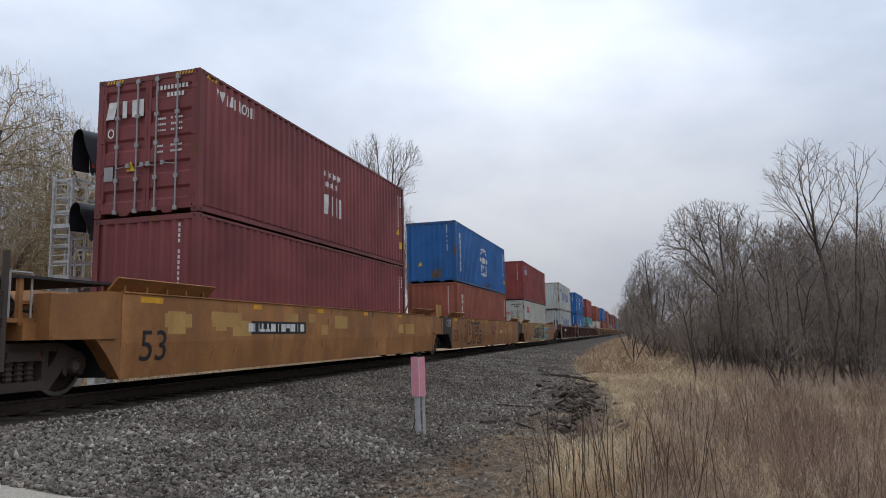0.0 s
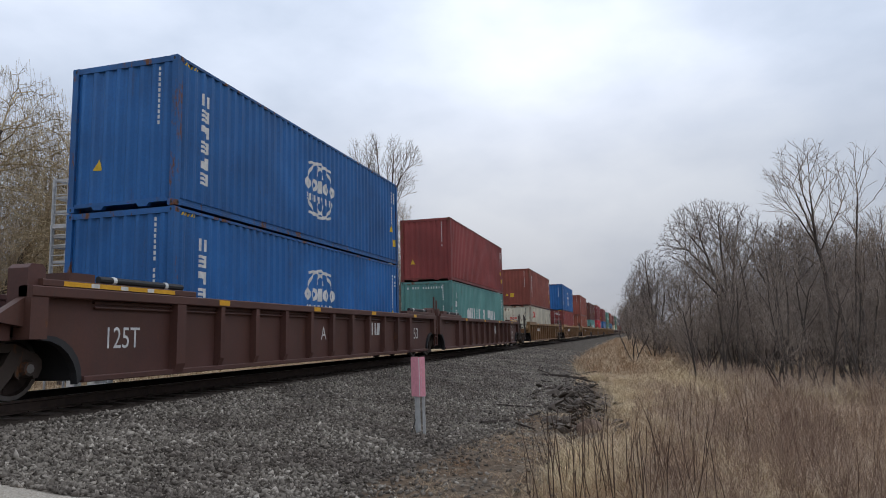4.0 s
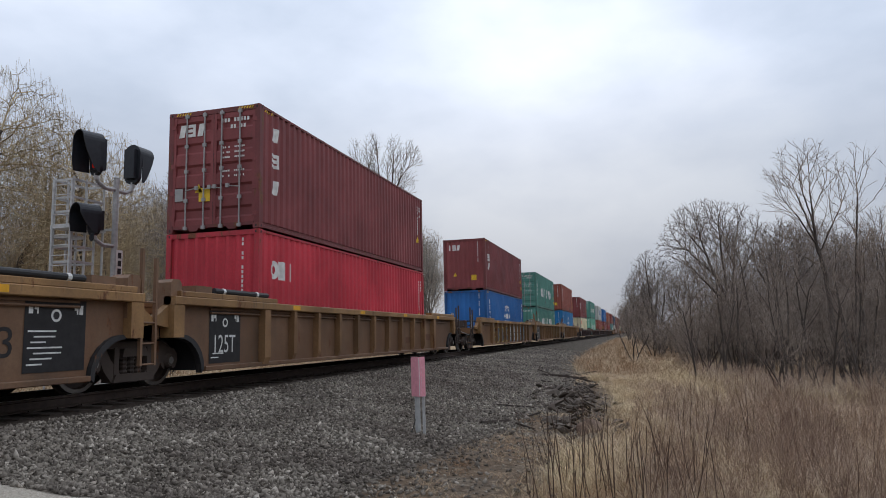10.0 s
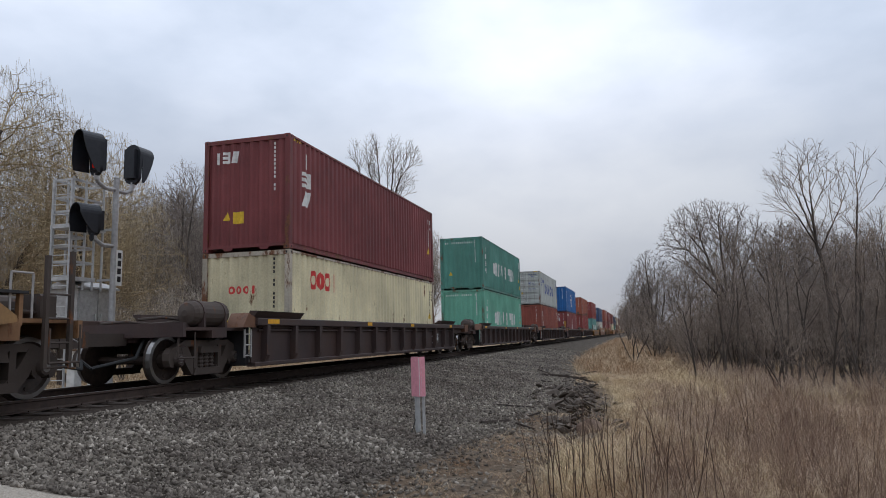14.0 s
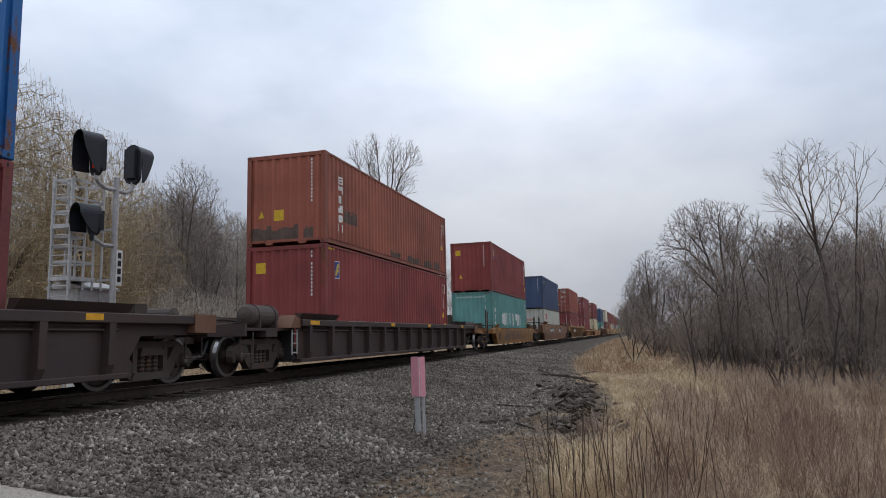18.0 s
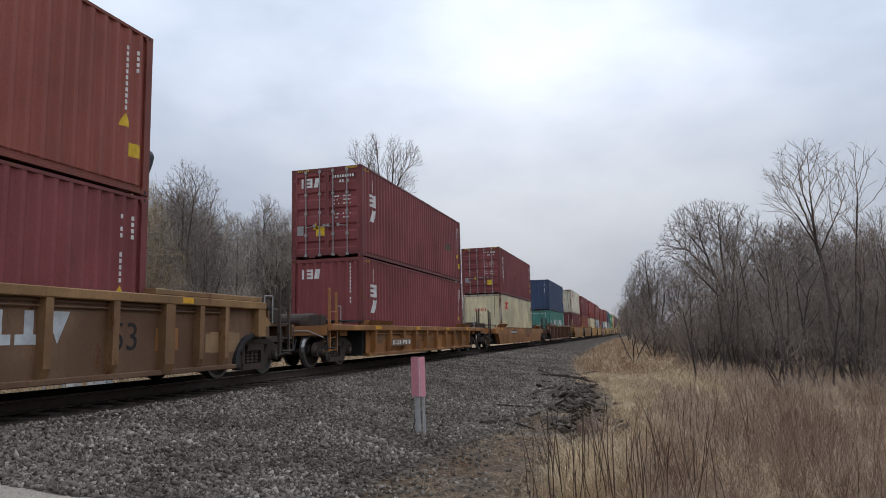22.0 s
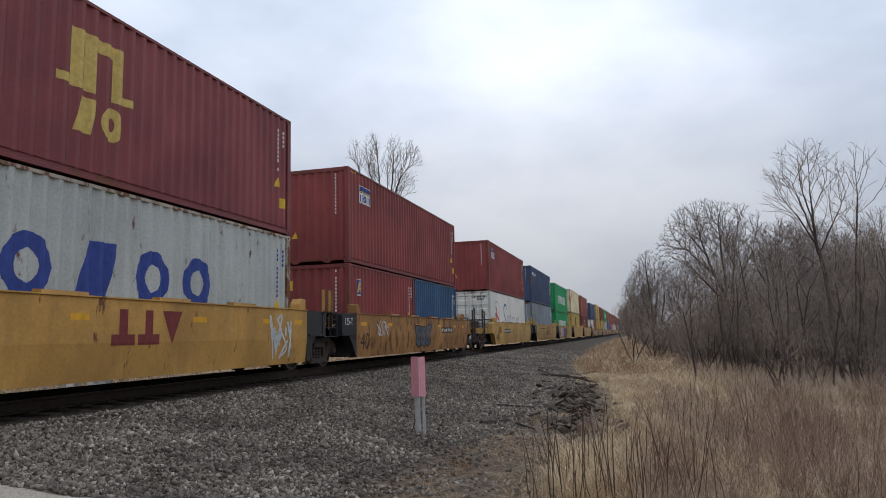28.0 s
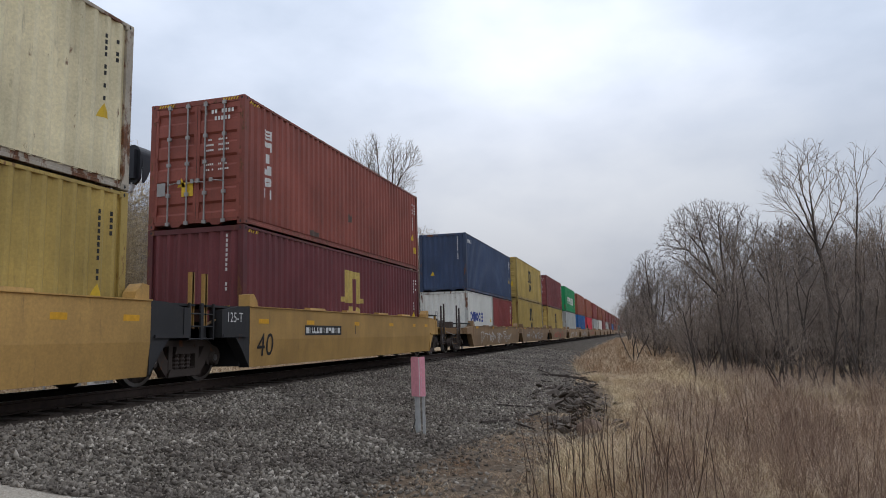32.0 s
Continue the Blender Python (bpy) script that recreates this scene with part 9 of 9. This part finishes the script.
CARS[8] = ("ribbed", CAR_UMBER, None, [plate(-4.0, 0.95, 1.2, 0.24, 9, CAR_UMBER), fig("53", 0.42, 6.6, 0.62), consolidated(7.3, 0.4)], "weathered tan ribbed well car")
CARS[9] = ("ribbed", CAR_UMBER, None, [consolidated(-8.2, 0.35, rows_of=2), fig("125T", 0.36, -8.1, 0.55, W_PAINT, 0.75, 1.441), fig("53", 0.42, 6.6, 0.62), consolidated(7.3, 0.4), patches(14, -6, 7, CAR_RUST_BROWN, 6)], "weathered tan ribbed well car with a black stencil panel")
CARS[10] = ("ribbed", CAR_UMBER, None, [consolidated(-8.2, 0.35, rows_of=2), fig("125T", 0.36, -8.1, 0.55, W_PAINT, 0.75, 1.441), patches(15, -6, 7, CAR_RUST_BROWN, 4)], "weathered tan ribbed well car with a black stencil panel")
CARS[11] = ("ribbed", CAR_TAN, None, [spray(16, -5.2, 0.35, 4.0, 0.9, 3, GREY_PAINT, GOLD_PAINT), blocks(17, [-1.16, 0.10, 1.36], 1.08, 0.34, 0.98, PALE_PAINT, GREY_PAINT), blocks(18, [2.62, 3.88], 1.08, 0.34, 0.98, SKY_PAINT, K_PAINT), fig("53", 0.42, 6.6, 0.62)], "tan ribbed well car with pale blue and grey graffiti")
CARS[12] = ("ribbed", CAR_TAN, None, [consolidated(-8.2, 0.35, rows_of=2), fig("125T", 0.36, -8.1, 0.55, W_PAINT, 0.75, 1.441), spray(19, -6.9, 0.35, 0.7, 0.9, 1, GREY_PAINT, K_PAINT), blocks(20, [1.42, 2.66, 3.90, 5.14], 1.10, 0.34, 0.98, AQUA_PAINT, K_PAINT)], "tan ribbed well car with bright green graffiti")
CARS[13] = ("ribbed", CAR_TAN, None, [consolidated(-8.25, 0.3, rows_of=2), fig("125T", 0.40, -8.15, 0.52, W_PAINT, 0.75, 1.441), plate(6.0, 1.0, 1.1, 0.2, 9, CAR_TAN), scrawl(21, -3.6, 0.6, 0.9, 0.5, CAR_RUST_BROWN, 4)], "tan ribbed well car with a black stencil panel")
CARS[14] = ("deck", CAR_DARK, None, [scrawl(22, 5.0, 0.5, 0.9, 0.4, PALE_PAINT, 4)], "dark brown low-sided well car")
CARS[15] = ("deck", CAR_DARK, None, [], "dark brown low-sided well car")
CARS[16] = ("deck", CAR_DARK, None, [scrawl(23, 1.5, 0.5, 0.8, 0.4, W_PAINT, 5), scrawl(24, 4.6, 0.5, 0.7, 0.4, LIME_PAINT, 4), placard(5.95, 0.38, 1.05, 0.40)], "dark brown low-sided well car with small scrawls")
CARS[17] = ("deck", CAR_DARK, None, [scrawl(26, -5.3, 0.55, 0.8, 0.4, GOLD_PAINT, 5), spray(27, 1.6, 0.40, 1.7, 0.5, 3, PALE_PAINT, K_PAINT)], "dark brown low-sided well car with a pale tag")
CARS[18] = ("deck", CAR_DARK, None, [], "dark brown low-sided well car")
CARS[19] = ("forty_low", CAR_RUSTY, None, [fig("40", 0.46, -6.2, 0.45), spray(28, -4.2, 0.40, 6.5, 0.66, 4, CAR_TAN, CAR_RUSTY), scrawl(29, -4.2, 0.4, 6.0, 0.7, GREY_PAINT, 8)], "short yellow well car with buffed graffiti")
CARS[20] = ("smooth", CAR_COPPER, None, [fig("53", 0.52, -8.0, 0.50), plate(-4.9, 0.88, 3.2, 0.36), plate(2.2, 0.84, 1.9, 0.42, 3), patches(30, -9.0, -5.2, CAR_TAN_GREY, 4)], "brown panelled well car with touched-up patches")
CARS[21] = ("ribbed", CAR_UMBER, None, [plate(-5.8, 0.90, 2.4, 0.28, 9, CAR_UMBER), brand(2.9, 0.78, PALE_PAINT, 1.0), scrawl(31, -3.5, 0.6, 3.0, 0.5, PALE_PAINT, 5), fig("53", 0.46, 5.08, 0.66), patches(33, 6.6, 8.2, CAR_TAN_GREY, 3, 0.55, 0.95), patches(34, -8, 8, CAR_MUSTARD, 5)], "tan ribbed well car with a yellow top sill")
CARS[22] = ("deck40", CAR_MUSTARD, None, [plate(-4.6, 0.48, 1.9, 0.24, 11, CAR_TAN), fig("40", 0.44, -0.9, 0.46), patches(32, -6, 6, CAR_TAN, 6, 0.3, 1.0)], "low mustard well car with ribbed ends")
CARS[23] = ("low", CAR_MUSTARD, None, [plate(-5.0, 0.82, 2.2, 0.22), brand(1.45, 0.55, DR_PAINT, 1.0), patches(33, -8, 8, CAR_TAN, 4, 0.3, 1.05)], "low-sided mustard well car")
CARS[24] = ("ribbed", CAR_RUST_BROWN, None, [spray(34, -8.0, 0.45, 4.0, 0.9, 5, PALE_PAINT, K_PAINT), scrawl(35, -2.4, 0.4, 1.0, 0.7, PALE_PAINT, 5), scrawl(36, -1.1, 0.55, 0.8, 0.7, LIME_PAINT, 4, t=0.05), scrawl(37, 1.45, 0.75, 0.9, 0.55, LIME_PAINT, 4, t=0.05), scrawl(49, 2.7, 0.7, 0.9, 0.6, LIME_PAINT, 4, t=0.05), scrawl(50, 3.95, 0.7, 0.8, 0.6, LIME_PAINT, 3, t=0.05), scrawl(51, 1.6, 0.4, 0.7, 0.2, PALE_PAINT, 2), scrawl(52, -3.2, 1.44, 1.8, 0.11, LIME_PAINT, 7, 1.604)], "rusty brown ribbed well car with silver and lime graffiti")
CARS[25] = ("forty", CAR_RUSTY, None, [fig("40", 0.46, -6.05, 0.46), plate(-3.6, 0.86, 2.0, 0.22), spray(38, -0.9, 0.4, 3.0, 0.85, 4, None, GOLD_PAINT), scrawl(39, 0.8, 0.4, 2.0, 0.8, GOLD_PAINT, 5)], "rust-stained yellow well car with graffiti")
CARS[26] = ("forty", CAR_RUSTY, CAR_BLACK, [fig("40", 0.46, -6.05, 0.46), fig("125-T", 0.20, -7.18, 1.14, W_PAINT, 0.85), brand(0.4, 0.80, DR_PAINT, 0.9), scrawl(40, -4, 0.4, 3, 0.8, GREY_PAINT, 6)], "rust-stained yellow well car with black ends")
CARS[27] = ("forty", CAR_WORN, CAR_BLACK, [fig("40", 0.46, -6.05, 0.46), fig("125-T", 0.20, -7.18, 1.14, W_PAINT, 0.85), brand(0.4, 0.80, DR_PAINT, 0.9)], "rust-stained yellow well car with black ends")
CARS[28] = ("forty", CAR_WORN, CAR_BLACK, [fig("40", 0.50, -6.05, 0.44), fig("125-T", 0.20, -7.18, 1.14, W_PAINT, 0.85), fig("E", 0.26, -2.2, 0.92), brand(-0.1, 0.74, DR_PAINT, 1.22), scrawl(41, 4.6, 0.35, 0.9, 0.95, PALE_PAINT, 5, t=0.06)], "rust-stained yellow well car with black ends and a dark red mark")
CARS[29] = ("forty", CAR_RUSTY, CAR_BLACK, [fig("40", 0.50, -6.05, 0.44), fig("125-T", 0.20, -7.18, 1.14, W_PAINT, 0.85), plate(2.4, 0.90, 1.7, 0.22), spray(42, -0.9, 0.40, 1.7, 0.8, 3, GREY_PAINT, K_PAINT), scrawl(43, -4.8, 0.8, 1.0, 0.5, PALE_PAINT, 4)], "rust-stained yellow well car with a dark tag")
CARS[30] = ("forty", CAR_YELLOW, None, [fig("40", 0.50, -6.0, 0.40), plate(-3.9, 0.86, 2.1, 0.24), fig("B", 0.26, -0.9, 0.88), patches(44, -6, -4.6, CAR_MUSTARD, 2)], "clean yellow well car with a black number panel")
CARS[31] = ("forty", CAR_YELLOW, CAR_BLACK, [fig("40", 0.50, -6.05, 0.44), fig("125-T", 0.20, -7.18, 1.14, W_PAINT, 0.85), brand(-0.2, 0.74, DR_PAINT, 1.22), spray(45, -4.4, 0.36, 8.6, 0.95, 4, None, K_PAINT)], "yellow well car with black drawn graffiti")
CARS[32] = ("forty", CAR_YELLOW, CAR_BLACK, [fig("40", 0.50, -6.05, 0.44), fig("125-T", 0.20, -7.18, 1.14, W_PAINT, 0.85), brand(0.9, 0.74, DR_PAINT, 1.22), spray(46, -5.2, 0.36, 2.6, 0.95, 4, PINK_PAINT, K_PAINT), heart(-2.55, 0.52, 0.75, 0.72, B_PAINT), spray(47, -1.75, 0.30, 2.5, 1.05, 4, GREY_PAINT, K_PAINT), scrawl(48, 5.3, 0.3, 0.5, 1.0, K_PAINT, 4)], "yellow well car with grey and pink graffiti")
CARS[33] = ("forty", CAR_YELLOW, CAR_BLACK, [fig("40", 0.50, -6.05, 0.44), fig("125-T", 0.20, -7.18, 1.14, W_PAINT, 0.85), fig("E", 0.26, -1.5, 0.88), brand(-0.5, 0.74, DR_PAINT, 1.22)], "clean yellow well car with black ends")
CARS[34] = ("forty", CAR_YELLOW, CAR_BLACK, [fig("40", 0.50, -6.05, 0.44), fig("125-T", 0.20, -7.18, 1.14, W_PAINT, 0.85), plate(-3.9, 0.86, 2.1, 0.24), fig("I", 0.26, -0.9, 0.88)], "clean yellow well car with black ends")


def short_boxes(y, z, first, second):
    """Two 20-foot boxes end to end in one well."""
    out = []
    for k, (paint, marks) in enumerate((first, second)):
        c = Cont(paint, f"short {COLOURS[paint]} corrugated container in a well car", y + (-3.067 if k == 0 else 3.067), z, "plain", 6.058, STD)
        marks(c, 400 + k)
        out.append(c.ob)
    return out


# where the upper boxes have lost paint: side patches, then end patches (along, up, wide, high)
WORN = {
    18: ([(5.2, 0.16, 1.0, 0.22), (6.9, 0.15, 1.6, 0.30), (8.9, 0.15, 1.2, 0.34), (10.4, 0.16, 0.8, 0.42), (1.3, 0.75, 0.9, 0.42)], [(0.12, 0.16, 1.5, 0.42), (1.75, 0.16, 0.3, 0.36)]),
    8: ([(10.2, 0.16, 0.6, 0.3), (4.0, 1.1, 0.5, 0.3)], [(0.3, 0.2, 0.5, 0.35)]),
    13: ([(2.4, 0.15, 0.9, 0.22), (7.5, 0.15, 0.7, 0.3)], [(0.2, 0.2, 0.8, 0.3)]),
    22: ([(9.4, 1.3, 1.1, 0.35)], []),
    1: ([(6.6, 0.16, 0.9, 0.25)], [(1.2, 0.2, 0.5, 0.5)]),
    34: ([(3.2, 0.16, 0.5, 0.2), (5.6, 0.9, 0.25, 0.3)], []),
}
MOVERS = []


def build_train():
    joined = {}
    for group in SETS:
        for i in group:
            joined[i] = group
    count = len(STACKS)
    for i in range(count):
        base = {7: 0.41, 18: 0.46}.get(i, 0.37)
        kind, paint, endp, extra, label = CARS.get(i, ("forty_tan", CAR_TAN_GREY, None, [scrawl(200 + i, -4.5, 0.35, 8.0, 0.6, (PALE_PAINT, R_PAINT, W_PAINT)[i % 3], 9)] if i < 41 else [], "dusty tan well car with sprayed tags" if i < 41 else "dusty tan well car"))
        y = CENTRES[i]
        near_join = i - 1 in joined[i]
        far_join = i + 1 in joined[i]
        t = TRUCK_AT[kind]

        def plane(a, b):
            ta = CENTRES[a] + TRUCK_AT[CARS[a][0] if a in CARS else "forty_tan"]
            tb = CENTRES[b] - TRUCK_AT[CARS[b][0] if b in CARS else "forty_tan"]
            return (ta + tb) / 2
        trucks = []
        if near_join:
            mid = (CENTRES[i - 1] + y) / 2
            trucks.append(mid - y)
            near = y - mid
        else:
            trucks.append(-t)
            near = y - plane(i - 1, i) if i else 11.7
        if far_join:
            far = (y + CENTRES[i + 1]) / 2 - y
        else:
            trucks.append(t)
            far = plane(i, i + 1) - y if i + 1 < count else t + 2.0
        MOVERS.append(well_car(kind, paint, y, near, far, not near_join, not far_join, trucks, label, endp, extra, {22: CAR_MUSTARD, 25: CAR_YELLOW, 21: CAR_UMBER, 14: CAR_DARK}.get(i), {25: CAR_BLACK, 30: CAR_BLACK, 29: CAR_RUSTY, 34: CAR_YELLOW}.get(i)))
        up, low = STACKS[i]
        if low == "two short boxes":
            MOVERS.extend(short_boxes(y, base, (MAROON_RED, marks_square), (SLATE_BLUE, marks_none)))
            lh = STD
        elif low == "white and red short boxes":
            MOVERS.extend(short_boxes(y, base, (OFF_WHITE, marks_row("OBOOF", 0.6, 1.5, 0.5, 0.5, 0.1, B_PAINT, 0.14, end=False)), (MAROON_RED, marks_none)))
            lh = STD
        else:
            p, near_end, marks, lh = low
            c = Cont(p, f"{COLOURS[p]} corrugated container set down in a well car", y, base, near_end, height=lh, dark=RUSTY if p in (RUSTY_WHITE, CREAM) or i == 28 else None, smooth_side=marks is marks_script)
            if i < 44:
                marks(c, 10 + i)
            MOVERS.append(c.ob)
        p, near_end, marks, uh = up
        c = Cont(p, f"{COLOURS[p]} corrugated container stacked on another", y, base + lh + 0.020, near_end, height=uh, dark=RUSTY if p in (RUSTY_WHITE, CREAM) or i == 3 else None)
        if i < 44:
            marks(c, 60 + i)
        if i in WORN:
            worn(c, 500 + i, *WORN[i])
        MOVERS.append(c.ob)


build_train()


def travelled(t):
    return SPEED * t + GAIN * t * t


def motions():
    for ob in MOVERS:
        m = ob.matrix_basis.copy()
        walk(ob, [(t, Matrix.Translation((0, -travelled(t), 0)) @ m) for t in range(0, 33, 2)])
    # every wheelset turns as its car rolls
    for dy, sets in WHEELSETS.items():
        rows = [(k / FPS, Matrix.Translation((0, dy, WHEEL_R)) @ Matrix.Rotation(travelled(k / FPS) / 0.482, 4, "X")) for k in range(0, 32 * FPS + 1)]
        walk(sets[0], rows)
        for other in sets[1:]:
            other.rotation_mode = "QUATERNION"
            other.animation_data_create()
            other.animation_data.action = sets[0].animation_data.action
            other.animation_data.action_slot = sets[0].animation_data.action_slot


motions()
